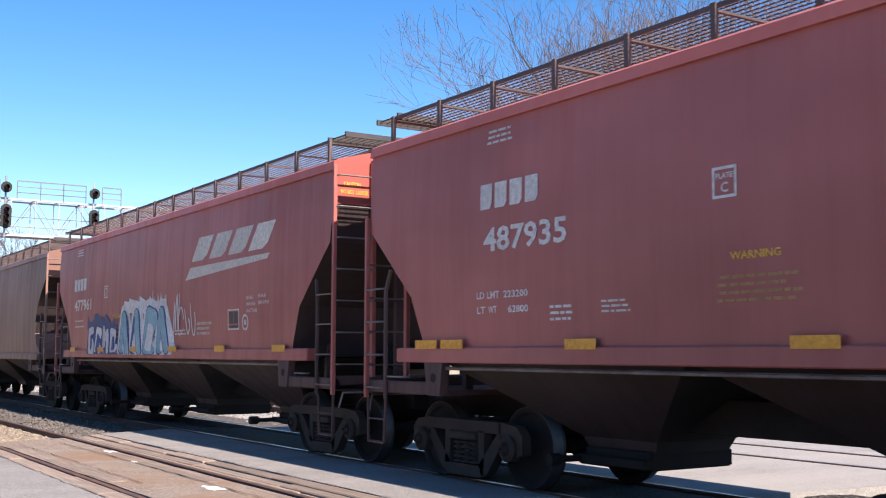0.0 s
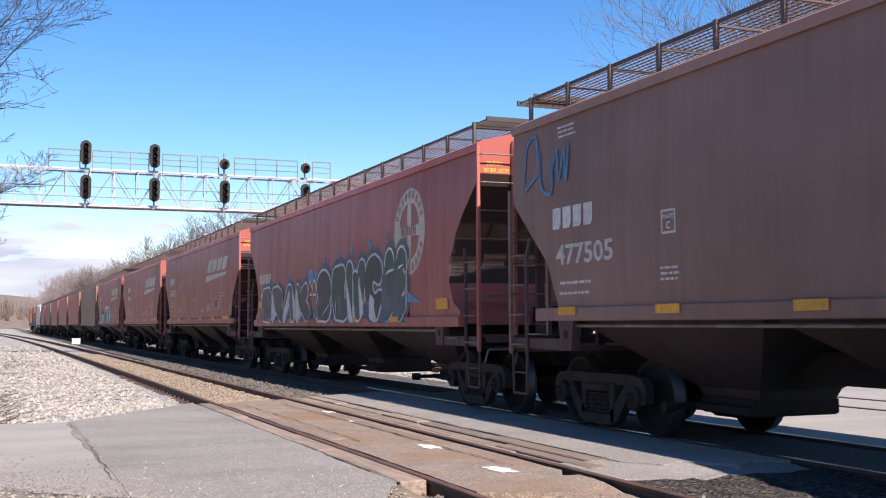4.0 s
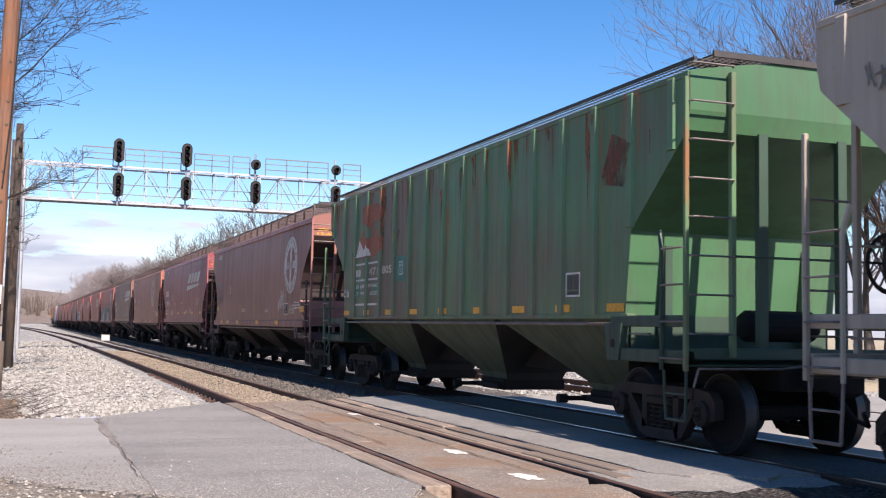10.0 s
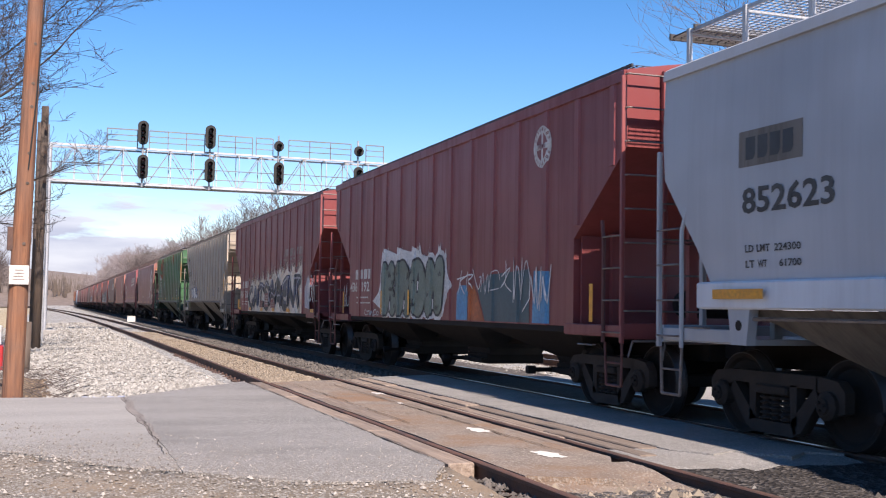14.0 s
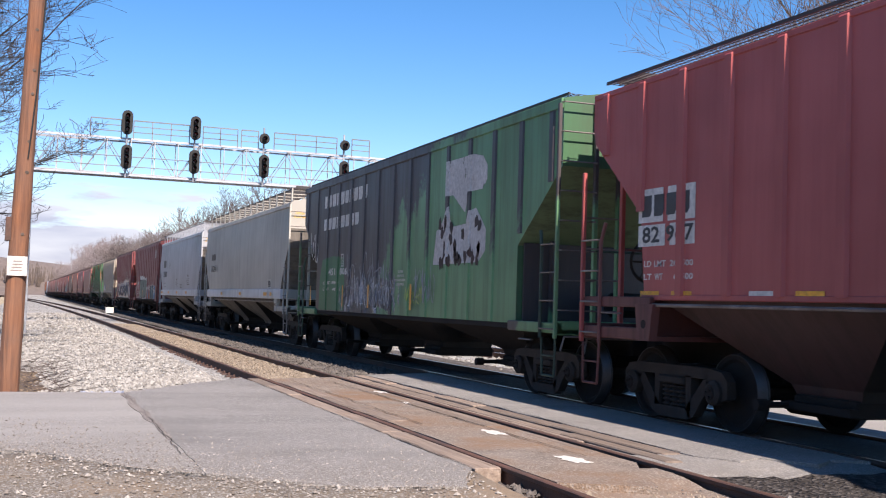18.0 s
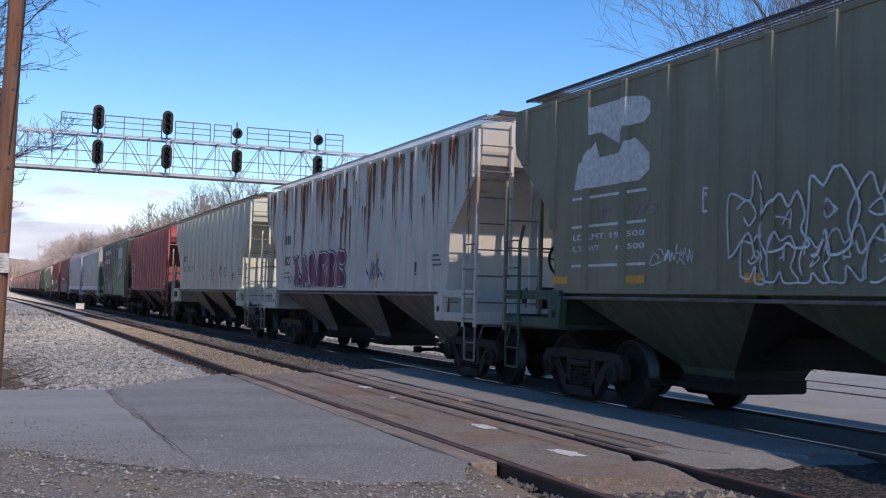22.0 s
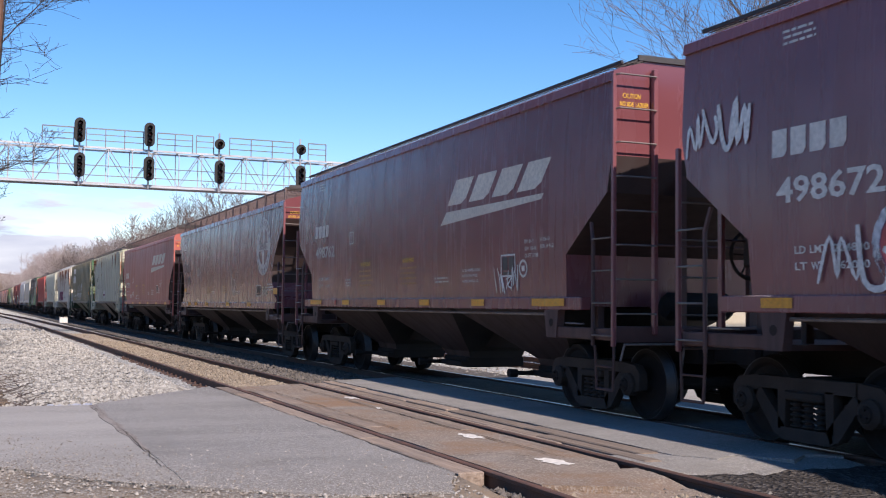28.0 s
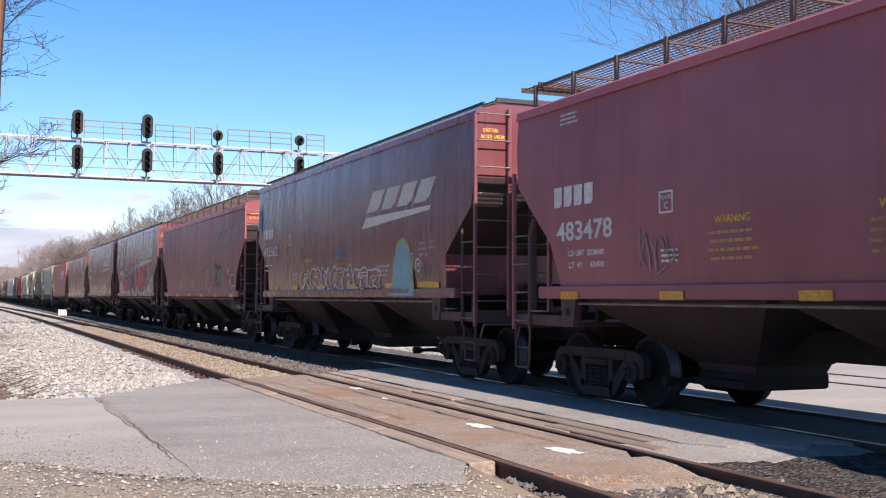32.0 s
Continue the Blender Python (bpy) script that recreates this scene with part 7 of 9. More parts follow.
def bubble(key, u0, u1, z0, z1, n, fill, line, halo=None, seed=1, fat=0.30, drips=True, fills=None, text="", edge=0.045, z2=None, glow=0.12):
    """A graffiti piece: fat letter forms with an outline and a sprayed halo; the top may climb from z1 to z2."""
    rnd = random.Random(seed)
    n = len(text) or n
    w, h = (u1 - u0) / n, z1 - z0
    r = min(w * fat * 0.5, h * 0.2)
    forms = []
    for i in range(n):
        c, top = u0 + (i + 0.5) * w, z1 + ((z2 or z1) - z1) * i / max(1, n - 1)
        lean = rnd.uniform(-0.10, 0.10) * w
        lo, hi, half = z0 + r + edge * 0.6, top - r - edge, 0.5 * w - r * 0.75
        if text:
            at = lambda p: (c + (p[0] - 0.5) * 2 * half + lean * (p[1] - 0.5), lo + (hi - lo) * p[1])
            forms.append([(at(a), at(b)) for line_ in STROKES[text[i]] for a, b in zip(line_, line_[1:])])
            continue
        pts = [(c - 0.26 * w - lean, z0 + h * rnd.uniform(0.12, 0.2)), (c - 0.24 * w + lean, top - h * rnd.uniform(0.1, 0.25)), (c + 0.22 * w + lean, top - h * rnd.uniform(0.08, 0.3)), (c + 0.26 * w - lean, z0 + h * rnd.uniform(0.10, 0.22)), (c, z0 + h * rnd.uniform(0.35, 0.6))]
        pairs = rnd.choice((((0, 1), (1, 2), (2, 4), (4, 3)), ((0, 1), (1, 4), (4, 2), (2, 3)), ((1, 2), (1, 0), (0, 3), (4, 3)), ((0, 1), (4, 3), (1, 3)), ((0, 1), (1, 2), (4, 2), (0, 3))))
        forms.append([(pts[a], pts[b]) for a, b in pairs])
    floor_z = z0 - 0.02
    keep = lambda poly: [(u, max(z, floor_z)) for u, z in poly]
    if halo:
        polys = [keep(stroke(p, q, r + edge + glow)) for f in forms for p, q in f]
        if drips:
            for _ in range(n * 7):
                f = rnd.choice(forms)
                top = max((p for s_ in f for p in s_), key=lambda p: p[1] + rnd.uniform(0, 0.2))
                u, z = top[0] + rnd.uniform(-0.4, 0.4) * w, top[1] + r
                polys.append([(u - 0.05, z - 0.05), (u + 0.06, z - 0.03), (u + rnd.uniform(-0.02, 0.04), z + edge + rnd.uniform(0.05, 0.30))])
        decal(key, "spray_halo", polys, halo, 0.003, True, step=0.00022)
    for i, f in enumerate(forms):
        if line:
            decal(key, "graffiti_outline", [keep(stroke(p, q, r + edge)) for p, q in f], line, 0.017 + 0.0004 * (i % 2), True, step=0.0003)
        if fill:
            decal(key, "graffiti_letter", [keep(stroke(p, q, r)) for p, q in f], (fills or [fill])[i % len(fills or [fill])], 0.022 + 0.0004 * (i % 2), True, step=0.0003)


def ribbon(pts, r, sub=4):
    """Edges of a brushed stroke along a smooth curve through the points."""
    line = []
    ext = [pts[0]] + list(pts) + [pts[-1]]
    for a, b, c, d in zip(ext, ext[1:], ext[2:], ext[3:]):
        for k in range(sub):
            t = k / sub
            line.append(tuple(0.5 * (2 * b[q] + (c[q] - a[q]) * t + (2 * a[q] - 5 * b[q] + 4 * c[q] - d[q]) * t * t + (3 * b[q] - a[q] - 3 * c[q] + d[q]) * t ** 3) for q in (0, 1)))
    line.append(tuple(pts[-1]))
    left, right = [], []
    for i, p in enumerate(line):
        a, b = line[max(0, i - 1)], line[min(len(line) - 1, i + 1)]
        d = math.hypot(b[0] - a[0], b[1] - a[1]) or 1.0
        nx, nz = -(b[1] - a[1]) / d, (b[0] - a[0]) / d
        w = r * (0.65 if i in (0, len(line) - 1) else 1.0)
        left.append((p[0] + nx * w, p[1] + nz * w))
        right.append((p[0] - nx * w, p[1] - nz * w))
    return left, right


def tag(key, u0, u1, z0, z1, n, material, seed=1, r=0.018, lift=0.012):
    """A quick scrawl that spells nothing: spiked zigzags, slashes, hooks and curls that overlap."""
    rnd = random.Random(seed)
    w, h = (u1 - u0) / n, z1 - z0
    for i in range(n):
        u, base, size = u0 + i * w, rnd.uniform(0.0, 0.22), rnd.uniform(0.6, 0.95)
        j = lambda a, b: (u + w * (a * 1.25 - 0.1 + rnd.uniform(-0.12, 0.12)), z0 + h * (base + size * max(-0.1, min(1.1, b + rnd.uniform(-0.12, 0.12)))))
        kind = rnd.randint(0, 4)
        if kind == 0:
            paths = [[j(q / 5, (q % 2) * rnd.uniform(0.6, 1.0)) for q in range(6)]]
        elif kind == 1:
            paths = [[j(0.2 + d, 1.0), j(0.4 + d, 0.5), j(0.5 + d, 0.0)] for d in (0.0, rnd.uniform(0.2, 0.45))]
        elif kind == 2:
            paths = [[j(0.1, 0.95), j(0.35, 0.2), j(0.7, 0.05), j(0.9, 0.4), j(0.7, 0.6)]]
        elif kind == 3:
            paths = [[j(0.0, 0.2), j(0.25, 0.8), j(0.6, 0.9), j(0.9, 0.5)], [j(0.1, 0.05), j(0.8, 0.15)]]
        else:
            paths = [[j(0.5, 1.0), j(0.45, 0.3), j(0.2, 0.0)], [j(0.1, 0.6), j(0.9, 0.75), j(0.5, 0.35), j(0.95, 0.0)]]
        thin = r * rnd.uniform(0.55, 0.95)
        for q, pts in enumerate(paths):
            decal(key, "tag_stroke", [], material, lift + 0.0012 * ((i + q) % 3), True, strip=[ribbon(pts, thin)])


PEN = {
    "J": [[(0.1, 1.0), (0.8, 0.95)], [(0.55, 1.0), (0.6, 0.3), (0.4, 0.0), (0.0, 0.1), (-0.1, 0.3)]],
    "O": [[(0.5, 1.0), (0.1, 0.7), (0.15, 0.2), (0.5, 0.0), (0.85, 0.3), (0.8, 0.8), (0.5, 1.0)]],
    "I": [[(0.5, 1.0), (0.55, 0.0)]],
    "N": [[(0.1, 0.0), (0.2, 0.95), (0.7, 0.1), (0.85, 1.05)]],
    "L": [[(0.2, 1.1), (0.3, 0.0), (0.9, 0.1)]],
    "V": [[(0.1, 1.0), (0.5, 0.0), (0.9, 1.05)]],
    "E": [[(0.9, 0.95), (0.3, 0.9), (0.2, 0.5), (0.7, 0.5)], [(0.2, 0.5), (0.2, 0.05), (0.95, 0.0)]],
    "F": [[(0.9, 1.0), (0.25, 0.95), (0.15, -0.1)], [(0.2, 0.5), (0.75, 0.55)]],
    "R": [[(0.15, -0.05), (0.25, 0.95), (0.8, 0.85), (0.7, 0.5), (0.3, 0.45), (0.95, -0.1)]],
}


def scrawl(key, text, u0, u1, z0, z1, material, r=0.012, lean=0.12):
    """A word sprayed by hand, stroke by stroke."""
    w, h = (u1 - u0) / len(text), z1 - z0
    for i, letter in enumerate(text):
        for j, path in enumerate(PEN.get(letter, [])):
            pts = [(u0 + w * (i + 0.06 + 0.86 * a) + lean * w * b, z0 + h * (b + 0.08 * math.sin(2.1 * i))) for a, b in path]
            decal(key, "tag_stroke", [], material, 0.012 + 0.0012 * ((i + j) % 3), True, strip=[ribbon(pts, r)])


def loops(key, u0, u1, z0, z1, n, material, seed=1, r=0.02):
    """Outlined round letters without filling."""
    rnd = random.Random(seed)
    w, h = (u1 - u0) / n, z1 - z0
    for i in range(n):
        c, top = u0 + (i + 0.5) * w, 1.0 - rnd.uniform(0, 0.25)
        q = lambda a, b: (c + w * (a + rnd.uniform(-0.13, 0.13)), z0 + h * top * max(0.0, b + rnd.uniform(-0.12, 0.12)))
        outer = [q(-0.45, 0.05), q(-0.52, 0.55), q(-0.28, 0.98), q(0.05, 0.80), q(0.30, 1.0), q(0.52, 0.6), q(0.38, 0.30), q(0.55, 0.05), q(0.20, 0.0), q(0.05, 0.28), q(-0.15, 0.0), q(-0.45, 0.05)]
        inner = [q(-0.12, 0.55), q(0.05, 0.70), q(0.18, 0.52), q(0.0, 0.44), q(-0.12, 0.55)]
        decal(key, "graffiti_outline", [], material, 0.010 + 0.0015 * (i % 2), True, strip=[ribbon(outer, r)])
        decal(key, "graffiti_outline", [], material, 0.010, True, strip=[ribbon(inner, r * 0.8)])


def end_notice(key, z, material=None):
    """Yellow warning on the upper end panel."""
    car, kind, half, _ = CARS[key]
    for text, x0, x1, a, b in (("CAUTION", -1.46, -1.20, z + 0.10, z + 0.165), ("NO SIDE", -1.50, -1.30, z, z + 0.06), ("LADDER", -1.27, -1.08, z, z + 0.06)):
        co, fs = glyph_mesh(text)
        me = mesh_from("lettering", [(x0 + (x1 - x0) * p, -half - 0.006, a + (b - a) * q) for p, q in co], fs)
        part("lettering", me, material or M_LETY, car, "yellow warning lettering")


def weights(key, u, z, lmt, wt, material=None, w=0.85):
    for i, (name, val) in enumerate((("LD LMT", lmt), ("LT WT", wt))):
        zz = z - i * 0.155
        if val:
            write(key, name, u, u + w * (0.46 if i == 0 else 0.40), zz, zz + 0.075, material)
            write(key, val, u + w * (0.54 if len(val) > 5 else 0.62), u + w, zz, zz + 0.075, material)


def standard(key, number, faint=False, plate=True, gap=None, u=1.3, mark_z=2.62, swooshed=8.9, yz=1.41, warn=True, panel=True):
    """The common set of stencils of a smooth brown car."""
    kind, half = CARS[key][1], CARS[key][2]
    m = M_FAINT if faint else M_WHITE
    marks(key, u, u + 1.05, mark_z, mark_z + 0.27, 4, m)
    write(key, number, u + 0.06, u + 1.45, mark_z - 0.46, mark_z - 0.20, m)
    if key not in "CXZad":
        lines(key, u + 0.12, u + 0.95, mark_z - 0.88, mark_z - 0.62, 2, m, 3)
    lines(key, u + 0.1, u + 0.6, KINDS[kind]["zt"] - 0.42, KINDS[kind]["zt"] - 0.24, 3, m, 9)
    if plate:
        boxed(key, u + 2.45, u + 2.72, mark_z - 0.24, mark_z + 0.02, m, "plate")
    if warn:
        for a in (4.6, 6.9):
            write(key, "WARNING", a, a + 0.58, 2.20, 2.285, M_FAINTY if faint else M_LETY)
            lines(key, a - 0.13, a + 0.75, 1.78, 2.15, 4, M_FAINTY, 5)
    lines(key, 3.6, 4.0, 1.80, 1.98, 3, m, 6)
    lines(key, 8.4, 9.1, 1.80, 1.92, 2, m, 7)
    if swooshed:
        swoosh(key, swooshed, m if faint else M_MARKW)
    if panel:
        boxed(key, 10.95, 11.42, 1.86, 2.19, m, M_BLACKL)
        ringed(key, 11.66, 1.97, 0.13, m)
    for text, a, b, z in (("EW 8-1", 11.72, 11.98, 2.32), ("H 15-0", 12.18, 12.45, 2.33), ("EXW 10-8", 11.72, 12.06, 2.22), ("EXW H 9-2", 12.18, 12.56, 2.23), ("CU FT 5188", 11.72, 12.12, 2.12)):
        write(key, text, a, b, z, z + 0.055, m)
    for i, text in enumerate(("CLOSE HOPPER SLIDES", "AND ROOF HATCHES", "BEFORE MOVING CAR")):
        write(key, text, 9.55, 9.55 + 0.036 * len(text), 1.97 - 0.085 * i, 2.015 - 0.085 * i, m)
    n = int((2 * half - 2.6) / 2.15)
    strips(key, [1.35 + i * (2 * half - 3.2) / n for i in range(n + 1)] if not gap else [gap[0] + gap[1] * i for i in range(4)], yz - 0.005, yz + 0.095)
    end_notice(key, KINDS[kind]["zt"] - 0.48)


standard("B", "477961", u=1.5, mark_z=2.9, swooshed=8.97, yz=1.52)
bubble("B", 2.8, 5.0, 1.48, 2.05, 4, M_SPRAYW, None, M_SPRAYNAVY, 4, 0.30, glow=0.08)
bubble("B", 5.2, 8.3, 1.48, 2.30, 4, M_SPRAYCY, M_SPRAYNAVY, M_SPRAYW, 6, 0.55, edge=0.03, glow=0.14)
tag("B", 8.4, 9.5, 1.7, 2.4, 4, M_SPRAYW, 2, 0.02)
# first car that passes close
standard("C", "487935", plate=False, gap=(3.87, 2.65), u=2.44, mark_z=3.02, swooshed=9.16, yz=1.54, warn=False)
weights("C", 2.36, 2.07, "223200", "62800", w=0.9)
boxed("C", 5.76, 6.02, 2.75, 3.01, M_WHITE, "plate")
write("C", "WARNING", 5.93, 6.44, 2.245, 2.31, M_LETY)
lines("C", 5.77, 6.63, 1.89, 2.14, 4, M_FAINTY, 1)
lines("C", 4.35, 4.75, 1.86, 2.0, 3, M_WHITE, 2)
strips("C", [(1.16, 1.62), (1.70, 2.14), (12.46, 12.95), (12.99, 13.45)], 1.545, 1.645, lift=0.030)
standard("D", "487873", u=1.5, mark_z=2.9, swooshed=9.3, yz=1.52)
strips("D", [(12.46, 12.95), (12.99, 13.45)], 1.525, 1.625, lift=0.030)
for key, num, s in (("E", "475424", 11.9), ):
    marks(key, 1.33, 2.67, 2.41, 2.66, 4, M_CREAM)
    write(key, num, 1.41, 2.74, 1.99, 2.20, M_WHITE)
    bubble(key, 1.5, 6.3, 1.40, 2.34, 4, M_SPRAYTAUPE, M_SPRAYW, M_SPRAYHAZE, 11, 0.38, drips=False, text="ERAK", edge=0.05, glow=0.10)
    bubble(key, 6.9, 12.6, 1.40, 2.56, 5, M_SPRAYDK, M_SPRAYW, M_SPRAYHAZE, 15, 0.50, drips=False, fills=[M_SPRAYCHAR, M_SPRAYDK, M_SPRAYDK, M_SPRAYCHAR, M_SPRAYDK], text="2EWCH", edge=0.05, glow=0.12, z2=2.75)
    for u, z in ((2.0, 2.42), (2.6, 2.45), (3.3, 2.46), (4.4, 2.48), (7.6, 2.75), (8.6, 2.80), (9.5, 2.85), (10.6, 2.92), (11.7, 2.98)):
        decal(key, "spray_burst", [[(u + (0.10 + 0.03 * math.sin(3 * j + u)) * math.cos(0.7 * j), z - 0.03 + 0.10 * math.sin(0.7 * j)) for j in range(9)]], M_SPRAYMIST, 0.0075)
    decal(key, "spray_cloud", [[(6.0, 1.5), (6.8, 1.5), (7.0, 2.1), (6.9, 2.5), (6.4, 2.6), (5.9, 2.4), (5.8, 1.9)]], M_SPRAYMIST, 0.0028, label="blue sprayed cloud between the words")
    tag(key, 5.6, 6.9, 1.9, 2.35, 4, M_SPRAYW, 3, 0.03, 0.014)
    decal(key, "spray_point", [[(11.6, 1.75), (13.25, 1.72), (12.3, 2.05), (11.4, 2.3)]], M_SPRAYBLUE, 0.009)
    emblem(key, 12.75, 2.95, 0.75, M_CREAM, M_BROWN)
    boxed(key, 4.28, 4.51, 2.03, 2.26, M_WHITE, "plate")
    boxed(key, 12.0, 12.5, 1.75, 2.05, M_WHITE, M_BLACKL)
    strips(key, [(13.93, 14.43)], 1.59, 1.77, lift=0.014)
    strips(key, [(1.17, 1.69)], 1.79, 1.96, lift=0.016)
    strips(key, [2.2, 4.6, 7.0, 9.6, 11.8], 1.39, 1.49)
    end_notice(key, 3.62)
standard("F", "477505", u=1.2, mark_z=2.55, swooshed=9.3, yz=1.47, warn=False)
tag("F", 0.4, 1.6, 3.0, 3.8, 3, M_SPRAYBLUE, 6, 0.03)


def badge_car(key, number, cream, band, warn=True, badge=12.96):
    m = M_CREAM if cream else M_WHITE
    marks(key, 1.15, 2.4, 2.56, 2.83, 4, M_FAINT if not cream else M_CREAM)
    write(key, number, 1.25, 2.5, 2.11, 2.40, M_FAINT if not cream else M_CREAM)
    lines(key, 1.3, 2.2, 1.72, 1.98, 2, M_FAINT, 2)
    lines(key, 1.2, 1.8, 3.68, 3.84, 3, M_WHITE, 4)
    boxed(key, 3.74, 4.02, 2.39, 2.65, M_WHITE, "plate")
    emblem(key, badge, 2.96, 0.76, m, band)
    boxed(key, 12.16, 12.72, 1.64, 1.95, M_WHITE, M_BLACKL)
    ringed(key, 12.98, 1.78, 0.13, M_CREAM)
    ringed(key, 13.28, 1.78, 0.13, M_CREAM)
    lines(key, 13.4, 14.1, 1.77, 1.99, 3, M_WHITE, 5)
    lines(key, 6.0, 6.6, 1.75, 1.86, 2, M_WHITE, 6)
    lines(key, 9.6, 10.2, 1.72, 1.82, 2, M_WHITE, 7)
    for a in (5.4, 7.8):
        lines(key, a, a + 0.8, 1.76, 2.0, 4, M_FAINTY, 8)
    strips(key, [(14.05, 14.5)], 1.69, 1.85, lift=0.012)
    strips(key, [(1.2, 1.6)], 1.85, 1.97, lift=0.012)
    strips(key, [2.2, 3.4, 5.2, 8.5, 11.26], 1.37, 1.48)
    end_notice(key, 3.62)


badge_car("H", "480167", True, M_BROWN2, badge=11.84)
standard("I", "489748", u=1.42, mark_z=2.62, swooshed=8.71, yz=1.745, panel=False)
badge_car("J", "472378", False, M_DUSTY)
tag("J", 11.5, 12.5, 1.74, 2.36, 3, M_SPRAYW, 7, 0.025)
badge_car("Y", "474180", False, M_PLUM)
tag("Y", 9.0, 9.6, 1.64, 2.46, 1, M_SPRAYW, 17, 0.03)


def block_logo(key, u0, u1, z0, z1, material, worn=None):
    """Large two-storey block mark with a stepped bite out of it."""
    w, h = u1 - u0, z1 - z0
    p = lambda a, b: (u0 + a * w, z0 + b * h)
    upper = [p(0.22, 0.66), p(0.93, 0.66), p(1.0, 0.74), p(1.0, 0.87), p(0.92, 0.96), p(0.76, 1.0), p(0.22, 1.0)]
    lower = [p(0.0, 0.0), p(0.88, 0.0), p(1.0, 0.10), p(1.0, 0.29), p(0.93, 0.38), p(0.06, 0.34)]
    teeth = [[p(0.38, 0.66), p(0.62, 0.47), p(0.68, 0.66)], [p(0.10, 0.342), p(0.36, 0.353), p(0.30, 0.56)], [p(0.66, 0.367), p(0.93, 0.38), p(0.82, 0.50), p(0.70, 0.48)]]
    decal(key, "block_logo", [upper, lower] + teeth, material, 0.006, True)
    if worn:
        decal(key, "rust_patch", [[p(0.6, 0.95), p(0.9, 0.9), p(0.95, 0.5), p(0.75, 0.2), p(0.5, 0.1), p(0.65, 0.55)]], worn, 0.008, True)


def rust_runs(key, n, seed, longest, share=0.3):
    """Runs of rust down the side from the eave and from seams: bunches of narrow tapering streaks, thickest beside the ribs."""
    rnd = random.Random(seed)
    kind, half = CARS[key][1], CARS[key][2]
    k = KINDS[kind]
    step = (2 * half - 0.7) / (k["ribs"] - 1)
    dark, pale = [], []
    for _ in range(n):
        by_rib = rnd.random() < 0.45
        u = 0.35 + step * rnd.randint(0, k["ribs"] - 1) + rnd.choice((-0.12, 0.13)) if by_rib else rnd.uniform(0.3, 2 * half - 0.3)
        top = k["zt"] - 0.06 - (0 if rnd.random() < 0.75 else rnd.uniform(0.1, 1.3))
        for _ in range(rnd.randint(2, 5)):
            a, w, ln = u + rnd.uniform(-0.12, 0.12), rnd.uniform(0.010, 0.040), longest * rnd.uniform(0.15, 1.0) ** 1.6 * (1.4 if by_rib else 1.0)
            z = top - rnd.uniform(0, 0.08)
            low = max(k["zs"] + 0.06, z - ln)
            (dark if rnd.random() > share else pale).append([(a - w, z), (a - w * 0.8, (z + low) / 2), (a, low), (a + w * 0.7, (z + low) / 2), (a + w, z)])
    for polys, mt in ((dark, M_RUSTRUN), (pale, M_OCHRERUN)):
        if polys:
            decal(key, "rust_run", polys, mt, 0.0035, True, step=0.00002)


block_logo("K", 2.2, 4.05, 2.82, 3.9, M_RUSTLOGO)
decal("K", "worn_logo_corner", [[(2.2, 2.84), (3.3, 2.84), (3.0, 3.08), (2.75, 2.98), (2.45, 3.2)]], M_WHITE, 0.009, True, "bare white corner of the logo")
write_bays("K", ["471", "805"], 2.7, 2.42, 2.58, M_CREAM)
marks("K", 2.2, 2.6, 2.42, 2.57, 2, M_WHITE)
strips("K", [(2.15, 4.0)], 2.32, 2.36, M_WHITE, lift=0.006)
strips("K", [(2.15, 4.0)], 2.66, 2.70, M_WHITE, lift=0.006)
strips("K", [(2.15, 3.98)], 1.80, 1.845, M_WHITE, lift=0.006)
decal("K", "paint_patch", [rect(2.1, 2.55, 1.98, 2.27), rect(3.45, 4.0, 2.0, 2.27)], M_TEAL, 0.004)
weights("K", 2.15, 2.17, "199800", "63200", w=1.8)
decal("K", "paint_patch", [rect(4.95, 5.5, 2.24, 2.72)], M_TEAL, 0.004)
boxed("K", 5.12, 5.36, 2.36, 2.62, M_WHITE, "plate")
boxed("K", 12.1, 12.5, 1.80, 2.12, M_WHITE, M_BLACKL)
tag("K", 1.35, 1.75, 1.98, 2.25, 3, M_SPRAYW, 4, 0.014)
strips("K", [1.33, 2.82, 4.32, 5.8, 7.3, 8.9, 10.4, 11.8, 13.2], 1.6, 1.7, width=0.42, lift=0.008)
decal("K", "rust_patch", [[(13.0, 3.2), (13.6, 3.1), (13.8, 3.6), (13.3, 3.8)]], M_RUSTPATCH, 0.004, True)

for key, num, mz, nz, u in (("L", "82 4 00", 2.73, 2.28, 1.3), ("S", "82 30 77", 2.59, 2.18, 1.97), ("T", "822 904", 2.71, 2.16, 1.95), ("W", "82 88 49", 2.72, 2.26, 1.6)):
    marks(key, u, u + 1.06, mz, mz + 0.24, 4, M_BLACKL)
    write_bays(key, num.split(), u - 0.1, nz, nz + 0.24, M_BLACKL)
    lines(key, u - 0.1, u + 1.1, nz - 0.36, nz - 0.14, 2, M_BLACKL, 3)
    boxed(key, 11.6, 12.05, 1.78, 2.10, M_WHITE, M_BLACKL)
    lines(key, 6.3, 6.9, 1.85, 2.02, 3, M_UGREY, 3)
    lines(key, 12.7, 13.2, 1.95, 2.2, 3, M_UGREY, 5)
bubble("L", 2.62, 4.85, 1.66, 2.12, 4, M_SPRAYW, M_SPRAYNAVY, None, 5, 0.3)
tag("L", 0.6, 1.4, 3.45, 3.75, 5, M_UGREY, 9, 0.016)
tag("L", 9.6, 10.6, 1.66, 2.0, 3, M_SPRAYNAVY, 3, 0.016)
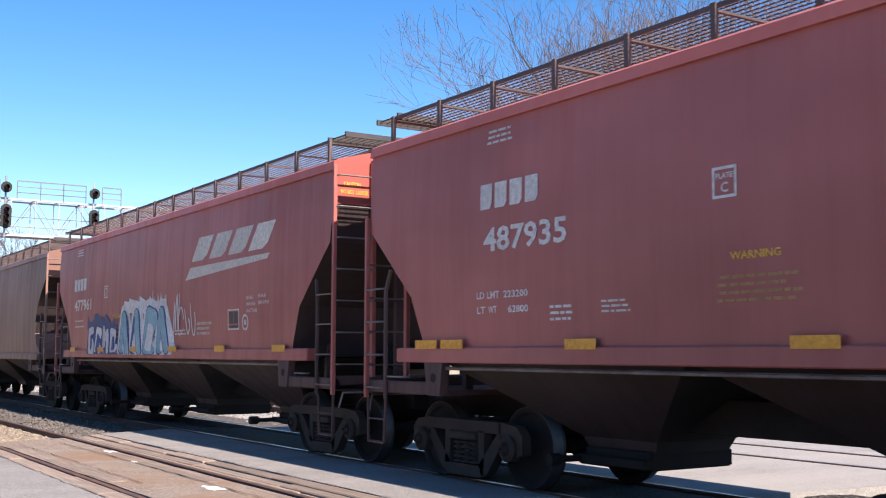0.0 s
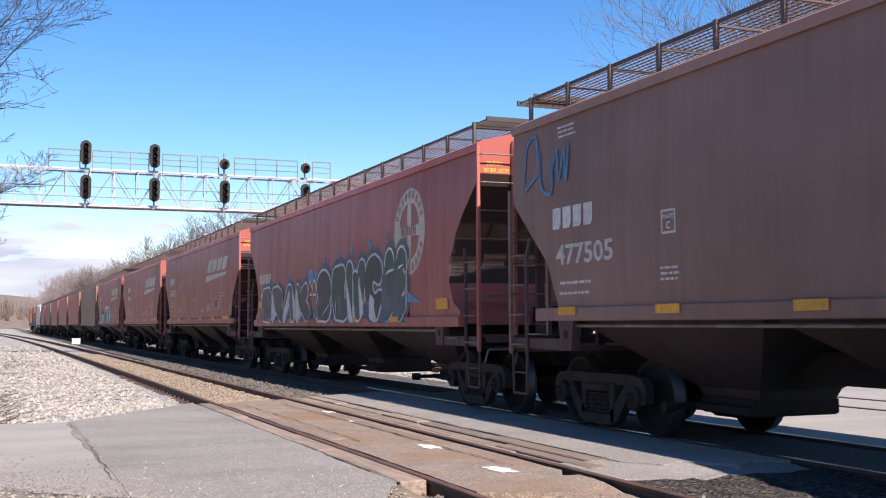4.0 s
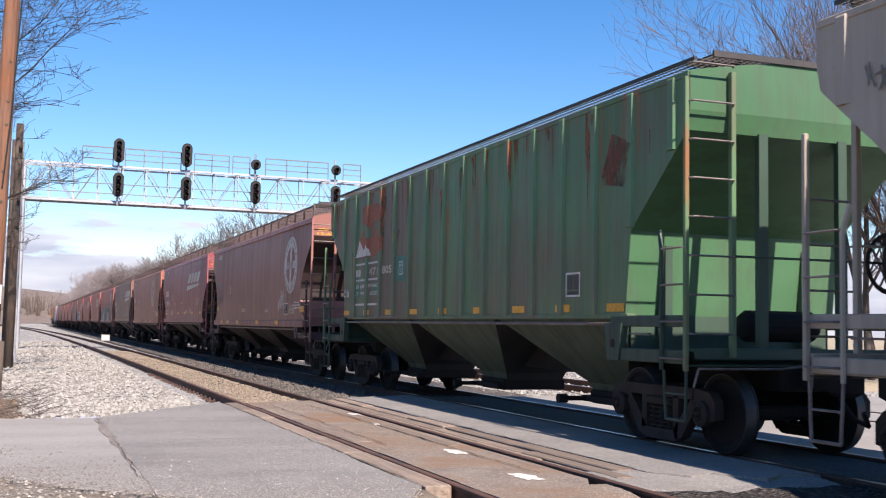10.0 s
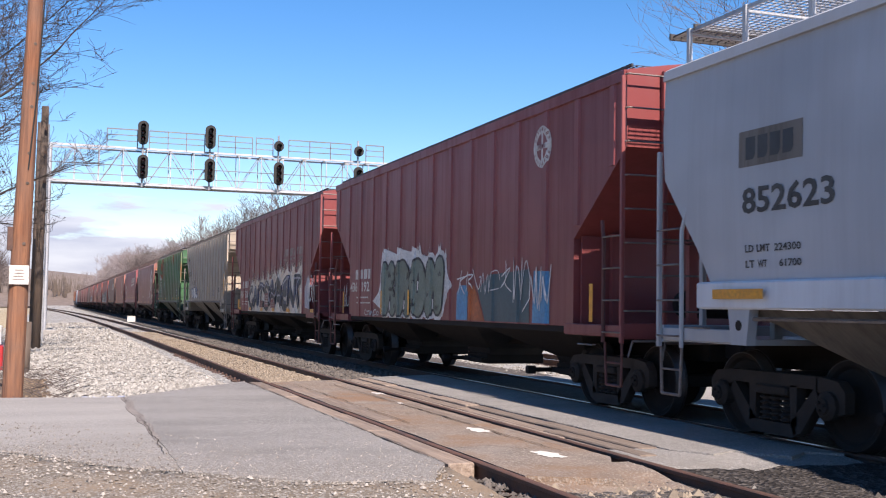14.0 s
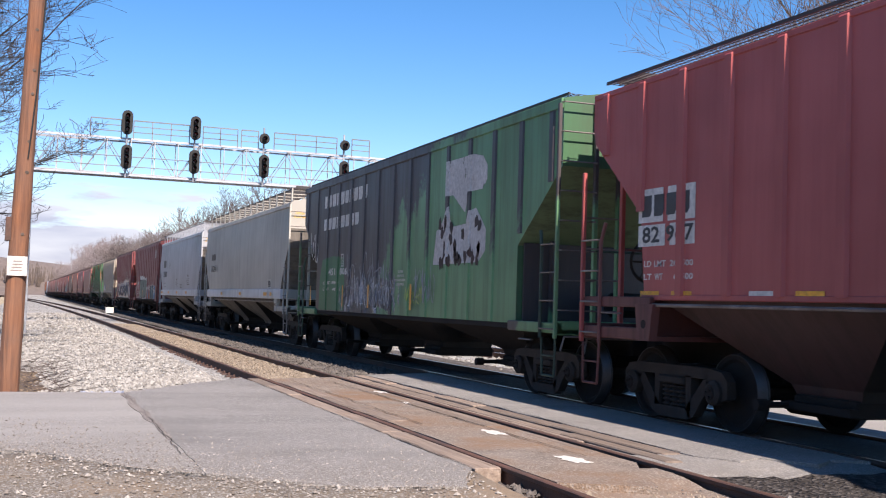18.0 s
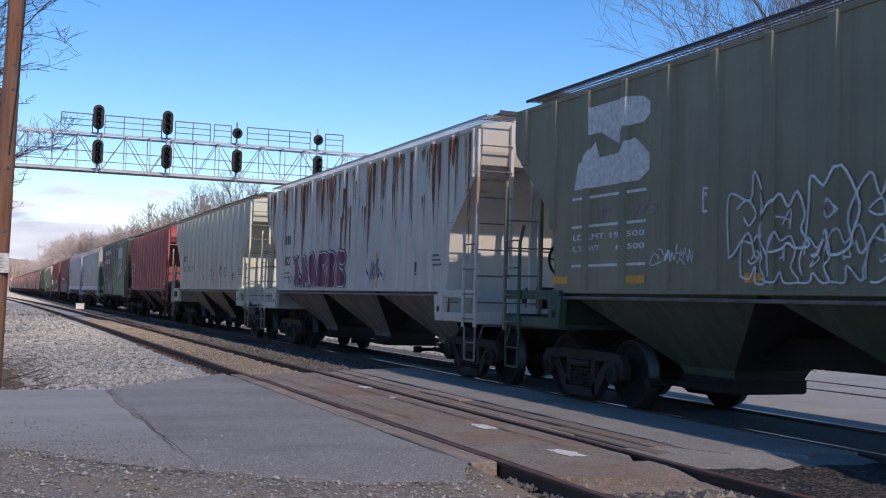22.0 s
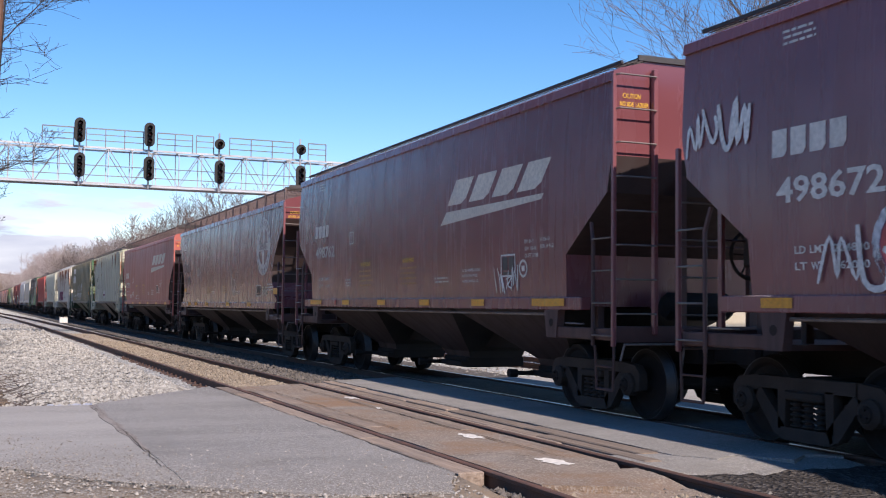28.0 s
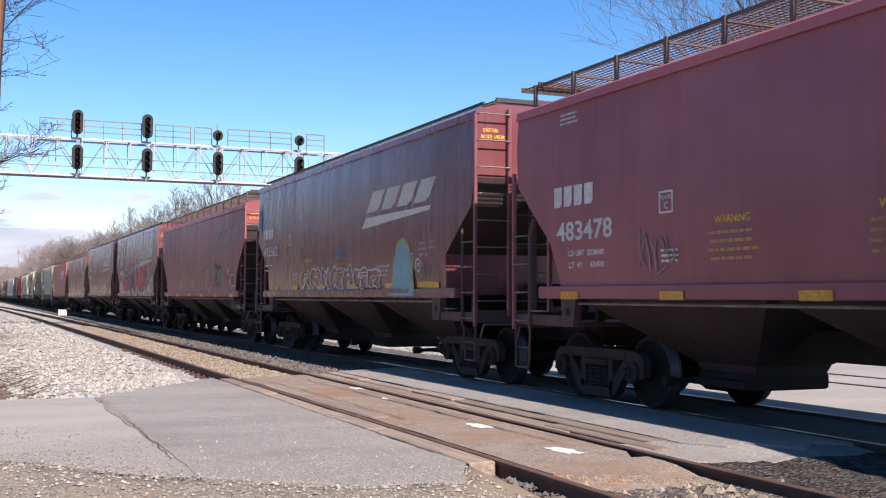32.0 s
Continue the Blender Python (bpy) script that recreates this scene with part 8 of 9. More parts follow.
strips("L", [(5.6, 5.7), (8.4, 8.5), (10.6, 10.7)], 1.72, 2.15, lift=0.006)
strips("L", [(13.12, 13.24)], 1.72, 2.6, lift=0.006)
strips("S", [(2.6, 2.68), (6.3, 6.39), (9.06, 9.17), (11.36, 11.48)], 1.65, 2.12, lift=0.008)
strips("S", [(13.52, 13.64)], 1.65, 2.57, lift=0.006)
scrawl("S", "JOIN", 8.12, 8.72, 1.92, 2.2, M_SPRAYB, 0.012)
scrawl("S", "O", 8.30, 8.42, 2.30, 2.46, M_SPRAYB, 0.012)
scrawl("S", "V", 8.2, 8.75, 1.90, 1.70, M_SPRAYB, 0.012)
scrawl("S", "LIVE", 9.55, 10.15, 2.06, 2.34, M_SPRAYB, 0.012)
scrawl("S", "FREE", 10.35, 11.05, 1.98, 2.24, M_SPRAYB, 0.012)
bubble("T", 3.3, 7.7, 1.60, 2.42, 6, M_SPRAYMAG, M_SPRAYW, M_SPRAYB, 29, 0.36, drips=False, edge=0.035, glow=0.03)
tag("T", 2.6, 3.3, 1.66, 1.9, 4, M_SPRAYB, 8, 0.014)
tag("T", 9.2, 10.3, 1.70, 2.16, 5, M_SPRAYNAVY, 12, 0.013)
strips("T", [(0.5, 0.58), (9.7, 9.8)], 1.60, 2.3, lift=0.006)
rnd = random.Random(44)
blots = []
for _ in range(75):
    u, fall = rnd.uniform(0.15, 2.5) * rnd.uniform(0.5, 1.0), rnd.random() ** 1.8
    z, r = 4.12 - fall * max(0.15, 1.15 - 0.4 * u), rnd.uniform(0.05, 0.17) * (1.15 - 0.7 * fall)
    turn = rnd.uniform(0, 6.28)
    blots.append([(max(0.08, u + r * rnd.uniform(0.6, 1.2) * math.cos(turn + k * 0.785)), min(4.14, z + r * rnd.uniform(0.7, 1.7) * math.sin(turn + k * 0.785))) for k in range(8)])
decal("W", "rust_patch", blots, M_RUSTSOFT, 0.004, True, "rust spreading from the roof corner", step=0.00002)
for i, top in enumerate((2.9, 3.3, 2.5, 3.9, 2.2, 3.5, 2.8)):
    u = 0.35 + (2 * CARS["W"][2] - 0.7) / 16 * (i + 0.0) + 0.10
    decal("W", "rust_run", [[(u, 1.58), (u + 0.05, 1.58), (u + 0.03, top), (u + 0.005, top + 0.2)]], M_RUSTPATCH, 0.005, False)
decal("W", "spray_patch", [rect(6.4, 7.2, 1.75, 2.12)], M_SPRAYW, 0.004, True)
tag("W", 6.5, 7.1, 1.8, 2.05, 4, M_SPRAYMAG, 4, 0.014)
strips("W", [(0.95, 1.08), (13.2, 13.3)], 1.6, 2.5, lift=0.006)

rust_runs("T", 95, 5, 1.5)
rust_runs("W", 34, 8, 1.2, 0.88)
rust_runs("K", 30, 3, 0.9, 0.1)

# deep-sided red cars
marks("M", 9.5, 12.3, 2.82, 3.05, 4, M_FAINT, 0.7)
for i in range(4):
    strips("M", [(9.45 + i * 0.72, 9.95 + i * 0.72)], 2.70 + 0.005 * i, 2.76 + 0.005 * i, M_FAINT, lift=0.006)
marks("M", 1.98, 3.33, 1.96, 2.2, 4, M_WHITE)
write_bays("M", ["436", "306"], 1.8, 1.60, 1.86, M_WHITE)
lines("M", 1.9, 3.25, 1.33, 1.52, 2, M_WHITE, 2)
FORMS = [
    [[(0.05, 0.0), (0.18, 0.6), (0.45, 1.0), (0.75, 0.72), (0.85, 0.0)], [(0.2, 0.35), (0.55, 0.45), (0.82, 0.32)]],
    [[(0.9, 0.85), (0.5, 1.0), (0.15, 0.8), (0.4, 0.5), (0.8, 0.35), (0.6, 0.05), (0.1, 0.1)]],
    [[(0.9, 0.8), (0.5, 1.0), (0.1, 0.6), (0.2, 0.15), (0.6, 0.0), (0.85, 0.25), (0.55, 0.4)]],
    [[(0.0, 0.82), (0.4, 1.0), (1.0, 0.9)], [(0.62, 0.95), (0.42, 0.5), (0.55, 0.0)]],
    [[(0.1, 0.0), (0.15, 0.95), (0.5, 0.4), (0.85, 0.05), (0.9, 1.0)]],
    [[(0.95, 0.95), (0.3, 0.9), (0.1, 0.4), (0.3, 0.05), (0.9, 0.1)], [(0.2, 0.5), (0.75, 0.58)]],
]


def wild_piece(key, u0, u1, z0, tops, n, r, seed, order):
    """Interlocked brushed forms that spell nothing, two inks deep with pale streaks, on a cream ground whose upper edge licks up like flames."""
    rnd = random.Random(seed)
    crest = lambda u: tops[0] + (tops[1] - tops[0]) * (u - u0) / (u1 - u0)
    w = (u1 - u0) / n
    ground, fringe = [], []
    u, last = u0 - 0.12, z0 + 0.35
    while u < u1:
        d = rnd.uniform(0.07, 0.13)
        top = crest(u) + 0.07 + 0.10 * math.sin(u * 6.2 / w) + rnd.uniform(-0.06, 0.06)
        ground.append([(u, z0 - 0.02), (u + d, z0 - 0.02), (u + d, top), (u, last)])
        if rnd.random() < 0.45:
            ground.append([(u, last), (u + d, top), (u + d * rnd.uniform(0.2, 1.0), max(top, last) + rnd.uniform(0.05, 0.28))])
        for _ in range(2):
            cu, cz, q = u + rnd.uniform(-0.05, 0.1), top + rnd.uniform(-0.05, 0.22), rnd.uniform(0.05, 0.13)
            fringe.append([(cu + q * math.cos(k * 0.9) * rnd.uniform(0.7, 1.1), cz + q * math.sin(k * 0.9) * rnd.uniform(0.8, 1.5)) for k in range(7)])
        u, last = u + d, top
    decal(key, "spray_fringe", fringe, M_SPRAYFRINGE, 0.003, True, step=0.00002)
    decal(key, "spray_halo", ground, M_SPRAYCREAM, 0.006 + 0.001 * (seed % 2), True)
    for i in range(n):
        a, h = u0 + i * w, crest(u0 + (i + 0.5) * w) - z0 - 2 * r
        put = lambda x, z: (a + w * (-0.04 + 1.08 * x), z0 + r + h * z)
        for j, line in enumerate(FORMS[order[i % len(order)]]):
            pts = [put(x + rnd.uniform(-0.13, 0.13), min(1.0, max(0.0, z + rnd.uniform(-0.12, 0.12)))) for x, z in line]
            lift = 0.012 + 0.006 * (i % 2) + 0.002 * j
            decal(key, "graffiti_letter", [], M_SPRAYINK if (i + j) % 3 else M_SPRAYCHAR, lift, True, strip=[ribbon(pts, r)])
            low = [(p, q - 0.25 * r) for p, q in pts if q < z0 + 0.62 * (h + 2 * r)]
            if len(low) > 1:
                decal(key, "graffiti_shade", [], M_SPRAYB, lift + 0.011, True, strip=[ribbon(low, r * 0.62)])
            if len(pts) > 2:
                shine = [(p + 0.25 * r, q + 0.30 * r) for p, q in pts[:3]]
                decal(key, "graffiti_streak", [], M_SPRAYPALE, lift + 0.016, True, strip=[ribbon(shine, r * 0.16)])


wild_piece("M", 3.5, 8.2, 1.15, (2.04, 2.22), 5, 0.125, 33, (2, 4, 3, 1, 0))
wild_piece("M", 8.3, 12.1, 1.15, (2.28, 2.36), 4, 0.165, 38, (0, 5, 4, 3))
for patch in (rect(5.72, 6.40, 1.27, 1.50), rect(6.62, 7.33, 1.29, 1.74), rect(7.68, 8.38, 1.27, 1.53)):
    decal("M", "placard", [patch], M_BOXRED, 0.046, False, "patch of bare red paint left round the stencils")
for i, text in enumerate(("CAUTION", "OPEN HATCH", "BEFORE UNLOADING", "COMPARTMENT")):
    write("M", text, 6.98 - 0.026 * len(text) - 0.02, 6.98 + 0.026 * len(text) - 0.02, 1.63 - 0.085 * i, 1.68 - 0.085 * i, M_WHITE, 0.050)
for u in (5.78, 7.74):
    for z in (1.40, 1.33):
        decal("M", "stencil_bar", [rect(u, u + 0.54, z, z + 0.03)], M_FAINT, 0.050, False)
decal("M", "spray_patch", [[(12.55, 1.3), (13.2, 1.25), (13.3, 1.9), (12.9, 2.2), (12.5, 1.8)]], M_SPRAYPALE, 0.006, True, "pale lilac sprayed patch")
tag("M", 12.6, 13.9, 1.3, 2.1, 4, M_SPRAYW, 12, 0.03)
strips("M", [1.5, 3.6, 5.9, 7.9, 10.2, 13.4], 1.16, 1.26, width=0.4, lift=0.046)
marks("N", 2.0, 3.43, 1.98, 2.20, 4, M_WHITE)
write_bays("N", ["436", "192"], 1.8, 1.69, 1.92, M_WHITE)
lines("N", 2.1, 3.4, 1.38, 1.62, 2, M_WHITE, 2)
decal("N", "spray_halo", [[(3.47, 1.48), (4.1, 1.30), (4.4, 1.2), (4.4, 2.3), (4.1, 1.95), (3.9, 1.65)]], M_SPRAYW, 0.005, True)
bubble("N", 4.2, 8.1, 1.15, 2.34, 4, M_SPRAYGRN, M_SPRAYB, M_SPRAYW, 41, 0.62, text="KRON", edge=0.05, glow=0.09)
decal("N", "spray_halo", [[(8.0, 1.2), (8.3, 1.55), (8.55, 1.75), (8.35, 2.0), (8.0, 2.2)]], M_SPRAYW, 0.005, True)
decal("N", "spray_block", [[(8.78, 1.15), (9.38, 1.15), (9.40, 1.62), (9.32, 1.74), (8.95, 1.75), (8.80, 1.62)]], M_SPRAYBLUE, 0.005, True)
decal("N", "spray_block", [[(9.42, 1.15), (10.1, 1.15), (9.75, 1.62), (9.6, 1.74), (9.42, 1.72)]], M_SPRAYORG, 0.005, True)
decal("N", "spray_block", [[(10.13, 1.15), (11.9, 1.15), (11.9, 1.95), (10.3, 1.9), (9.80, 1.66)]], M_SPRAYTEAL, 0.005, True)
decal("N", "spray_block", [[(12.0, 1.15), (12.6, 1.15), (12.6, 1.9), (12.05, 1.92)]], M_SPRAYBLUE, 0.005, True)
rnd = random.Random(77)
for i in range(24):
    u, z = rnd.uniform(4.4, 7.9), rnd.uniform(1.3, 2.2)
    decal("N", "graffiti_squiggle", [], M_SPRAYB, 0.027, True, strip=[ribbon([(u, z + 0.04), (u + 0.05, z - 0.03), (u + 0.10, z + 0.04), (u + 0.15, z - 0.03), (u + 0.19, z + 0.03)], 0.010)])
for u, z in ((4.75, 1.35), (5.75, 1.38), (6.6, 1.75), (7.5, 1.4)):
    decal("N", "graffiti_shade", [[(u, z - 0.12), (u + 0.10, z - 0.12), (u + 0.16, z + 0.18), (u + 0.10, z + 0.30), (u + 0.02, z + 0.15)]], M_SPRAYB, 0.0262, True)
    decal("N", "graffiti_shine", [[(u + 0.04, z - 0.08), (u + 0.10, z - 0.06), (u + 0.12, z + 0.10), (u + 0.06, z + 0.12)]], M_SPRAYW, 0.0285, True)
tag("N", 8.8, 11.2, 1.6, 2.1, 6, M_SPRAYW, 14, 0.015)
tag("N", 11.3, 12.6, 1.3, 2.3, 4, M_SPRAYW, 15, 0.018)
tag("N", 2.85, 4.0, 1.15, 1.33, 6, M_SPRAYW, 16, 0.016)
tag("N", 1.0, 1.5, 1.3, 1.9, 3, M_SPRAYW, 18, 0.018)
emblem("N", 12.31, 3.73, 0.31, M_WHITE, M_BOXRED)
strips("N", [(4.2, 4.3), (6.1, 6.2), (1.0, 1.08), (13.9, 14.0)], 1.2, 1.7, lift=0.045)
decal("M", "owner_dot", [rect(0.9, 1.3, 1.2, 1.55)], M_YELLOW, 0.006)

# smooth grey cars
decal("O", "paint_patch", [rect(1.50, 2.52, 2.83, 3.20)], M_UGREY, 0.004)
marks("O", 1.62, 2.42, 2.90, 3.13, 4, M_BLACKL)
write("O", "852623", 1.56, 2.97, 2.35, 2.62, M_BLACKL)
weights("O", 1.6, 1.96, "224300", "61700", M_BLACKL, 0.88)
write("O", "WARNING", 10.4, 11.0, 2.26, 2.35, M_UGREY)
write("O", "WARNING", 6.6, 7.05, 2.14, 2.20, M_UGREY)
lines("O", 10.3, 11.2, 1.86, 2.2, 4, M_UGREY, 8)
lines("O", 6.5, 7.2, 1.82, 2.08, 4, M_UGREY, 9)
boxed("O", 3.95, 4.25, 2.72, 3.0, M_UGREY, "plate")
lines("O", 8.0, 8.8, 1.75, 1.95, 3, M_UGREY, 3)
strips("O", [(1.14, 2.01), (4.2, 4.7), (7.4, 7.9), (10.6, 11.1)], 1.49, 1.59, lift=0.075)
marks("P", 1.5, 2.5, 2.8, 3.05, 4, M_UGREY)
write("P", "852411", 1.5, 2.9, 2.35, 2.6, M_UGREY)
boxed("P", 12.3, 12.72, 1.70, 1.96, M_WHITE, M_BLACKL)
strips("P", [(12.1, 12.6), (8.0, 8.4), (4.3, 4.7), (13.0, 13.3)], 1.47, 1.57, lift=0.075)
end_notice("O", 3.7), end_notice("P", 3.7)

# green car with the blackened half
marks("Q", 2.07, 5.8, 3.70, 4.0, 10, M_WHITE)
marks("Q", 2.05, 5.2, 3.14, 3.42, 8, M_WHITE)
write_bays("Q", ["451", "806"], 2.0, 2.0, 2.17, M_WHITE)
decal("Q", "paint_patch", [[(1.75, 1.15), (4.05, 1.15), (4.1, 1.8), (4.0, 2.42), (3.0, 2.47), (2.0, 2.4), (1.8, 1.9)]], M_GREENPATCH, 0.003, True)
weights("Q", 2.15, 1.78, "195900", "64000", w=1.4)
boxed("Q", 3.75, 3.98, 2.2, 2.5, M_WHITE, "plate")
block_logo("Q", 10.05, 12.5, 2.1, 3.95, M_LOGOWORN)
for i in range(26):
    u, z = random.Random(i).uniform(10.15, 12.3), 2.12 + 0.75 * random.Random(i + 90).random() ** 1.6
    blot = [(u + (0.05 + 0.06 * random.Random(i * 7 + j).random()) * math.cos(j * 0.785), z + (0.06 + 0.10 * random.Random(i * 9 + j).random()) * math.sin(j * 0.785)) for j in range(8)]
    decal("Q", "peeled_spot", [blot], M_PEELED, 0.010, True)
tag("Q", 4.7, 7.6, 1.25, 1.85, 14, M_SPRAYGREY, 21, 0.018)
tag("Q", 4.8, 7.5, 1.30, 1.72, 9, M_SPRAYHAZE, 25, 0.03, 0.008)
decal("Q", "spray_halo", [[(4.8, 1.25), (5.6, 1.2), (6.6, 1.3), (7.5, 1.2), (7.6, 1.8), (6.9, 1.9), (5.5, 1.85)]], M_UGREY, 0.004, True)
tag("Q", 8.6, 9.6, 1.35, 1.75, 4, M_SPRAYLIME, 22, 0.02)
tag("Q", 0.8, 1.6, 2.3, 3.3, 3, M_SPRAYW, 27, 0.02)
for i, text in enumerate(("CAUTION", "OPEN HATCH", "BEFORE UNLOADING", "COMPARTMENTS")):
    write("Q", text, 8.2 - 0.021 * len(text), 8.2 + 0.021 * len(text), 1.98 - 0.085 * i, 2.035 - 0.085 * i)
rnd = random.Random(31)
for i in range(9):
    u, z = 4.0 + 0.48 * i, rnd.uniform(1.35, 1.8)
    ring = [(u + rnd.uniform(0.3, 0.5) * math.cos(j * 0.63), max(1.14, z + rnd.uniform(0.35, 0.75) * math.sin(j * 0.63))) for j in range(10)]
    decal("Q", "spray_splatter", [ring], M_SPRAYSPLAT, 0.0045 + 0.0004 * (i % 3), True)
tag("Q", 4.3, 7.9, 1.5, 2.5, 11, M_SPRAYGREY, 33, 0.016)
tag("Q", 4.4, 7.6, 1.2, 2.0, 12, M_SPRAYW, 36, 0.012)
tag("Q", 9.0, 10.2, 1.3, 2.2, 5, M_SPRAYGREY, 37, 0.014)
strips("Q", [(4.05, 4.14), (6.1, 6.2), (8.9, 9.0), (1.0, 1.08)], 1.25, 1.75, lift=0.045)

# red ribbed car
decal("R", "paint_patch", [rect(1.2, 1.75, 2.45, 2.86), rect(1.85, 2.42, 2.45, 2.86), rect(1.2, 1.8, 2.16, 2.42), rect(1.9, 2.42, 2.16, 2.42)], M_WHITE, 0.005)
marks("R", 1.28, 2.36, 2.52, 2.78, 4, M_BLACKL)
write("R", "82 967", 1.3, 2.4, 2.2, 2.40, M_BLACKL, 0.009)
weights("R", 1.35, 1.91, "205500", "62500", w=1.05)
boxed("R", 12.54, 12.94, 2.12, 2.40, M_WHITE, M_BLACKL)
strips("R", [1.28, 1.96, 4.17, 6.1, 8.2, 10.3, 12.5], 1.52, 1.62, width=0.42, lift=0.008)
strips("R", [(3.43, 3.85)], 1.52, 1.62, M_WHITE, lift=0.008)
strips("R", [(13.21, 13.62)], 1.69, 1.80, lift=0.008)

# olive car with the outlined piece
block_logo("U", 1.85, 3.68, 2.9, 3.97, M_WHITE)
for z in (2.76, 2.38, 1.86):
    strips("U", [(1.81, 3.62)], z, z + 0.035, M_WHITE, lift=0.006)
write_bays("U", ["47", "975"], 2.4, 2.47, 2.62, M_FAINT)
weights("U", 1.85, 2.22, "199500", "63500", w=1.75)
boxed("U", 4.75, 5.0, 2.42, 2.70, M_WHITE, "plate")
loops("U", 5.2, 8.9, 1.9, 2.75, 6, M_SPRAYW, 3, 0.014)
loops("U", 5.4, 8.6, 1.64, 2.15, 7, M_SPRAYW, 13, 0.011)
tag("U", 3.75, 4.6, 1.85, 2.1, 5, M_SPRAYW, 31, 0.012)
boxed("U", 12.0, 12.45, 1.8, 2.12, M_WHITE, M_BLACKL)
strips("U", [1.3, 3.2, 5.5, 8.0, 10.4, 11.9], 1.64, 1.74, width=0.42, lift=0.008)
strips("U", [(13.38, 13.76)], 1.96, 2.16, lift=0.008)

standard("X", "472993", u=1.18, mark_z=2.64, swooshed=9.3, yz=1.39)
weights("X", 1.4, 1.96, "224500", "61600", w=1.0)
tag("X", 2.55, 4.0, 1.65, 1.98, 5, M_SPRAYW, 41, 0.02)
tag("X", 4.4, 5.6, 1.6, 1.82, 3, M_SPRAYW, 42, 0.02)
standard("Z", "498762", u=1.42, mark_z=2.92, swooshed=8.68, yz=1.44)
weights("Z", 1.7, 1.96, "224700", "61300", w=0.8)
strips("Z", [(1.2, 2.05), (12.0, 12.9)], 1.44, 1.54, lift=0.030)
strips("Z", [(3.0, 3.12)], 1.44, 1.54, M_REDTAPE, lift=0.030)
tag("Z", 10.7, 11.5, 1.62, 2.05, 4, M_SPRAYW, 43, 0.02)
standard("a", "498672", u=1.5, mark_z=2.9, swooshed=8.55, yz=1.44)
tag("a", 0.15, 1.15, 3.05, 3.7, 4, M_SPRAYW, 44, 0.035)
bubble("a", 2.9, 5.5, 1.62, 2.34, 3, M_SPRAYRED, M_SPRAYMAG, M_SPRAYHALO, 51, 0.46, text="ORO", edge=0.02, glow=0.10)
bubble("a", 5.6, 10.6, 1.60, 2.58, 4, M_SPRAYRED, M_SPRAYB, M_SPRAYHALO, 52, 0.50, text="AMEN", fills=[M_SPRAYNAVY, M_SPRAYRED, M_SPRAYRED, M_SPRAYRED], edge=0.035, z2=2.86, glow=0.13)
tag("a", 2.2, 3.0, 1.62, 2.35, 2, M_SPRAYW, 45, 0.035, 0.027)
loops("a", 11.4, 12.6, 1.62, 2.3, 3, M_SPRAYW, 5, 0.025)
weights("a", 1.8, 1.95, "224800", "62000", w=0.95)
standard("b", "481561", True, u=1.2, mark_z=2.55, swooshed=9.8, yz=1.39)
for u, z, hi, sd in ((10.0, 1.70, 2.45, 61), (10.25, 1.78, 2.5, 71), (10.75, 1.72, 2.40, 72), (11.2, 1.85, 2.45, 73)):
    tag("b", u, u + 0.62, z, hi, 3, M_SPRAYW, sd, 0.010, 0.012 + 0.003 * (sd % 3))
decal("b", "spray_halo", [[(10.05, 1.72), (11.2, 1.7), (11.6, 2.1), (11.3, 2.45), (10.4, 2.5)]], M_SPRAYHAZED, 0.004)
decal("b", "graffiti_bar", [rect(10.15, 11.3, 1.66, 1.70)], M_FAINT, 0.009)
tag("b", 3.9, 4.7, 1.62, 2.05, 3, M_SPRAYW, 62, 0.009)
tag("b", 5.2, 6.3, 1.66, 2.30, 4, M_SPRAYW, 74, 0.009)
tag("b", 6.4, 7.0, 1.66, 2.05, 3, M_SPRAYW, 75, 0.014)
for q, rad in enumerate((0.44, 0.33, 0.22)):
    decal("b", "spray_arc", [], M_SPRAYW, 0.012, strip=[ribbon([(9.38 + 0.92 * rad * math.cos(math.radians(a)), 1.74 + 1.15 * rad * math.sin(math.radians(a))) for a in range(195, 20, -15)], 0.018)])
decal("b", "spray_arc", [], M_SPRAYW, 0.012, strip=[ribbon([(9.35, 1.72), (9.45, 1.60), (9.62, 1.56), (9.78, 1.64)], 0.016)])
ringed("b", 12.42, 2.16, 0.11, M_WHITE)
ringed("b", 12.58, 1.83, 0.085, M_WHITE)
boxed("b", 12.78, 13.24, 1.70, 2.06, M_WHITE, M_BLACKL)
tag("b", 0.2, 0.7, 3.1, 3.8, 3, M_SPRAYW, 64, 0.02)
standard("c", "495362", u=0.66, mark_z=2.90, swooshed=8.67, yz=1.57)
strips("c", [(1.26, 2.11), (11.6, 12.4)], 1.575, 1.675, lift=0.012)
loops("c", 4.3, 9.7, 1.58, 2.1, 7, M_SPRAYW, 7, 0.017)
tag("c", 6.9, 7.6, 2.15, 2.45, 3, M_SPRAYBLUE, 65, 0.022)
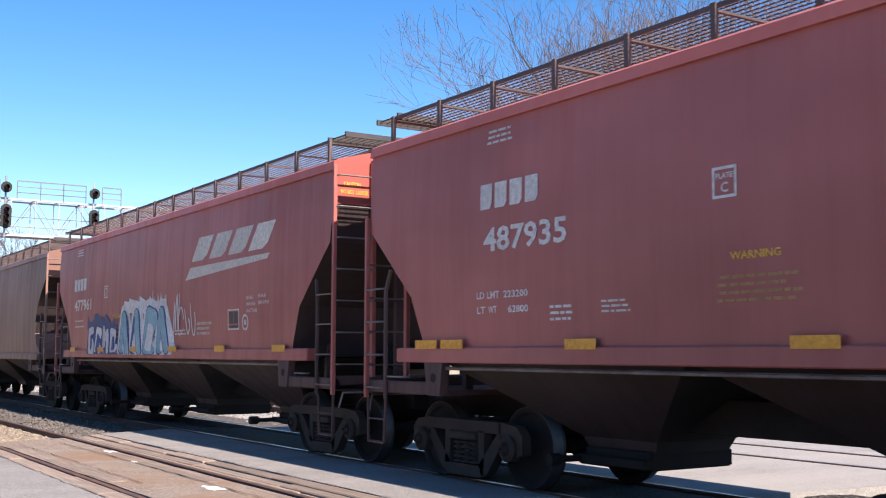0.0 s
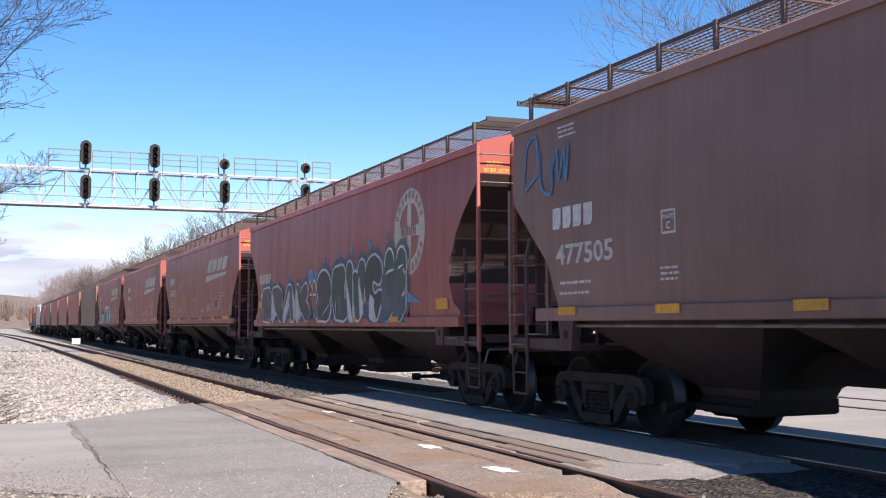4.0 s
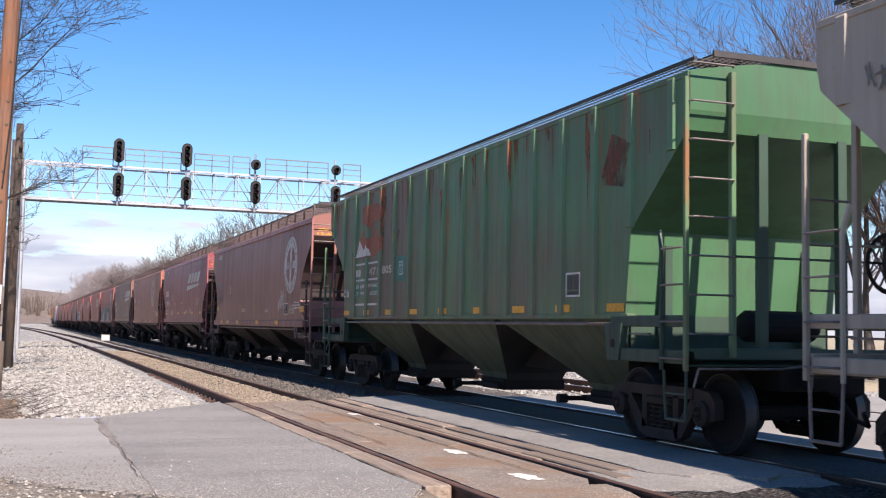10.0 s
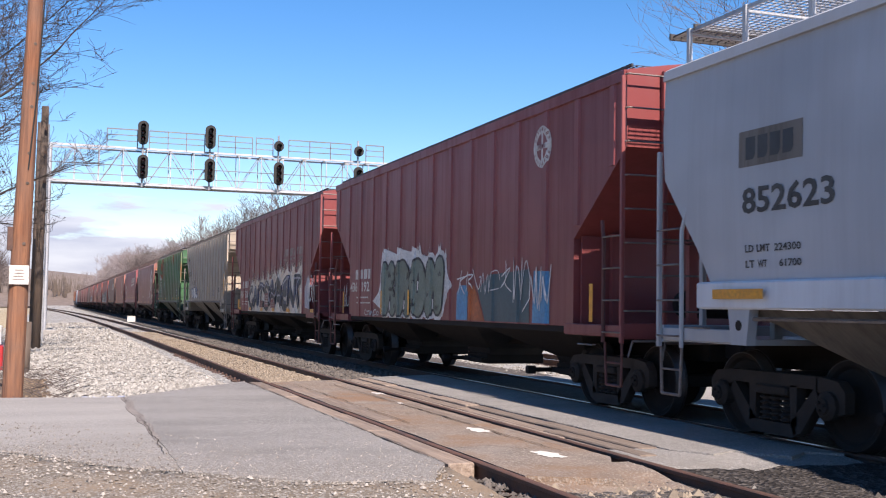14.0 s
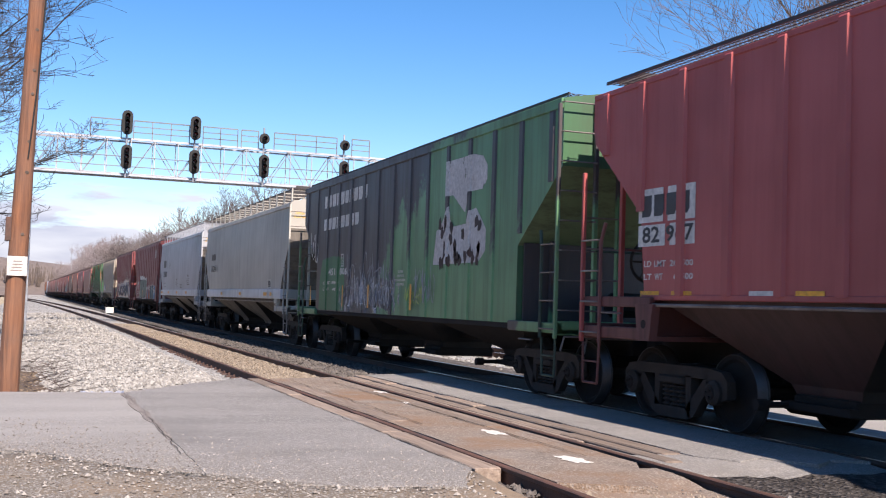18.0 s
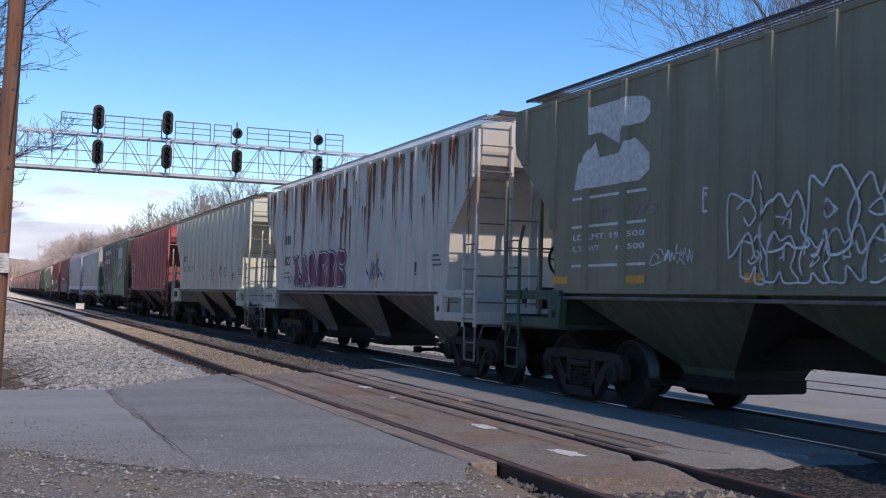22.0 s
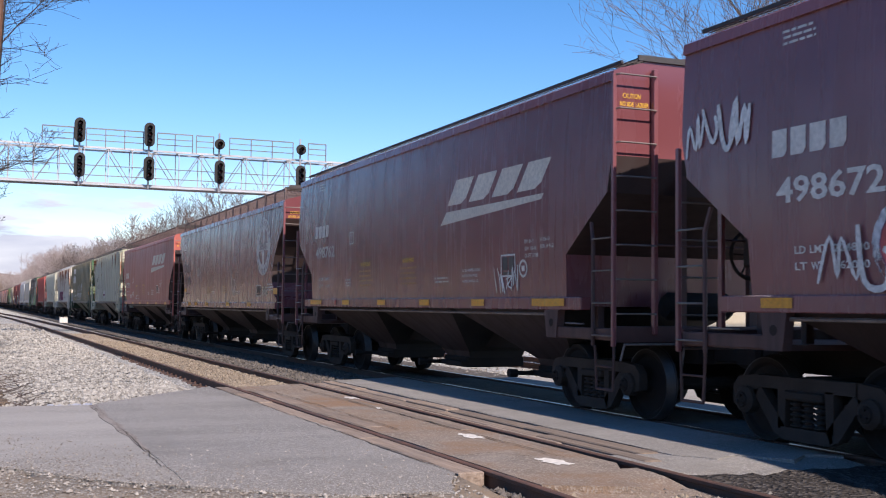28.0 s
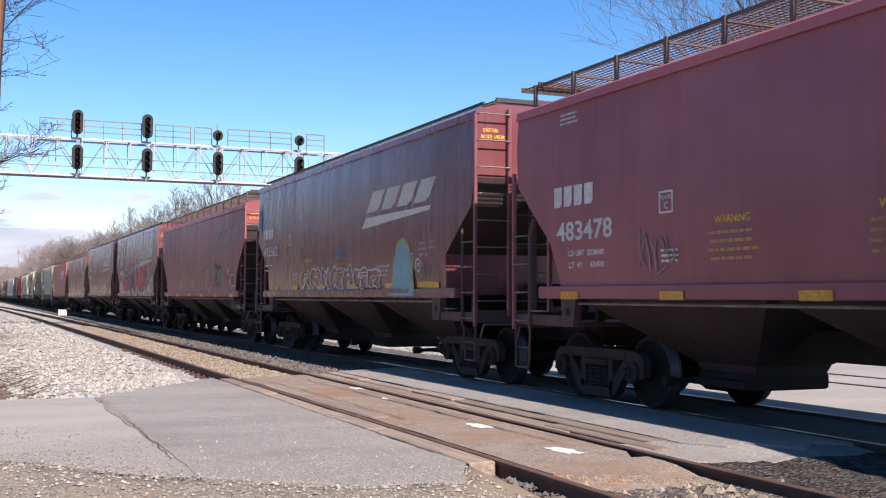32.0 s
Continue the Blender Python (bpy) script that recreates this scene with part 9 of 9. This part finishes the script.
tag("c", 0.1, 0.5, 3.1, 3.9, 4, M_SPRAYBLUE, 66, 0.028)
fig = [(10.25, 1.42), (11.5, 1.42), (11.35, 1.95), (11.2, 2.25), (10.95, 2.42), (10.7, 2.35), (10.5, 2.05), (10.4, 1.7)]
decal("c", "spray_halo", [[(10.88 + (u - 10.88) * 1.12, 1.42 + (z - 1.42) * 1.08) for u, z in fig]], M_SPRAYLIME, 0.004)
decal("c", "spray_figure", [fig], M_SPRAYCY, 0.008, label="pale cyan sprayed hump")
tag("c", 11.6, 12.6, 1.7, 2.05, 5, M_FAINT, 67, 0.016)
standard("d", "483478", u=1.14, mark_z=2.61, swooshed=9.2, yz=1.39)
weights("d", 1.5, 1.95, "223600", "62400", w=0.88)
tag("d", 3.1, 3.9, 1.7, 2.2, 4, M_FAINT, 68, 0.016)
standard("e", "483512", u=1.3, mark_z=2.6, swooshed=9.2, yz=1.39)


def motions():
    """The train rolls away along the main line at a steady speed; the wheels of a car turn while it is near."""
    for car, kind, half, mid in CARS.values():
        walk(car, [(t, pose(GAUGE_X, mid + PITCH_SPEED * t, 0)) for t in (0, 8, 16, 24, 32)])
    over = Vector((-2.0, 20.0, 0.0)) + SUN_TO * 600
    for cloud, when in CLOUDS:
        walk(cloud, [(t, pose(over.x + 17.0 * (t - when), over.y, over.z)) for t in (0, 32)])
    turn = math.degrees(PITCH_SPEED / 0.455)
    for wheelset, key, q in ROLLERS:
        at = wheelset.location.copy()
        first = round(((-15.0 - CARS[key][3] - at.y) / PITCH_SPEED) * 20) / 20
        last = min(32.0, first + 3.6)
        first = max(0.0, first)
        rows = [first + 0.05 * i for i in range(int(round((last - first) / 0.05)) + 1)]
        if not rows:
            rows = [0.0]
        still = lambda t: (t, pose(at.x, at.y, at.z, -turn * rows[0]) if t < rows[0] else pose(at.x, at.y, at.z, -turn * rows[-1]))
        walk(wheelset, ([still(0.0)] if rows[0] > 0 else []) + [(t, pose(at.x, at.y, at.z, -turn * t)) for t in rows] + ([still(32.0)] if rows[-1] < 32 else []))


motions()
